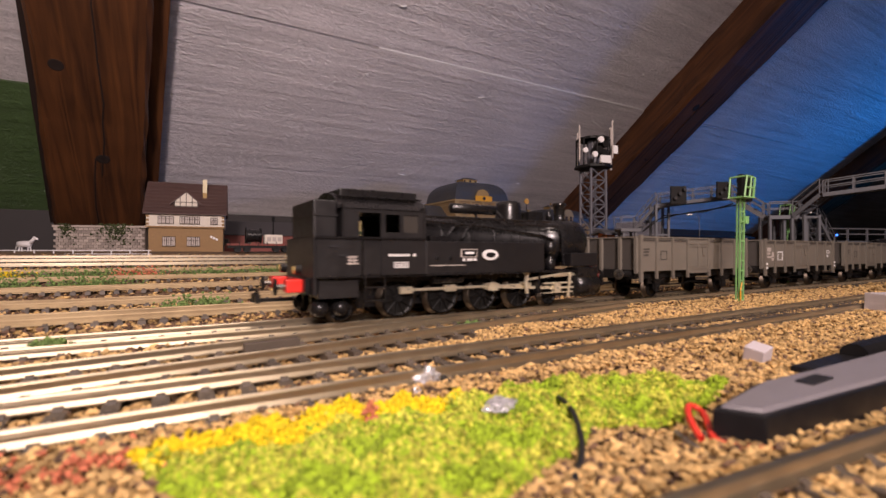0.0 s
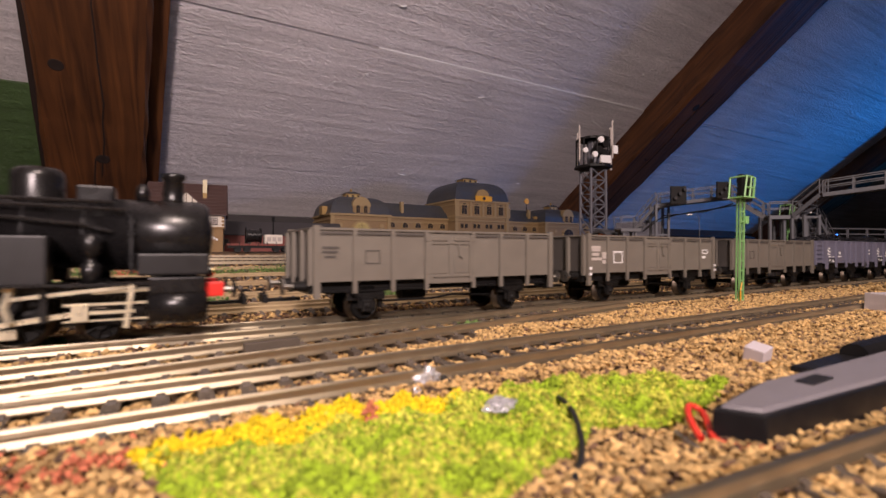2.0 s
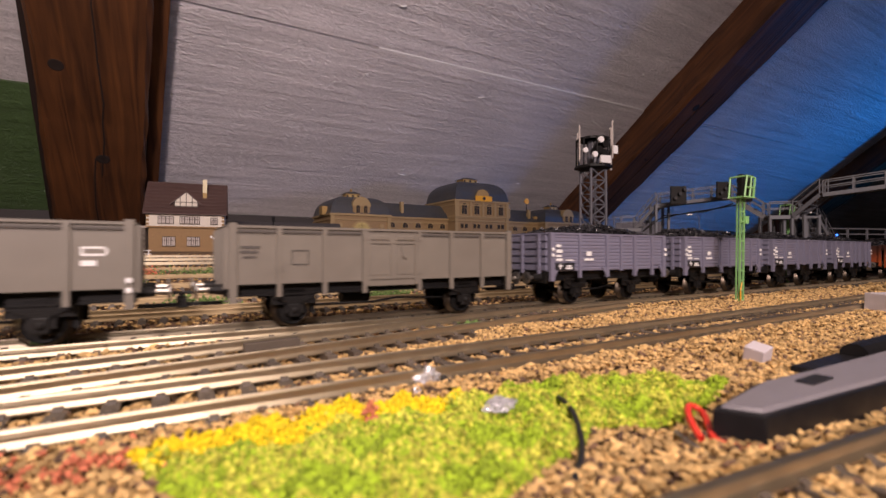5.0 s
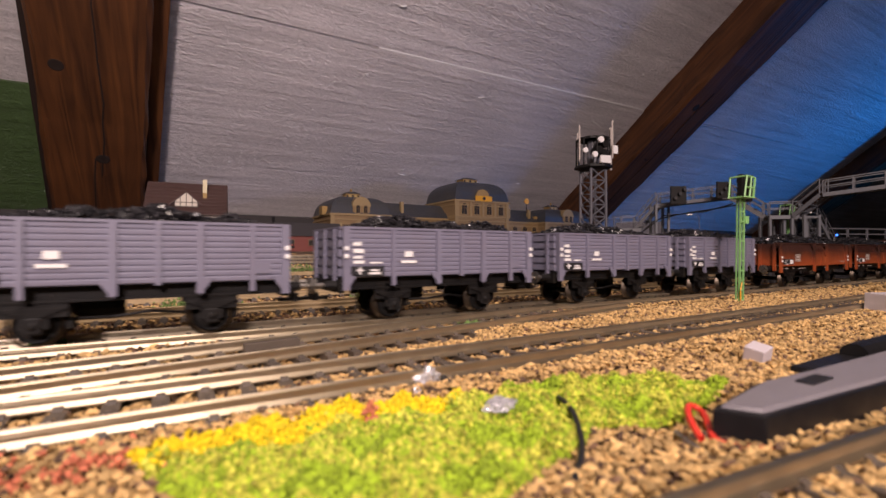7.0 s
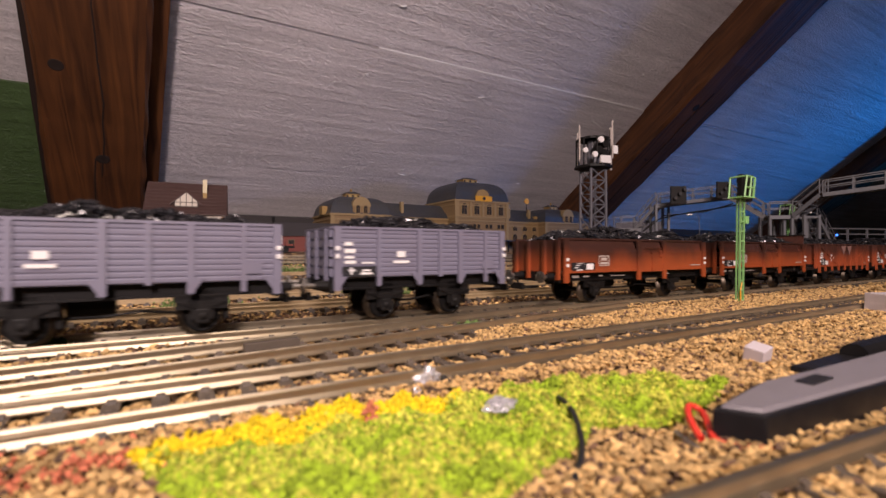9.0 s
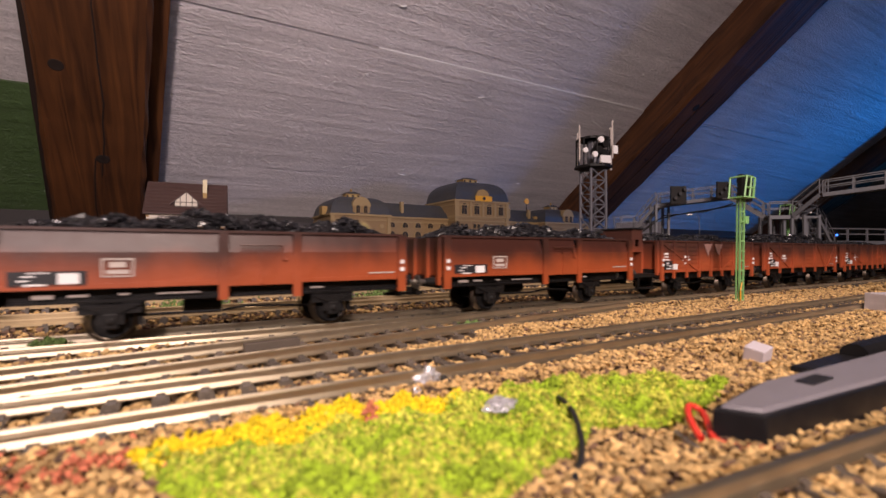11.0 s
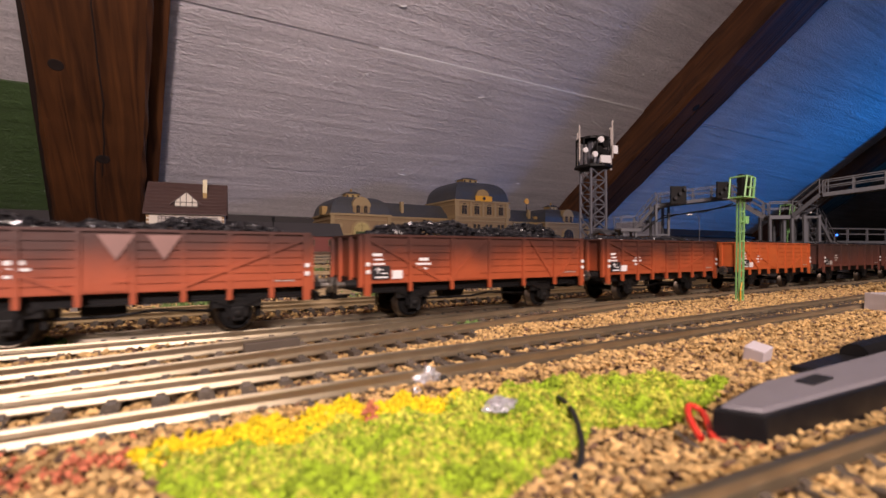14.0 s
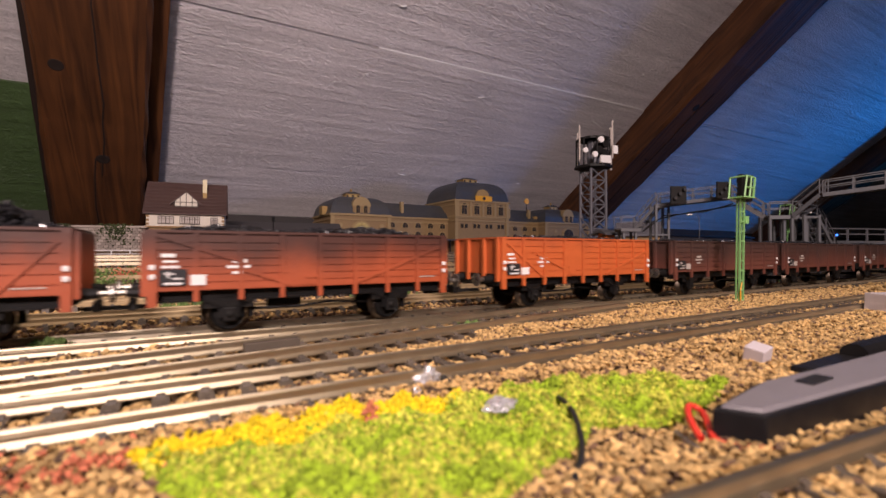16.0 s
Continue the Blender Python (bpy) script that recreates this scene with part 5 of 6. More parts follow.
def station():
    st = thing("railway_station", "long yellow sandstone station with slate domes", "station", pose(-0.3010, 1.22, 0, 0, 0, 30))
    for x0, x1 in ((0.165, 0.372), (0.568, 0.735)):
        w = part("wing_wall", boxes((x0, x1, 0.012, 0.13, 0, 0.128)), M_YELLOWSTONE, st, "yellow sandstone wing")
        part("cornice", boxes((x0, x1, 0.007, 0.135, 0.124, 0.129)), M_STONETRIM, w)
        part("cornice", boxes((x0, x1, 0.009, 0.012, 0.112, 0.115)), M_STONETRIM, w)
        part("wing_roof", one(mansard, x0 - 0.002, x1 + 0.002, 0.008, 0.134, [(-0.002, 0.129), (0.0, 0.1295)]), M_SLATE, w)
        bm = bmesh.new()
        prism(bm, [(0.006, 0.1292), (0.136, 0.1292), (0.085, 0.172), (0.057, 0.172)], x0, x1)
        part("slate_roof", bm, M_SLATE, w, "dark slate roof slope")
        n = int((x1 - x0) / 0.037)
        for i in range(n):
            x = x0 + (x1 - x0) * (i + 0.5) / n
            arched_window(w, x, 0.098, 0.017, 0.0145, 0.012)
            arched_window(w, x, 0.045, 0.018, 0.042, 0.012, False, 2)
        for x in (x0 + (x1 - x0) * 0.28,) + (((x0 + x1) / 2 + 0.05,) if x0 > 0.5 else ()):
            part("chimney", boxes((x - 0.004, x + 0.004, 0.020, 0.032, 0.14, 0.172), (x - 0.005, x + 0.005, 0.019, 0.033, 0.170, 0.173)), M_STONETRIM, w, "pale stone chimney")
    for i, (x0, x1, y0, y1, zt, ln, lamp) in enumerate(((0.0, 0.165, -0.022, 0.15, 0.178, 0.020, True), (0.735, 0.945, -0.022, 0.15, 0.178, 0.020, False))):
        p = pavilion(st, x0, x1, y0, y1, 0.128, zt, ln, 2)
        cx = (x0 + x1) / 2
        d = part("gable_dormer", boxes((cx - 0.024, cx + 0.024, y0 - 0.001, y0 + 0.04, 0.128, 0.158)), M_YELLOWSTONE, p, "arched stone dormer")
        part("dormer_arch", one(arch, cx, 0.150, 0.052, 0.026, y0 - 0.002, y0 + 0.03), M_STONETRIM, d)
        for k in (-1, 1):
            arched_window(d, cx + k * 0.0105, 0.131, 0.0105, 0.021, y0 - 0.001)
        part("portal_surround", one(arch, cx, 0.0, 0.058, 0.112, y0 - 0.002, y0 + 0.001), M_STONETRIM, p)
        arched_window(p, cx, 0.004, 0.046, 0.103, y0 - 0.0015, lamp, 2)
        for k in (-1, 1):
            arched_window(p, cx + k * 0.058, 0.045, 0.016, 0.034, y0)
            part("roundel", one(lathe, [(0.006, -0.002), (0.006, 0.001), (0.004, 0.0012)], (cx + k * 0.058, y0, 0.098), "Y", 16), M_STONETRIM, p)
        part("side_turret", boxes((x0 - 0.012, x0 + 0.002, 0.02, 0.05, 0.128, 0.150)), M_OCHRE, p)
        part("finial", one(lathe, [(0.002, zt + 0.018), (0.004, zt + 0.023), (0.001, zt + 0.030)], (cx, (y0 + y1) / 2, 0), "Z", 10), M_OCHRE, p)
        if lamp:
            part("name_board", boxes((cx - 0.018, cx + 0.018, y0 - 0.006, y0 - 0.0045, 0.074, 0.082)), M_IVY, p, "dark green board")
    c = pavilion(st, 0.372, 0.568, -0.032, 0.15, 0.184, 0.247, 0.026, 4)
    for z in (0.120, 0.133):
        part("cornice", boxes((0.369, 0.571, -0.036, 0.15, z, z + 0.004)), M_STONETRIM, c)
    for i in range(4):
        x = 0.402 + 0.0455 * i
        arched_window(c, x, 0.142, 0.0175, 0.033, -0.032)
        part("pilaster", boxes((x - 0.026, x - 0.019, -0.035, -0.032, 0.137, 0.182)), M_STONETRIM, c)
        for k in (-1, 1):
            part("small_window", boxes((x + k * 0.0075 - 0.0045, x + k * 0.0075 + 0.0045, -0.0345, -0.0325, 0.100, 0.112)), M_GLASS, c)
    part("gable", one(arch, 0.470, 0.186, 0.050, 0.034, -0.034, 0.0), M_OCHRE, c, "arched ochre gable")
    s = part("yellow_sign", boxes((0.440, 0.500, -0.040, -0.037, 0.183, 0.199)), M_SIGNYELLOW, c, "yellow sign with a black horn mark")
    part("sign_mark", one(lathe, [(0.005, -0.0015), (0.005, 0.0)], (0.470, -0.040, 0.191), "Y", 12), M_BOARD, s)
    pole = part("sign_pole", boxes((0.688, 0.690, 0.02, 0.022, 0.16, 0.192)), M_FRAME, st)
    part("round_sign", one(lathe, [(0.010, -0.001), (0.010, 0.001)], (0.689, 0.02, 0.20), "Y", 16), M_SIGNYELLOW, pole, "round yellow sign")
    part("platform_canopy", boxes((0.17, 0.70, -0.075, 0.012, 0.060, 0.064)), M_SLATE, st)
    for i in range(8):
        part("canopy_post", boxes((0.19 + 0.07 * i, 0.193 + 0.07 * i, -0.070, -0.067, 0.0, 0.060)), M_FRAME, st)
    return st


station()


# ---- house, walls and yard at the left ----
def half_timber_window(parent, x0, x1, z0, z1, y, n):
    w = part("window", boxes((x0, x1, y - 0.0014, y, z0, z1)), M_BEAMS, parent, "small-paned window in a dark frame")
    d = (x1 - x0) / n
    for i in range(n):
        part("pane", boxes((x0 + i * d + 0.0007, x0 + (i + 1) * d - 0.0007, y - 0.0019, y - 0.0013, z0 + 0.001, z1 - 0.001)), M_PRINT_DULL, w)
        part("glazing_bar", boxes((x0 + (i + 0.5) * d - 0.0003, x0 + (i + 0.5) * d + 0.0003, y - 0.0024, y - 0.0018, z0, z1), (x0 + i * d, x0 + (i + 1) * d, y - 0.0024, y - 0.0018, z1 - (z1 - z0) * 0.4, z1 - (z1 - z0) * 0.4 + 0.0006)), M_BEAMS, w)


def house():
    h = thing("village_house", "two-storey house with white upper floor and brown roof", "house", pose(-0.4644, 0.724, 0.026, 0, 0, 24))
    L, D = 0.111, 0.085
    g = part("lower_wall", boxes((0.003, L - 0.002, 0.003, D, 0, 0.041)), M_HOUSEBROWN, h, "brown rendered ground floor")
    u = part("upper_wall", boxes((0, L, 0, D, 0.041, 0.063)), M_HOUSEWHITE, h, "white rendered upper floor")
    part("floor_beam", boxes((-0.0008, L + 0.0008, -0.001, 0, 0.040, 0.0425)), M_HOUSEBROWN, u)
    for z in (0.044, 0.050, 0.056):
        for x in (0.0, L - 0.004):
            part("corner_stone", boxes((x, x + 0.004, -0.0009, 0, z, z + 0.0035)), M_HOUSEBROWN, u)
    bm = bmesh.new()
    prism(bm, [(-0.006, 0.061), (-0.006, 0.063), (D / 2, 0.1175), (D + 0.006, 0.063), (D + 0.006, 0.061), (D / 2, 0.1145)], -0.004, L + 0.004)
    r = part("roof", bm, M_TILE, h, "steep brown tiled roof")
    part("gable_wall", one(prism, [(0.001, 0.062), (D - 0.001, 0.062), (D / 2, 0.114)], 0.0, L), M_HOUSEWHITE, h)
    for i in range(9):
        f = (i + 0.5) / 9
        y, z = -0.006 + (D / 2 + 0.006) * f, 0.063 + 0.0545 * f
        part("tile_course", boxes((-0.0042, L + 0.0042, y - 0.0012, y + 0.0006, z, z + 0.0007)), M_TILE, r)
    d = part("dormer", one(prism, [(-0.017, 0.0), (0.017, 0.0), (0.017, 0.013), (0, 0.029), (-0.017, 0.013)], 0, 0.03), M_HOUSEWHITE, h, "white half-timbered dormer", at=Matrix.Translation((0.055, 0.004, 0.0690)) @ Matrix.Rotation(radians(90), 4, "Z"))
    for k in (-1, 1):
        part("dormer_roof", one(prism_line, (0, 0, 0), (0.0235, 0, -0.0218) if k > 0 else (-0.0235, 0, -0.0218), 0.0018, 0.034), M_TILE, h, at=Matrix.Translation((0.055, 0.019, 0.0992)))
    gable = Matrix.Translation((0.055, 0.0037, 0.0690))
    for x in (-0.0165, -0.0085, 0, 0.0085, 0.0165):
        part("upright_timber", boxes((x - 0.0005, x + 0.0005, -0.0006, 0, 0, 0.0135 + (0.0165 - abs(x)) * 0.9)), M_BEAMS, h, at=gable)
    for z in (0.0003, 0.0055, 0.0120):
        part("cross_timber", boxes((-0.0168, 0.0168, -0.0006, 0.0001, z, z + 0.001)), M_BEAMS, h, at=gable)
    for k in (-1, 1):
        part("slanting_timber", one(prism_line, (k * 0.0168, -0.0003, 0.0005), (k * 0.0085, -0.0003, 0.006), 0.0009, 0.0007), M_BEAMS, h, at=gable)
    half_timber_window(u, 0.016, 0.038, 0.046, 0.0585, -0.0005, 2)
    half_timber_window(u, 0.046, 0.075, 0.046, 0.0585, -0.0005, 4)
    half_timber_window(u, 0.090, 0.101, 0.046, 0.0575, -0.0005, 2)
    half_timber_window(g, 0.022, 0.040, 0.010, 0.026, 0.0025, 3)
    half_timber_window(g, 0.056, 0.075, 0.010, 0.026, 0.0025, 3)
    for k in (-1, 0, 1):
        part("house_plate", boxes((0.094 + k * 0.004, 0.097 + k * 0.004, 0.0015, 0.0028, 0.022 - k * 0.002, 0.026 - k * 0.002)), M_PRINT, g)
    c = part("chimney", boxes((0.078, 0.084, 0.018, 0.026, 0.080, 0.1000)), M_OCHRE, h, "cream and ochre chimney")
    part("chimney_top", boxes((0.0778, 0.0842, 0.0178, 0.0262, 0.1000, 0.1220)), M_CREAM, c)
    return h


house()


def stone_wall():
    w = thing("stone_wall", "grey stone retaining wall with dark ivy", "wall", pose(-0.595, 0.71, 0.0245, 0, 0, 12))
    L, H = 0.124, 0.041
    part("core", boxes((0, L, 0.002, 0.02, 0, H)), M_MORTAR, w)
    me = finish("stone", rounded(boxes((0.0004, 0.0066, -0.0004, 0.003, 0.0003, 0.0043)), 0.0003), M_WALLSTONE)
    for j in range(9):
        for i in range(18):
            ob = new("stone", me)
            ob.parent, ob.matrix_basis = w, pose(i * 0.0068 + (0.0034 if j % 2 else 0) - 0.002, random.uniform(-0.0004, 0.0004), j * 0.0045)
    part("coping", boxes((-0.003, L + 0.003, -0.002, 0.021, H, H + 0.003)), M_WALLSTONE, w)
    rng = np.random.default_rng(5)
    for x0, n, h in ((0.017, 160, 0.028), (0.082, 420, 0.030)):
        p = np.stack((rng.normal(x0, 0.006 if n < 200 else 0.012, n), rng.uniform(-0.004, 0.004, n), H + 0.005 - np.abs(rng.normal(0, h / 2.4, n))), 1)
        tagged(lumps("ivy", p, rng.uniform(0.001, 0.0022, n), M_IVY, w, 0.9, 6), "dark green ivy clump", kind="stuff")


stone_wall()


def fence():
    f = thing("white_fence", "low white fence beside the yard", "fence", pose(-0.66, 0.60, 0.0195, 0, 0, 8))
    for i in range(12):
        part("fence_post", boxes((i * 0.0235 - 0.0006, i * 0.0235 + 0.0006, -0.0006, 0.0006, 0, 0.0105)), M_PRINT, f)
    for z in (0.0045, 0.0093):
        part("fence_rail", boxes((-0.12, 0.262, -0.0005, 0.0005, z, z + 0.0010)), M_PRINT, f)


fence()


def horse():
    bm = bmesh.new()
    lathe(bm, [(0.001, -0.011), (0.0042, -0.009), (0.0045, 0.0), (0.0042, 0.008), (0.001, 0.0105)], (0, 0, 0.013), "X", 12)
    for x in (-0.008, -0.006, 0.006, 0.008):
        cyl(bm, (x, -0.002 if x in (-0.008, 0.006) else 0.002, 0), (x, 0, 0.012), 0.0009, 6)
    cyl(bm, (0.008, 0, 0.014), (0.015, 0, 0.022), 0.003, 8, 0.0017)
    cyl(bm, (0.0135, 0, 0.0222), (0.0205, 0, 0.0195), 0.0022, 8, 0.0012)
    cyl(bm, (-0.010, 0, 0.015), (-0.0145, 0, 0.006), 0.0009, 6)
    tagged(part("horse_figure", bm, M_PRINT, None, "", True, on_track(0, 0)), "small white model horse on the verge", "figurine")
    return bpy.data.objects["horse_figure"]


hf = horse()
hf.matrix_basis = pose(-0.600, 0.665, 0.0255, 0, 0, -5)


def flat_wagon():
    c = thing("flat_wagon", "rust-red flat wagon carrying a cable drum and crate", "wagon", pose(-0.345, 0.738, 0.0265, 0, 0, 28))
    part("deck", boxes((0, 0.105, -0.014, 0.014, 0.011, 0.014)), M_RUSTRED, c)
    part("solebar", boxes((0.002, 0.103, -0.012, 0.012, 0.007, 0.011)), M_FRAME, c)
    for x in (0.016, 0.030, 0.075, 0.089):
        part("wheel", one(lathe, [(0.0055, -0.009), (0.0055, 0.009)], (x, 0, 0.0055), "Y", 16), M_WHEEL, c)
    for i in range(8):
        for k in (-1, 1):
            part("stake", boxes((0.004 + i * 0.0138, 0.005 + i * 0.0138, k * 0.0143 - 0.0005, k * 0.0143 + 0.0005, 0.010, 0.0175)), M_FRAME, c)
    d = thing("cable_drum", "black cable drum lying on the flat wagon", "drum", pose(-0.345, 0.738, 0.0265, 0, 0, 28))
    part("winding", one(lathe, [(0.0105, 0.030), (0.0105, 0.050)], (0, 0, 0.0275), "X", 24), M_LOCO, d)
    for x in (0.028, 0.050):
        part("flange", one(lathe, [(0.0135, x), (0.0135, x + 0.0018)], (0, 0, 0.0275), "X", 24), M_FRAME, d)
    k = thing("crate", "cream load box on the flat wagon", "crate", pose(-0.345, 0.738, 0.0265, 0, 0, 28))
    part("body", rounded(boxes((0.056, 0.084, -0.011, 0.011, 0.014, 0.029)), 0.001), M_HOUSEWHITE, k)
    for i in range(3):
        part("slot", boxes((0.060 + i * 0.008, 0.066 + i * 0.008, -0.0115, -0.0108, 0.018, 0.025)), M_PRINT_DULL, k)


flat_wagon()


def shed(name, label, x, y, z, turn, L, D, H, R, wall, roof, category="shed"):
    s = thing(name, label, category, pose(x, y, z, 0, 0, turn))
    part("wall", boxes((0, L, 0, D, 0, H)), wall, s)
    part("roof", one(prism, [(-0.006, H - 0.002), (-0.006, H), (D / 2, H + R), (D + 0.006, H), (D + 0.006, H - 0.002), (D / 2, H + R - 0.003)], -0.005, L + 0.005), roof, s)
    n = max(2, int(L / 0.04))
    for i in range(n):
        w = part("window", boxes((L * (i + 0.5) / n - 0.007, L * (i + 0.5) / n + 0.007, -0.0012, 0, H * 0.35, H * 0.75)), M_WINFRAME, s)
        part("pane", boxes((L * (i + 0.5) / n - 0.0055, L * (i + 0.5) / n + 0.0055, -0.0018, -0.001, H * 0.4, H * 0.7)), M_GLASS, w)
    return s


shed("goods_shed", "low rust-red shed with long dark roof", -0.47, 0.95, 0.028, 24, 0.26, 0.08, 0.036, 0.030, M_RUSTRED, M_DARKWALL)
p = thing("signal_post", "slim black post beside the shed", "post", pose(-0.315, 0.86, 0.028))
part("mast", boxes((-0.001, 0.001, -0.001, 0.001, 0, 0.062)), M_FRAME, p)
part("lamp_head", rounded(boxes((-0.0025, 0.0025, -0.002, 0.002, 0.056, 0.066)), 0.0006), M_FRAME, p)


# ---- masts, bridges and signals at the right ----
def lattice_mast(parent, w, z0, z1, mat, n, taper=1.0, name="brace"):
    for a in (-1, 1):
        for b in (-1, 1):
            part("leg", one(cyl, (a * w, b * w, z0), (a * w * taper, b * w * taper, z1), w * 0.16, 6), mat, parent)
    for i in range(n):
        f0, f1 = i / n, (i + 1) / n
        h0, h1 = z0 + (z1 - z0) * f0, z0 + (z1 - z0) * f1
        w0, w1 = w * (1 + (taper - 1) * f0), w * (1 + (taper - 1) * f1)
        for b in (-1, 1):
            for p0, p1 in (((-w0, b * w0, h0), (w1, b * w1, h1)), ((w0, b * w0, h0), (-w1, b * w1, h1)), ((b * w0, -w0, h0), (b * w1, w1, h1)), ((-w1, b * w1, h1), (w1, b * w1, h1))):
                part(name, one(cyl, p0, p1, w * 0.09, 5), mat, parent)


def radio_tower():
    t = thing("radio_tower", "dark lattice tower with white antennas on top", "tower", pose(0.2107, 0.65, 0.025, 0, 0, 18))
    lattice_mast(t, 0.0125, 0, 0.118, M_LATTICE, 7, 0.95)
    part("platform", one(lathe, [(0.014, 0.117), (0.026, 0.119), (0.026, 0.122), (0.014, 0.122)], (0, 0, 0), "Z", 8), M_FRAME, t, "dark octagonal platform")
    part("core", one(lathe, [(0.008, 0.122), (0.008, 0.158)], (0, 0, 0), "Z", 8), M_LATTICE, t)
    part("ring", one(lathe, [(0.0225, 0.158), (0.0225, 0.161), (0.018, 0.161), (0.018, 0.158)], (0, 0, 0), "Z", 8), M_FRAME, t)
    for i in range(8):
        a = 2 * math.pi * (i + 0.5) / 8
        x, y = 0.023 * math.cos(a), 0.023 * math.sin(a)
        part("stanchion", one(cyl, (x, y, 0.120), (x, y, 0.160), 0.0011, 6), M_FRAME, t)
    for x, y, z0, z1 in ((-0.026, -0.006, 0.128, 0.176), (0.014, -0.024, 0.130, 0.182), (0.027, -0.004, 0.118, 0.178), (0.030, 0.002, 0.132, 0.180), (-0.010, 0.022, 0.15, 0.174)):
        part("whip_antenna", one(cyl, (x, y, z0), (x, y, z1), 0.0012, 6), M_PRINT_DULL, t, "thin pale antenna rod")
    for x, y, z, r in ((-0.006, -0.024, 0.154, 0.0042), (-0.014, -0.022, 0.134, 0.0040), (-0.022, -0.012, 0.141, 0.0036)):
        part("dish", one(lathe, [(r, -0.003), (r, 0.0), (r * 0.5, 0.002)], (x, y, z), "Y", 14), M_PRINT, t, "round white dish")
    part("panel", boxes((-0.008, 0.008, -0.0285, -0.026, 0.1225, 0.1325)), M_PRINT, t, "white panel")
    part("panel", boxes((0.016, 0.026, -0.020, -0.018, 0.138, 0.149)), M_PRINT, t, "white panel")
    for x, z in ((-0.004, 0.142), (0.004, 0.138), (0.006, 0.150)):
        part("lamp_box", one(cyl, (x, -0.008, z), (x, -0.021, z), 0.005, 10), M_FRAME, t)


radio_tower()


def gangway(t, p0, p1, wide, rail, steps=False):
    """A stretch of deck with railings between two places."""
    a, b = Vector(p0), Vector(p1)
    d = b - a
    flat = Vector((d.x, d.y, 0)).normalized()
    side = Vector((-flat.y, flat.x, 0)) * wide / 2
    up = Vector((0, 0, 1))

    def beam(bm, u, v, w, h):
        n = (v - u).normalized()
        s = n.cross(up).normalized() * w / 2
        k = s.cross(n).normalized() * h / 2
        vs = [bm.verts.new(q + i * s + j * k) for q in (u, v) for i, j in ((-1, -1), (1, -1), (1, 1), (-1, 1))]
        for i in range(4):
            j = (i + 1) % 4
            bm.faces.new((vs[i], vs[j], vs[j + 4], vs[i + 4]))
        bm.faces.new(vs[3::-1])
        bm.faces.new(vs[4:])

    n = max(3, int(d.length / 0.0075))
    if steps:
        for i in range(n):
            m = a + d * (i + 0.5) / n
            bm = bmesh.new()
            beam(bm, m - flat * 0.002, m + flat * 0.002, wide, 0.0006)
            part("tread", bm, M_GREYPLASTIC, t)
    else:
        bm = bmesh.new()
        beam(bm, a, b, wide, 0.0012)
        part("deck", bm, M_GREYPLASTIC, t)
    for k in (-1, 1):
        bm = bmesh.new()
        beam(bm, a + side * k - up * 0.001, b + side * k - up * 0.001, 0.0011, 0.0030)
        part("girder", bm, M_GREYPLASTIC, t)
        for z in (rail, rail * 0.55):
            bm = bmesh.new()
            beam(bm, a + side * k + up * z, b + side * k + up * z, 0.0006, 0.0007)
            part("handrail", bm, M_GREYPLASTIC, t)
        for i in range(n // 2 + 1):
            m = a + d * i / (n // 2) + side * k
            part("railing_post", one(cyl, m, m + up * rail, 0.0005, 5), M_GREYPLASTIC, t)


def pillar(t, p, w=0.006):
    x, y, z = p
    bm = bmesh.new()
    for a in (-1, 1):
        for b in (-1, 1):
            box(bm, x + a * w - 0.001, x + a * w + 0.001, y + b * w - 0.001, y + b * w + 0.001, 0.0, z)
    for h in (0.3, 0.6, 0.97):
        box(bm, x - w, x + w, y - w - 0.0008, y - w + 0.0008, z * h - 0.0008, z * h + 0.0008)
        box(bm, x - w, x + w, y + w - 0.0008, y + w + 0.0008, z * h - 0.0008, z * h + 0.0008)
    part("pillar", bm, M_GREYPLASTIC, t)


def signal_head(t, x, y, z, w, h):
    b = part("signal_board", boxes((x - w, x + w, y, y + 0.002, z, z + h)), M_FRAME, t, "black signal board")
    for i in range(3):
        part("hood", one(cyl, (x + (i - 1) * w * 0.6, y, z + h * (0.3 + 0.25 * i)), (x + (i - 1) * w * 0.6, y - 0.003, z + h * (0.3 + 0.25 * i)), w * 0.22, 8), M_BOARD, b)


fb = thing("footbridge", "grey plastic footbridge with stairs over the tracks", "footbridge")
gangway(fb, (0.177, 0.47, 0.050), (0.197, 0.47, 0.050), 0.018, 0.013)
gangway(fb, (0.197, 0.47, 0.050), (0.2115, 0.455, 0.0735), 0.012, 0.012, True)
gangway(fb, (0.2115, 0.455, 0.0735), (0.261, 0.42, 0.0775), 0.012, 0.0105)
gangway(fb, (0.261, 0.42, 0.0775), (0.279, 0.40, 0.0575), 0.012, 0.011, True)
gangway(fb, (0.279, 0.40, 0.0575), (0.300, 0.395, 0.0575), 0.014, 0.012)
for p in ((0.187, 0.47, 0.050), (0.2125, 0.455, 0.073), (0.284, 0.40, 0.0572), (0.299, 0.395, 0.0572)):
    pillar(fb, p)
signal_head(fb, 0.2165, 0.425, 0.0715, 0.007, 0.016)
signal_head(fb, 0.2460, 0.405, 0.0745, 0.006, 0.014)
fc = thing("footbridge", "grey plastic footbridge rising beside the signal", "footbridge")
gangway(fc, (0.298, 0.39, 0.058), (0.306, 0.372, 0.0735), 0.012, 0.012, True)
gangway(fc, (0.306, 0.372, 0.0735), (0.331, 0.346, 0.0765), 0.012, 0.0105)
gangway(fc, (0.331, 0.346, 0.0765), (0.46, 0.22, 0.078), 0.012, 0.0105)
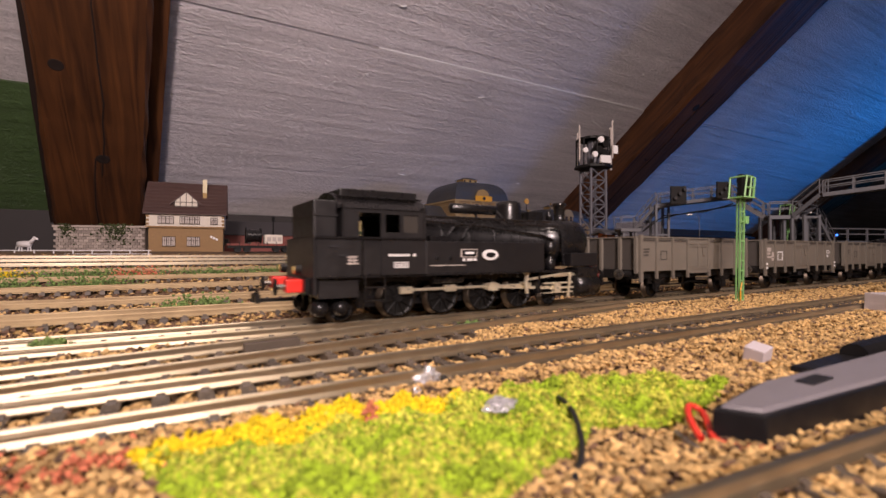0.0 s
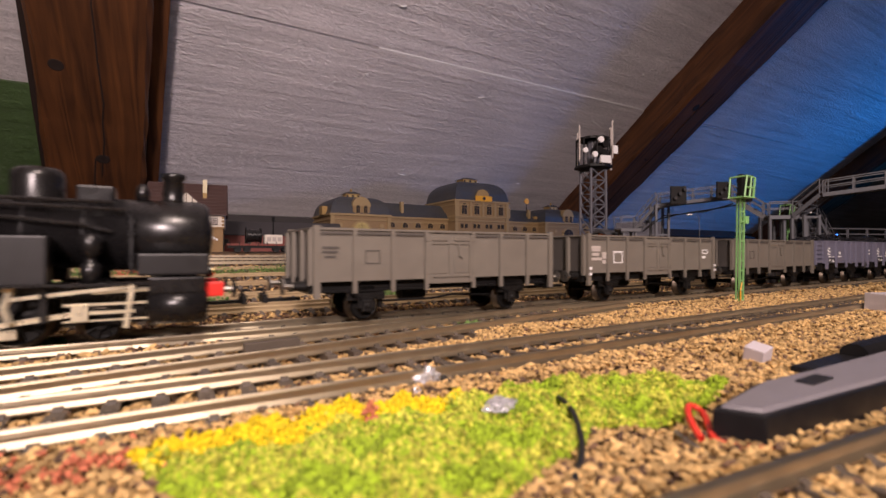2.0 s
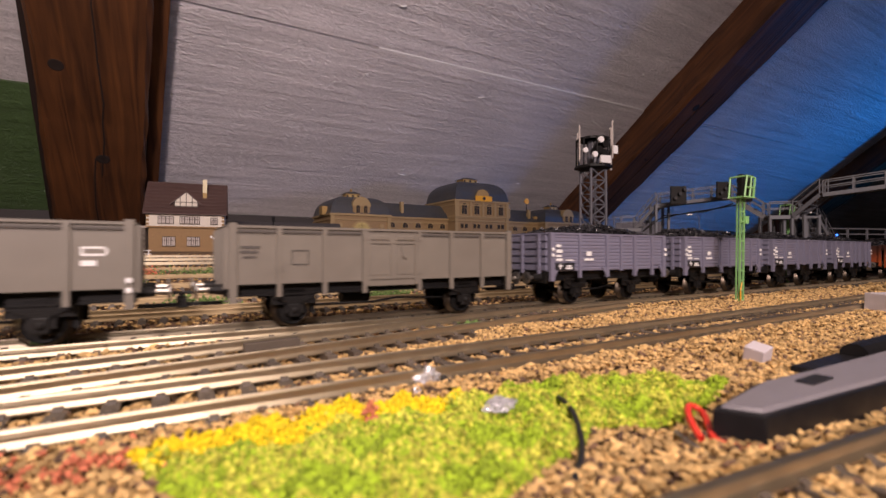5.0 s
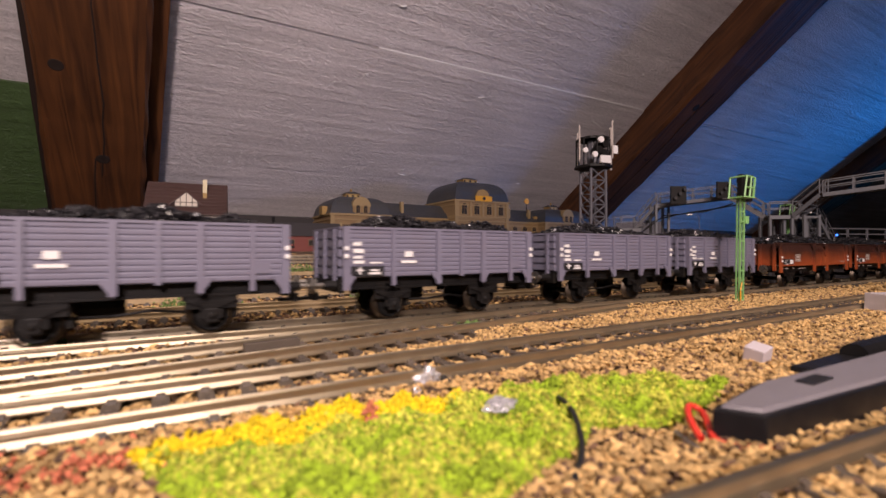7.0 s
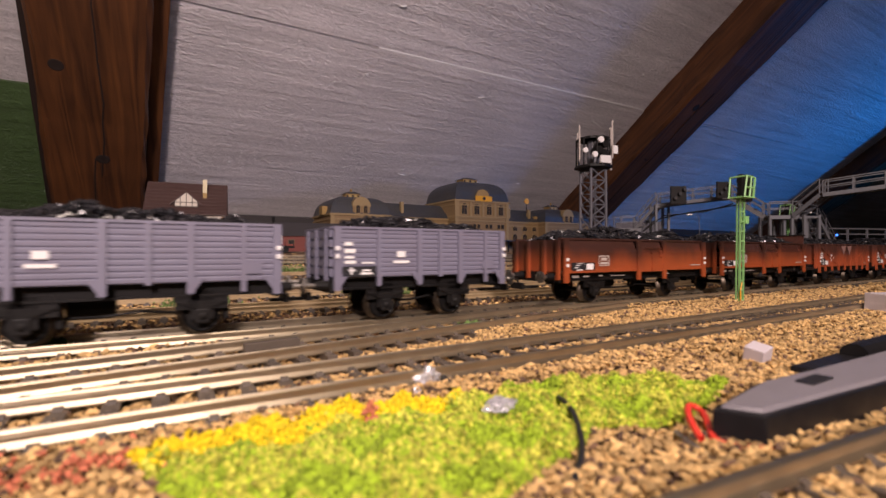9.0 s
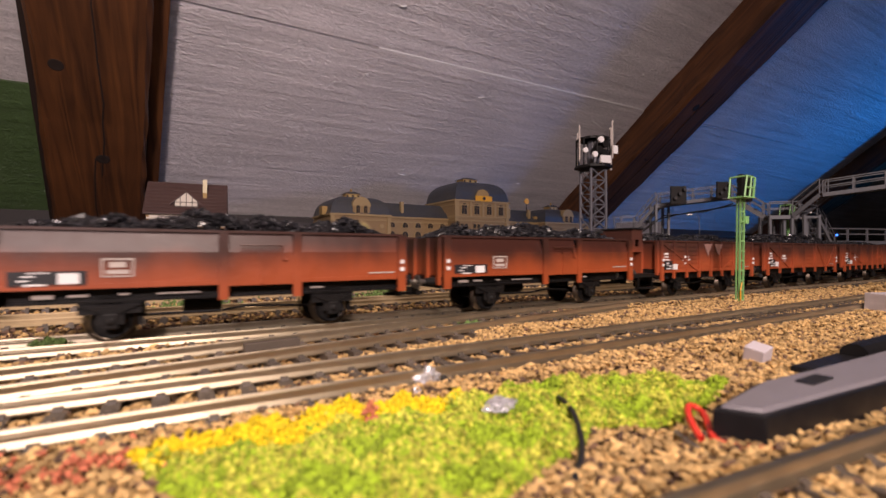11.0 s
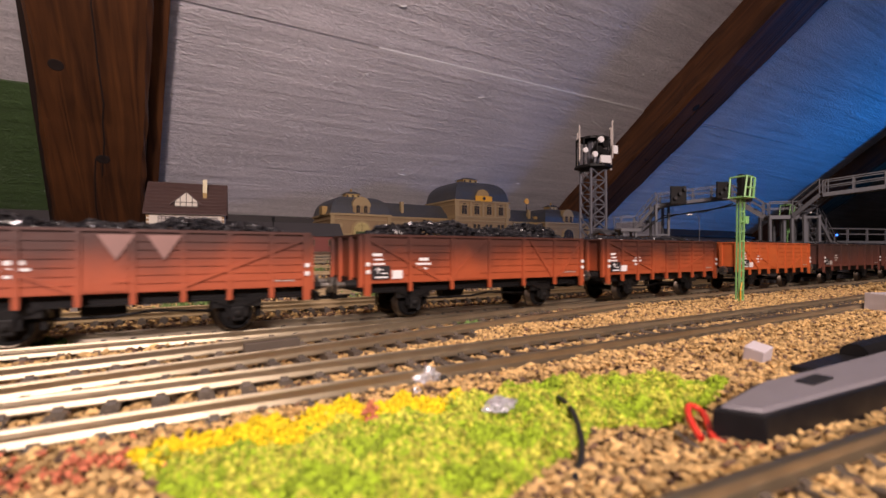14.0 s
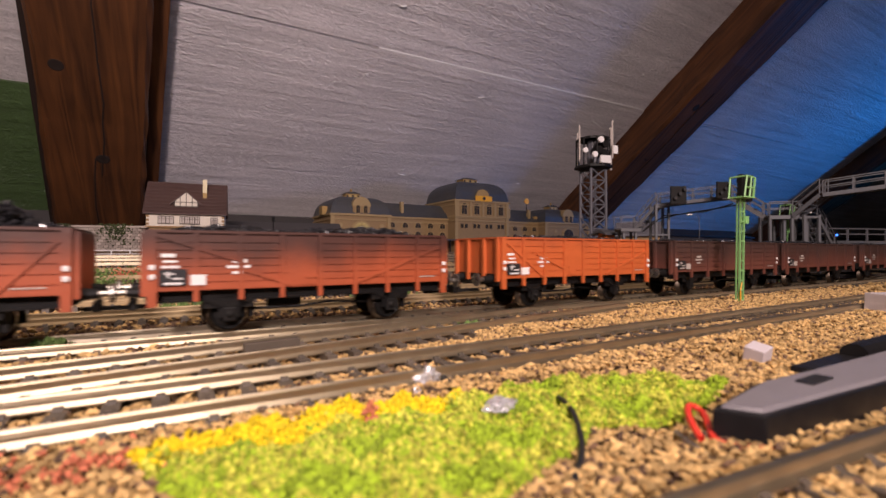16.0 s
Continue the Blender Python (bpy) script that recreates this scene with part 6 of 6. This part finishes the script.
gangway(fc, (0.308, 0.39, 0.058), (0.335, 0.405, 0.030), 0.012, 0.012, True)
for p in ((0.304, 0.388, 0.0577), (0.42, 0.26, 0.076)):
    pillar(fc, p)
part("cable", one(tube, [(0.196, 0.455, 0.047), (0.206, 0.45, 0.058), (0.222, 0.44, 0.0625), (0.242, 0.425, 0.0655), (0.262, 0.41, 0.069)], 0.0006, 5), M_FRAME, fb, "loose black cables")
part("cable", one(tube, [(0.198, 0.452, 0.049), (0.212, 0.445, 0.062), (0.240, 0.425, 0.064), (0.258, 0.412, 0.070)], 0.0005, 5), M_FRAME, fb, "loose black cables")


def green_signal(x, y, z1, lean, scale, label):
    s = thing("light_signal", label, "signal", pose(x, y, 0, 0, lean, 25))
    w = 0.0014 * scale
    for k in (-1, 1):
        part("upright", boxes((k * w - 0.0003, k * w + 0.0003, -0.0005, 0.0004, 0.0, z1)), M_MASTGREEN, s)
        part("upright", boxes((k * w - 0.0003, k * w + 0.0003, 0.0012, 0.0018, 0.0, z1)), M_MASTGREEN, s)
    n = 11
    for i in range(n):
        z = z1 * (i + 0.6) / n
        part("rung", boxes((-w, w, -0.0004, 0.0003, z, z + 0.0007)), M_MASTGREEN, s)
    part("foot", rounded(boxes((-0.003, 0.003, -0.002, 0.004, 0, 0.0022)), 0.0004), M_MASTGREEN, s)
    part("crank_box", boxes((w, w + 0.0026, -0.001, 0.002, z1 * 0.77, z1 * 0.84)), M_MASTGREEN, s)
    part("platform", boxes((-0.0048, 0.0030, -0.0045, 0.0040, z1, z1 + 0.0007)), M_MASTGREEN, s)
    hd = part("signal_board", rounded(boxes((0.0004, 0.0088, 0.0002, 0.0030, z1 - 0.0008, z1 + 0.0125)), 0.0004), M_FRAME, s, "black signal head seen from behind")
    for i in range(3):
        part("hood", one(cyl, (0.0046, 0.0022, z1 + 0.003 + i * 0.0034), (0.0046, 0.0052, z1 + 0.003 + i * 0.0034), 0.0012, 8), M_FRAME, hd)
    for p in ([(-0.0050, -0.0042, z1), (-0.0032, -0.0042, z1 + 0.0105), (0.0030, -0.0042, z1 + 0.0100), (0.0018, -0.0042, z1)], [(-0.0046, 0.0038, z1), (-0.0036, 0.0038, z1 + 0.0105), (-0.0036, -0.0042, z1 + 0.0105)], [(-0.0042, -0.0042, z1 + 0.005), (0.0022, -0.0042, z1 + 0.005)], [(-0.001, -0.0042, z1), (0.0002, -0.0042, z1 + 0.0105)]):
        part("cage_rail", one(tube, p, 0.0005, 5), M_MASTGREEN, s)
    return s


sg = green_signal(0.1470, 0.2290, 0.0535, 1.6, 1.0, "pale green ladder mast with black light signal")
part("wire", one(tube, [(-0.0015, -0.001, 0.0), (-0.0022, -0.0012, 0.008), (-0.001, -0.001, 0.012)], 0.0003, 5), M_SIGNYELLOW, sg, "thin yellow wire")
green_signal(0.2985, 0.405, 0.0575, 4, 1.1, "pale green signal mast behind the wagons")

shed("keeper_hut", "small orange hut beside the bridge stairs", 0.172, 0.49, 0.017, 20, 0.012, 0.012, 0.030, 0.004, M_ORANGEHUT, M_SLATE, "hut")
shed("signal_box", "grey building with sloping dark roof", 0.235, 0.62, 0.02, -25, 0.05, 0.05, 0.030, 0.018, M_HOUSEBROWN, M_LATTICE, "building")
shed("engine_shed", "long dark engine shed behind the yard", 0.42, 0.95, 0.028, 30, 0.40, 0.10, 0.035, 0.018, M_DARKWALL, M_FRAME)
for x, y in ((0.31, 0.56), (0.43, 0.53)):
    l = thing("yard_lamp", "thin white curved yard lamp", "lamp", pose(x, y, 0.018))
    part("mast", one(tube, [(0, 0, 0), (0, 0, 0.048), (-0.003, 0, 0.0535), (-0.010, 0, 0.0545)], 0.00035, 5), M_GREYPLASTIC, l)
    part("lamp_head", rounded(boxes((-0.015, -0.009, -0.0015, 0.0015, 0.0535, 0.0552)), 0.0004), M_PRINT, l)
rb = thing("viaduct", "grey railing bridge in blue light", "bridge", pose(0.345, 0.44, 0.0, 0, 0, 12))
part("deck", boxes((0, 0.30, 0, 0.03, 0.034, 0.038)), M_GREYPLASTIC, rb)
for i in range(13):
    part("railing_post", boxes((i * 0.024, i * 0.024 + 0.0014, -0.001, 0.0004, 0.038, 0.050)), M_GREYPLASTIC, rb)
    if i % 3 == 0:
        part("pier", boxes((i * 0.024 - 0.003, i * 0.024 + 0.003, 0.002, 0.028, 0, 0.034)), M_LATTICE, rb)
for z in (0.044, 0.0492):
    part("handrail", boxes((0, 0.30, -0.001, 0.0003, z, z + 0.0010)), M_GREYPLASTIC, rb)


def glow(name, colour, strength):
    m = bpy.data.materials.new(name)
    m.use_nodes = True
    b = m.node_tree.nodes["Principled BSDF"]
    b.inputs["Base Color"].default_value = (*colour, 1)
    b.inputs["Emission Color"].default_value, b.inputs["Emission Strength"].default_value = (*colour, 1), strength
    return m


M_BLUELED = glow("blue_signal_light", (0.05, 0.2, 1.0), 4)
for x, y, z in ((0.356, 0.42, 0.0425), (0.345, 0.418, 0.0495)):
    sh = thing("shunt_signal", "small shunting signal with a blue light", "signal", pose(x, y, 0.012))
    part("mast", boxes((-0.0005, 0.0005, -0.0005, 0.0005, 0, z - 0.0145)), M_FRAME, sh)
    bx = part("lamp_case", rounded(boxes((-0.0022, 0.0022, -0.001, 0.0012, z - 0.0145, z - 0.0095)), 0.0004), M_FRAME, sh)
    part("lens", one(lathe, [(0.0008, -0.0015), (0.0008, -0.0009)], (0, 0, z - 0.012), "Y", 10), M_BLUELED, bx, "glowing blue lens")


# ---- foreground ----
def inside(poly, x, y):
    hit = np.zeros(len(x), bool)
    for (x0, y0), (x1, y1) in zip(poly, poly[1:] + poly[:1]):
        hit ^= ((y0 > y) != (y1 > y)) & (x < (x1 - x0) * (y - y0) / (y1 - y0 + 1e-12) + x0)
    return hit


def to_world(s, w, z):
    return np.stack((OX + s * UX - w * UY, OY + s * UY + w * UX, z), 1)


GRASS = [(-0.0865, -0.0830), (-0.062, -0.0795), (-0.040, -0.084), (-0.015, -0.0875), (0.004, -0.096), (0.012, -0.104), (-0.004, -0.109), (-0.017, -0.1105), (-0.027, -0.1045), (-0.034, -0.109), (-0.044, -0.112), (-0.056, -0.116), (-0.070, -0.108), (-0.081, -0.097)]
rng = np.random.default_rng(3)


def flock(name, label, n, poly, size, high, mat, test=None):
    s, w = rng.uniform(min(p[0] for p in poly), max(p[0] for p in poly), n), rng.uniform(min(p[1] for p in poly), max(p[1] for p in poly), n)
    k = inside(poly, s, w)
    if test is not None:
        k &= test(s, w)
    s, w = s[k], w[k]
    hills = 0.55 + 0.3 * np.sin(s * 420 + w * 260) * np.sin(w * 510 - s * 140) + 0.2 * np.sin(s * 1100 + 1) * np.sin(w * 1300)
    z = rng.uniform(0.15, 1.0, len(s)) ** 0.6 * high * np.clip(hills, 0.15, 1)
    ob = lumps(name, to_world(s, w, z), rng.uniform(size * 0.6, size * 1.3, len(s)), mat, None, 1.0, int(size * 1e6) % 97)
    return tagged(ob, label, "vegetation", kind="stuff")


def yellow_zone(s, w):
    edge = -0.0885 + 0.0015 * np.sin(s * 300) + np.random.default_rng(1).normal(0, 0.0012, len(s))
    return (s < -0.037) & (w > edge)


flock("grass", "bright green flock grass tufts in the foreground", 90000, GRASS, 0.00038, 0.0040, M_GRASS, lambda s, w: ~yellow_zone(s, w))
flock("grass", "yellow-green flock grass tufts in the foreground", 50000, GRASS, 0.0004, 0.0043, M_GRASSPALE, lambda s, w: ~yellow_zone(s, w) & (np.sin(s * 260 + w * 90) * np.sin(w * 420 + 1) > -0.25))
flock("yellow_flowers", "yellow flock flowers at the edge of the grass", 60000, GRASS, 0.00042, 0.0042, M_YELLOW, yellow_zone)
for c in ((-0.0895, -0.0845, 0.0045, 130), (-0.0985, -0.0850, 0.005, 110), (-0.0565, -0.0895, 0.0010, 26)):
    p = rng.normal(0, 1, (c[3], 2)) * c[2] * 0.5
    ob = lumps("red_flowers", to_world(c[0] + p[:, 0], c[1] + p[:, 1], rng.uniform(0.0005, 0.0032, c[3]) + (0.002 if c[3] < 60 else 0)), rng.uniform(0.0003, 0.0006, c[3]), M_REDFLOCK, None, 1.0, 12)
    tagged(ob, "small clump of red flock flowers", "vegetation", kind="stuff")
# small tufts between the far tracks
for s, w, r, m in ((-0.068, 0.093, 0.011, M_GRASSDARK), (-0.12, 0.235, 0.016, M_GRASSDARK), (-0.175, 0.235, 0.02, M_GRASSDARK), (-0.14, 0.30, 0.03, M_GRASSDARK), (-0.05, 0.29, 0.03, M_GRASSDARK), (-0.10, 0.30, 0.012, M_REDFLOCK), (-0.19, 0.30, 0.012, M_YELLOW), (-0.1075, 0.004, 0.0022, M_GRASSDARK), (0.03, 0.095, 0.012, M_GRASSDARK), (0.02, 0.31, 0.03, M_GRASSDARK), (0.004, -0.028, 0.0022, M_GRASSDARK)):
    n = int(200 + r * 20000)
    p = rng.normal(0, r * 0.45, (n, 2))
    z = terrain(w) + np.abs(rng.normal(0, min(0.003, r * 0.25), n)) + (0.0025 if r < 0.003 else 0)
    tagged(lumps("grass_tuft", to_world(s + p[:, 0] * 1.6, w + p[:, 1], z), rng.uniform(0.0004, 0.0011, n), m, None, 1.0, 8), "flock tuft between the yard tracks", "vegetation", kind="stuff")


# ballast: loose stones between and beside the rails
def ballast(n, s0, s1, w0, w1, size, mat, seed, keep=None, lift=0.0):
    r = np.random.default_rng(seed)
    s, w = r.uniform(s0, s1, n), r.uniform(w0, w1, n)
    z = r.uniform(0.0, 0.0016, n) + lift
    for c in (0.0, -0.0655):
        d = np.abs(w - c)
        z = np.where(d < 0.0175, z * 0.9 + 0.0002, z)
        z = np.where((d > 0.0108) & (d < 0.0185), z + 0.0011, z)
        rail = np.abs(d - 0.00825) < 0.002
        z = np.where(rail, z - 0.0012, z)
    c = -0.010 - 0.15 * (0.093 - s)
    d = np.abs(w - c)
    z = np.where((s < 0.05) & (d < 0.0175), z * 0.75 - 0.0002, z)
    # shoulders fall a little, heaps rise between the tracks
    z = z + 0.0012 * np.exp(-((w + 0.033) / 0.009) ** 2) * (s > 0.0) + 0.0006 * np.sin(s * 90) * np.sin(w * 160)
    k = ~inside(GRASS, s, w)
    if keep is not None:
        k &= keep(s, w)
    x = to_world(s[k], w[k], np.array([terrain(q) for q in w[k]]) + z[k])
    ob = lumps("ballast", x, r.uniform(size * 0.6, size * 1.35, k.sum()), mat, None, 0.75, seed, 1.9)
    return tagged(ob, "loose tan ballast stones round the tracks", "ballast", kind="stuff")


ballast(130000, -0.13, 0.30, -0.150, -0.016, 0.00054, M_BALLAST, 31)
ballast(18000, -0.13, 0.30, -0.150, -0.016, 0.0006, M_BALLAST_DARK, 32)
ballast(26000, 0.30, 1.1, -0.22, -0.016, 0.001, M_BALLAST, 33)
ballast(14000, -0.2, 0.35, -0.016, 0.165, 0.0009, M_BALLAST, 34, lift=-0.0004)
ballast(12000, -0.2, 0.35, -0.016, 0.165, 0.0009, M_BALLAST_DARK, 35, lift=-0.0004)
ballast(12000, -0.32, 0.4, 0.165, 0.60, 0.0013, M_BALLAST_DARK, 36, lift=-0.0004)
ballast(9000, -0.32, 0.4, 0.165, 0.60, 0.0013, M_BALLAST, 37, lift=-0.0004)


# point motor with its wire
pm = thing("point_motor", "black point motor with grey cover plate beside the siding", "point motor", on_track(-0.0042, -0.0015, 0.001))
bm = bmesh.new()
outline = [(-0.0125, -0.1150), (-0.0095, -0.1205), (0.10, -0.1285), (0.10, -0.1150), (0.022, -0.1128), (0.0062, -0.1120)]


def slab(bm, pts, z0, z1, inset=0.0):
    cx, cy = sum(p[0] for p in pts) / len(pts), sum(p[1] for p in pts) / len(pts)
    a = [bm.verts.new((x, y, z0)) for x, y in pts]
    b = [bm.verts.new((x + (inset if x < cx else -inset), y + (inset if y < cy else -inset), z1)) for x, y in pts]
    n = len(pts)
    for i in range(n):
        bm.faces.new((a[i], a[(i + 1) % n], b[(i + 1) % n], b[i]))
    bm.faces.new(a[::-1])
    bm.faces.new(b)


part("housing", rounded(one(slab, outline, -0.001, 0.0042), 0.0003), M_MOTOR, pm)
part("cover_plate", one(slab, [(-0.0110, -0.1154), (-0.0085, -0.1197), (0.098, -0.1276), (0.098, -0.1160), (0.021, -0.1136), (0.0064, -0.1128)], 0.0042, 0.0048, 0.0003), M_MOTORTOP, pm, "dusty grey cover plate")
part("slot", boxes((0.0105, 0.0180, -0.1183, -0.1158, 0.0047, 0.0051)), M_BOARD, pm, "dark rectangular slot")
part("coil_case", rounded(boxes((0.036, 0.098, -0.1125, -0.1045, -0.001, 0.0020)), 0.0008), M_MOTOR, pm)
part("coil", one(cyl, (0.058, -0.1085, 0.0022), (0.098, -0.1085, 0.0022), 0.0028, 14), M_MOTOR, pm)
part("slider", rounded(boxes((0.028, 0.06, -0.1150, -0.1125, -0.001, 0.0028)), 0.0005), M_MOTOR, pm)
part("lever", boxes((0.012, 0.10, -0.1330, -0.1295, 0.0, 0.0022)), M_MOTOR, pm)


def wire(name, label, pts, r, mat, z=0.0014):
    cu = bpy.data.curves.new(name, "CURVE")
    cu.dimensions, cu.bevel_depth, cu.bevel_resolution = "3D", r, 3
    sp = cu.splines.new("NURBS")
    sp.points.add(len(pts) - 1)
    for q, p in zip(sp.points, pts):
        x, y = rail_xy(p[0], p[1])
        q.co = (x, y, p[2] if len(p) > 2 else z, 1)
    sp.order_u, sp.use_endpoint_u = 4, True
    cu.materials.append(mat)
    return tagged(new(name, cu), label, "wire")


wire("red_wire", "loop of red insulated wire by the point motor", [(-0.0205, -0.1172, 0.002), (-0.0195, -0.1152, 0.003), (-0.0154, -0.1120, 0.0036), (-0.0115, -0.1100, 0.0032), (-0.0105, -0.1120, 0.0024), (-0.0150, -0.1150, 0.0016), (-0.0188, -0.1180), (-0.0176, -0.1201), (-0.0140, -0.1235)], 0.0005, M_REDWIRE, 0.0013)
wire("black_wire", "thin black wire across the grass", [(-0.0224, -0.0912), (-0.0264, -0.0991, 0.003), (-0.0307, -0.1048, 0.0026), (-0.0357, -0.1107, 0.002), (-0.0398, -0.1137), (-0.0437, -0.1161)], 0.00045, M_BOARD)
wire("black_wire", "thin black wire under the clear foil", [(-0.0330, -0.0690), (-0.0343, -0.0715, 0.003), (-0.0374, -0.0814, 0.002), (-0.0374, -0.0869)], 0.0007, M_BOARD)
wire("bare_wire", "short bare metal wire lying in ballast", [(-0.0199, -0.1132), (-0.0215, -0.1160), (-0.0234, -0.1196)], 0.0004, M_BUFFER)


def crumple(name, label, s, w, z, size, seed, mat, flat=0.5):
    r = random.Random(seed)
    bm = bmesh.new()
    bmesh.ops.create_icosphere(bm, subdivisions=3, radius=1)
    for v in bm.verts:
        k = noise.noise(v.co * 1.7 + Vector((seed, 0, 0))) * 0.55 + noise.noise(v.co * 4.1 + Vector((0, seed, 0))) * 0.35
        v.co *= 1 + k
        v.co = Vector((v.co.x * size, v.co.y * size * 0.6, v.co.z * size * flat))
    return tagged(part(name, bm, mat, None, "", False, on_track(s, w, z, r.uniform(0, 90))), label, "scrap")


crumple("clear_foil", "crumpled glossy clear foil scrap beside the rail", -0.0385, -0.0745, 0.0022, 0.0030, 3, M_FOIL, 0.75)
crumple("clear_foil", "crumpled glossy clear foil scrap in ballast", -0.0425, -0.0775, 0.0014, 0.0018, 5, M_FOIL, 0.6)
crumple("clear_foil", "flat shiny clear scrap on the grass", -0.0375, -0.0955, 0.0034, 0.0032, 8, M_FOIL, 0.25)
crumple("dark_lump", "dark grey lump on the ballast", 0.160, -0.0800, 0.0012, 0.0034, 9, M_MORTAR, 0.45)
cube = rounded(boxes((-0.0026, 0.0026, -0.0022, 0.0022, 0, 0.0044)), 0.0003)
x, y = rail_xy(0.0395, -0.0960)
tagged(part("plastic_block", cube, M_LILACBLOCK, None, "", False, pose(x, y, 0.0004, 12, -9, 35)), "small pale lilac plastic block lying tilted", "block")
rx, ry = rail_xy(0.1705, -0.0865)
rl = thing("relay_box", "pale lilac relay box with dark grooves beside the track", "relay box", pose(rx, ry, -0.0008, 0, 0, 8))
part("case", rounded(boxes((0, 0.03, 0, 0.012, 0, 0.0105)), 0.0004), M_LILACBLOCK, rl)
part("groove", boxes((0.0035, 0.0305, -0.0002, 0.0006, 0.0076, 0.0082)), M_BOARD, rl)
part("groove", boxes((0.0035, 0.0040, -0.0002, 0.0006, 0.0015, 0.0080)), M_BOARD, rl)
# check rail at the turnout
ck = thing("check_rail", "dark check rail block in the turnout", "check rail", on_track(-0.057, -0.0265, 0.002, 8.5), kind="structure")
part("block", rounded(boxes((-0.008, 0.006, -0.0012, 0.0012, 0, 0.0022)), 0.0003), M_SLEEPER, ck)


def motions():
    step = 1 / 15
    for c, a in MOVERS:
        walk(c, [(t, on_track(a - travelled(t), 0, RT)) for t, _ in KNOTS])
    times = [i * step for i in range(241)]
    for w, x, y, z, r in SPINNERS:
        walk(w, [(t, Matrix.Translation((x, y, z)) @ Matrix.Rotation(-travelled(t) / r, 4, "Y")) for t in times])
    for rod, x, z, crank, ph, reach in RODS:
        rows = []
        for t in times:
            a = ph - travelled(t) / z
            px, pz = x + crank * math.cos(a), z - crank * math.sin(a)
            if reach is None:
                m = Matrix.Translation((px, 0, pz))
            else:
                lean = math.asin((pz - 0.0079) / abs(reach))
                if reach > 0:
                    m = Matrix.Translation((px, 0, pz)) @ Matrix.Rotation(lean, 4, "Y")
                else:
                    m = Matrix.Translation((px - reach * math.cos(lean), 0, 0.0079))
            rows.append((t, m))
        walk(rod, rows)


motions()
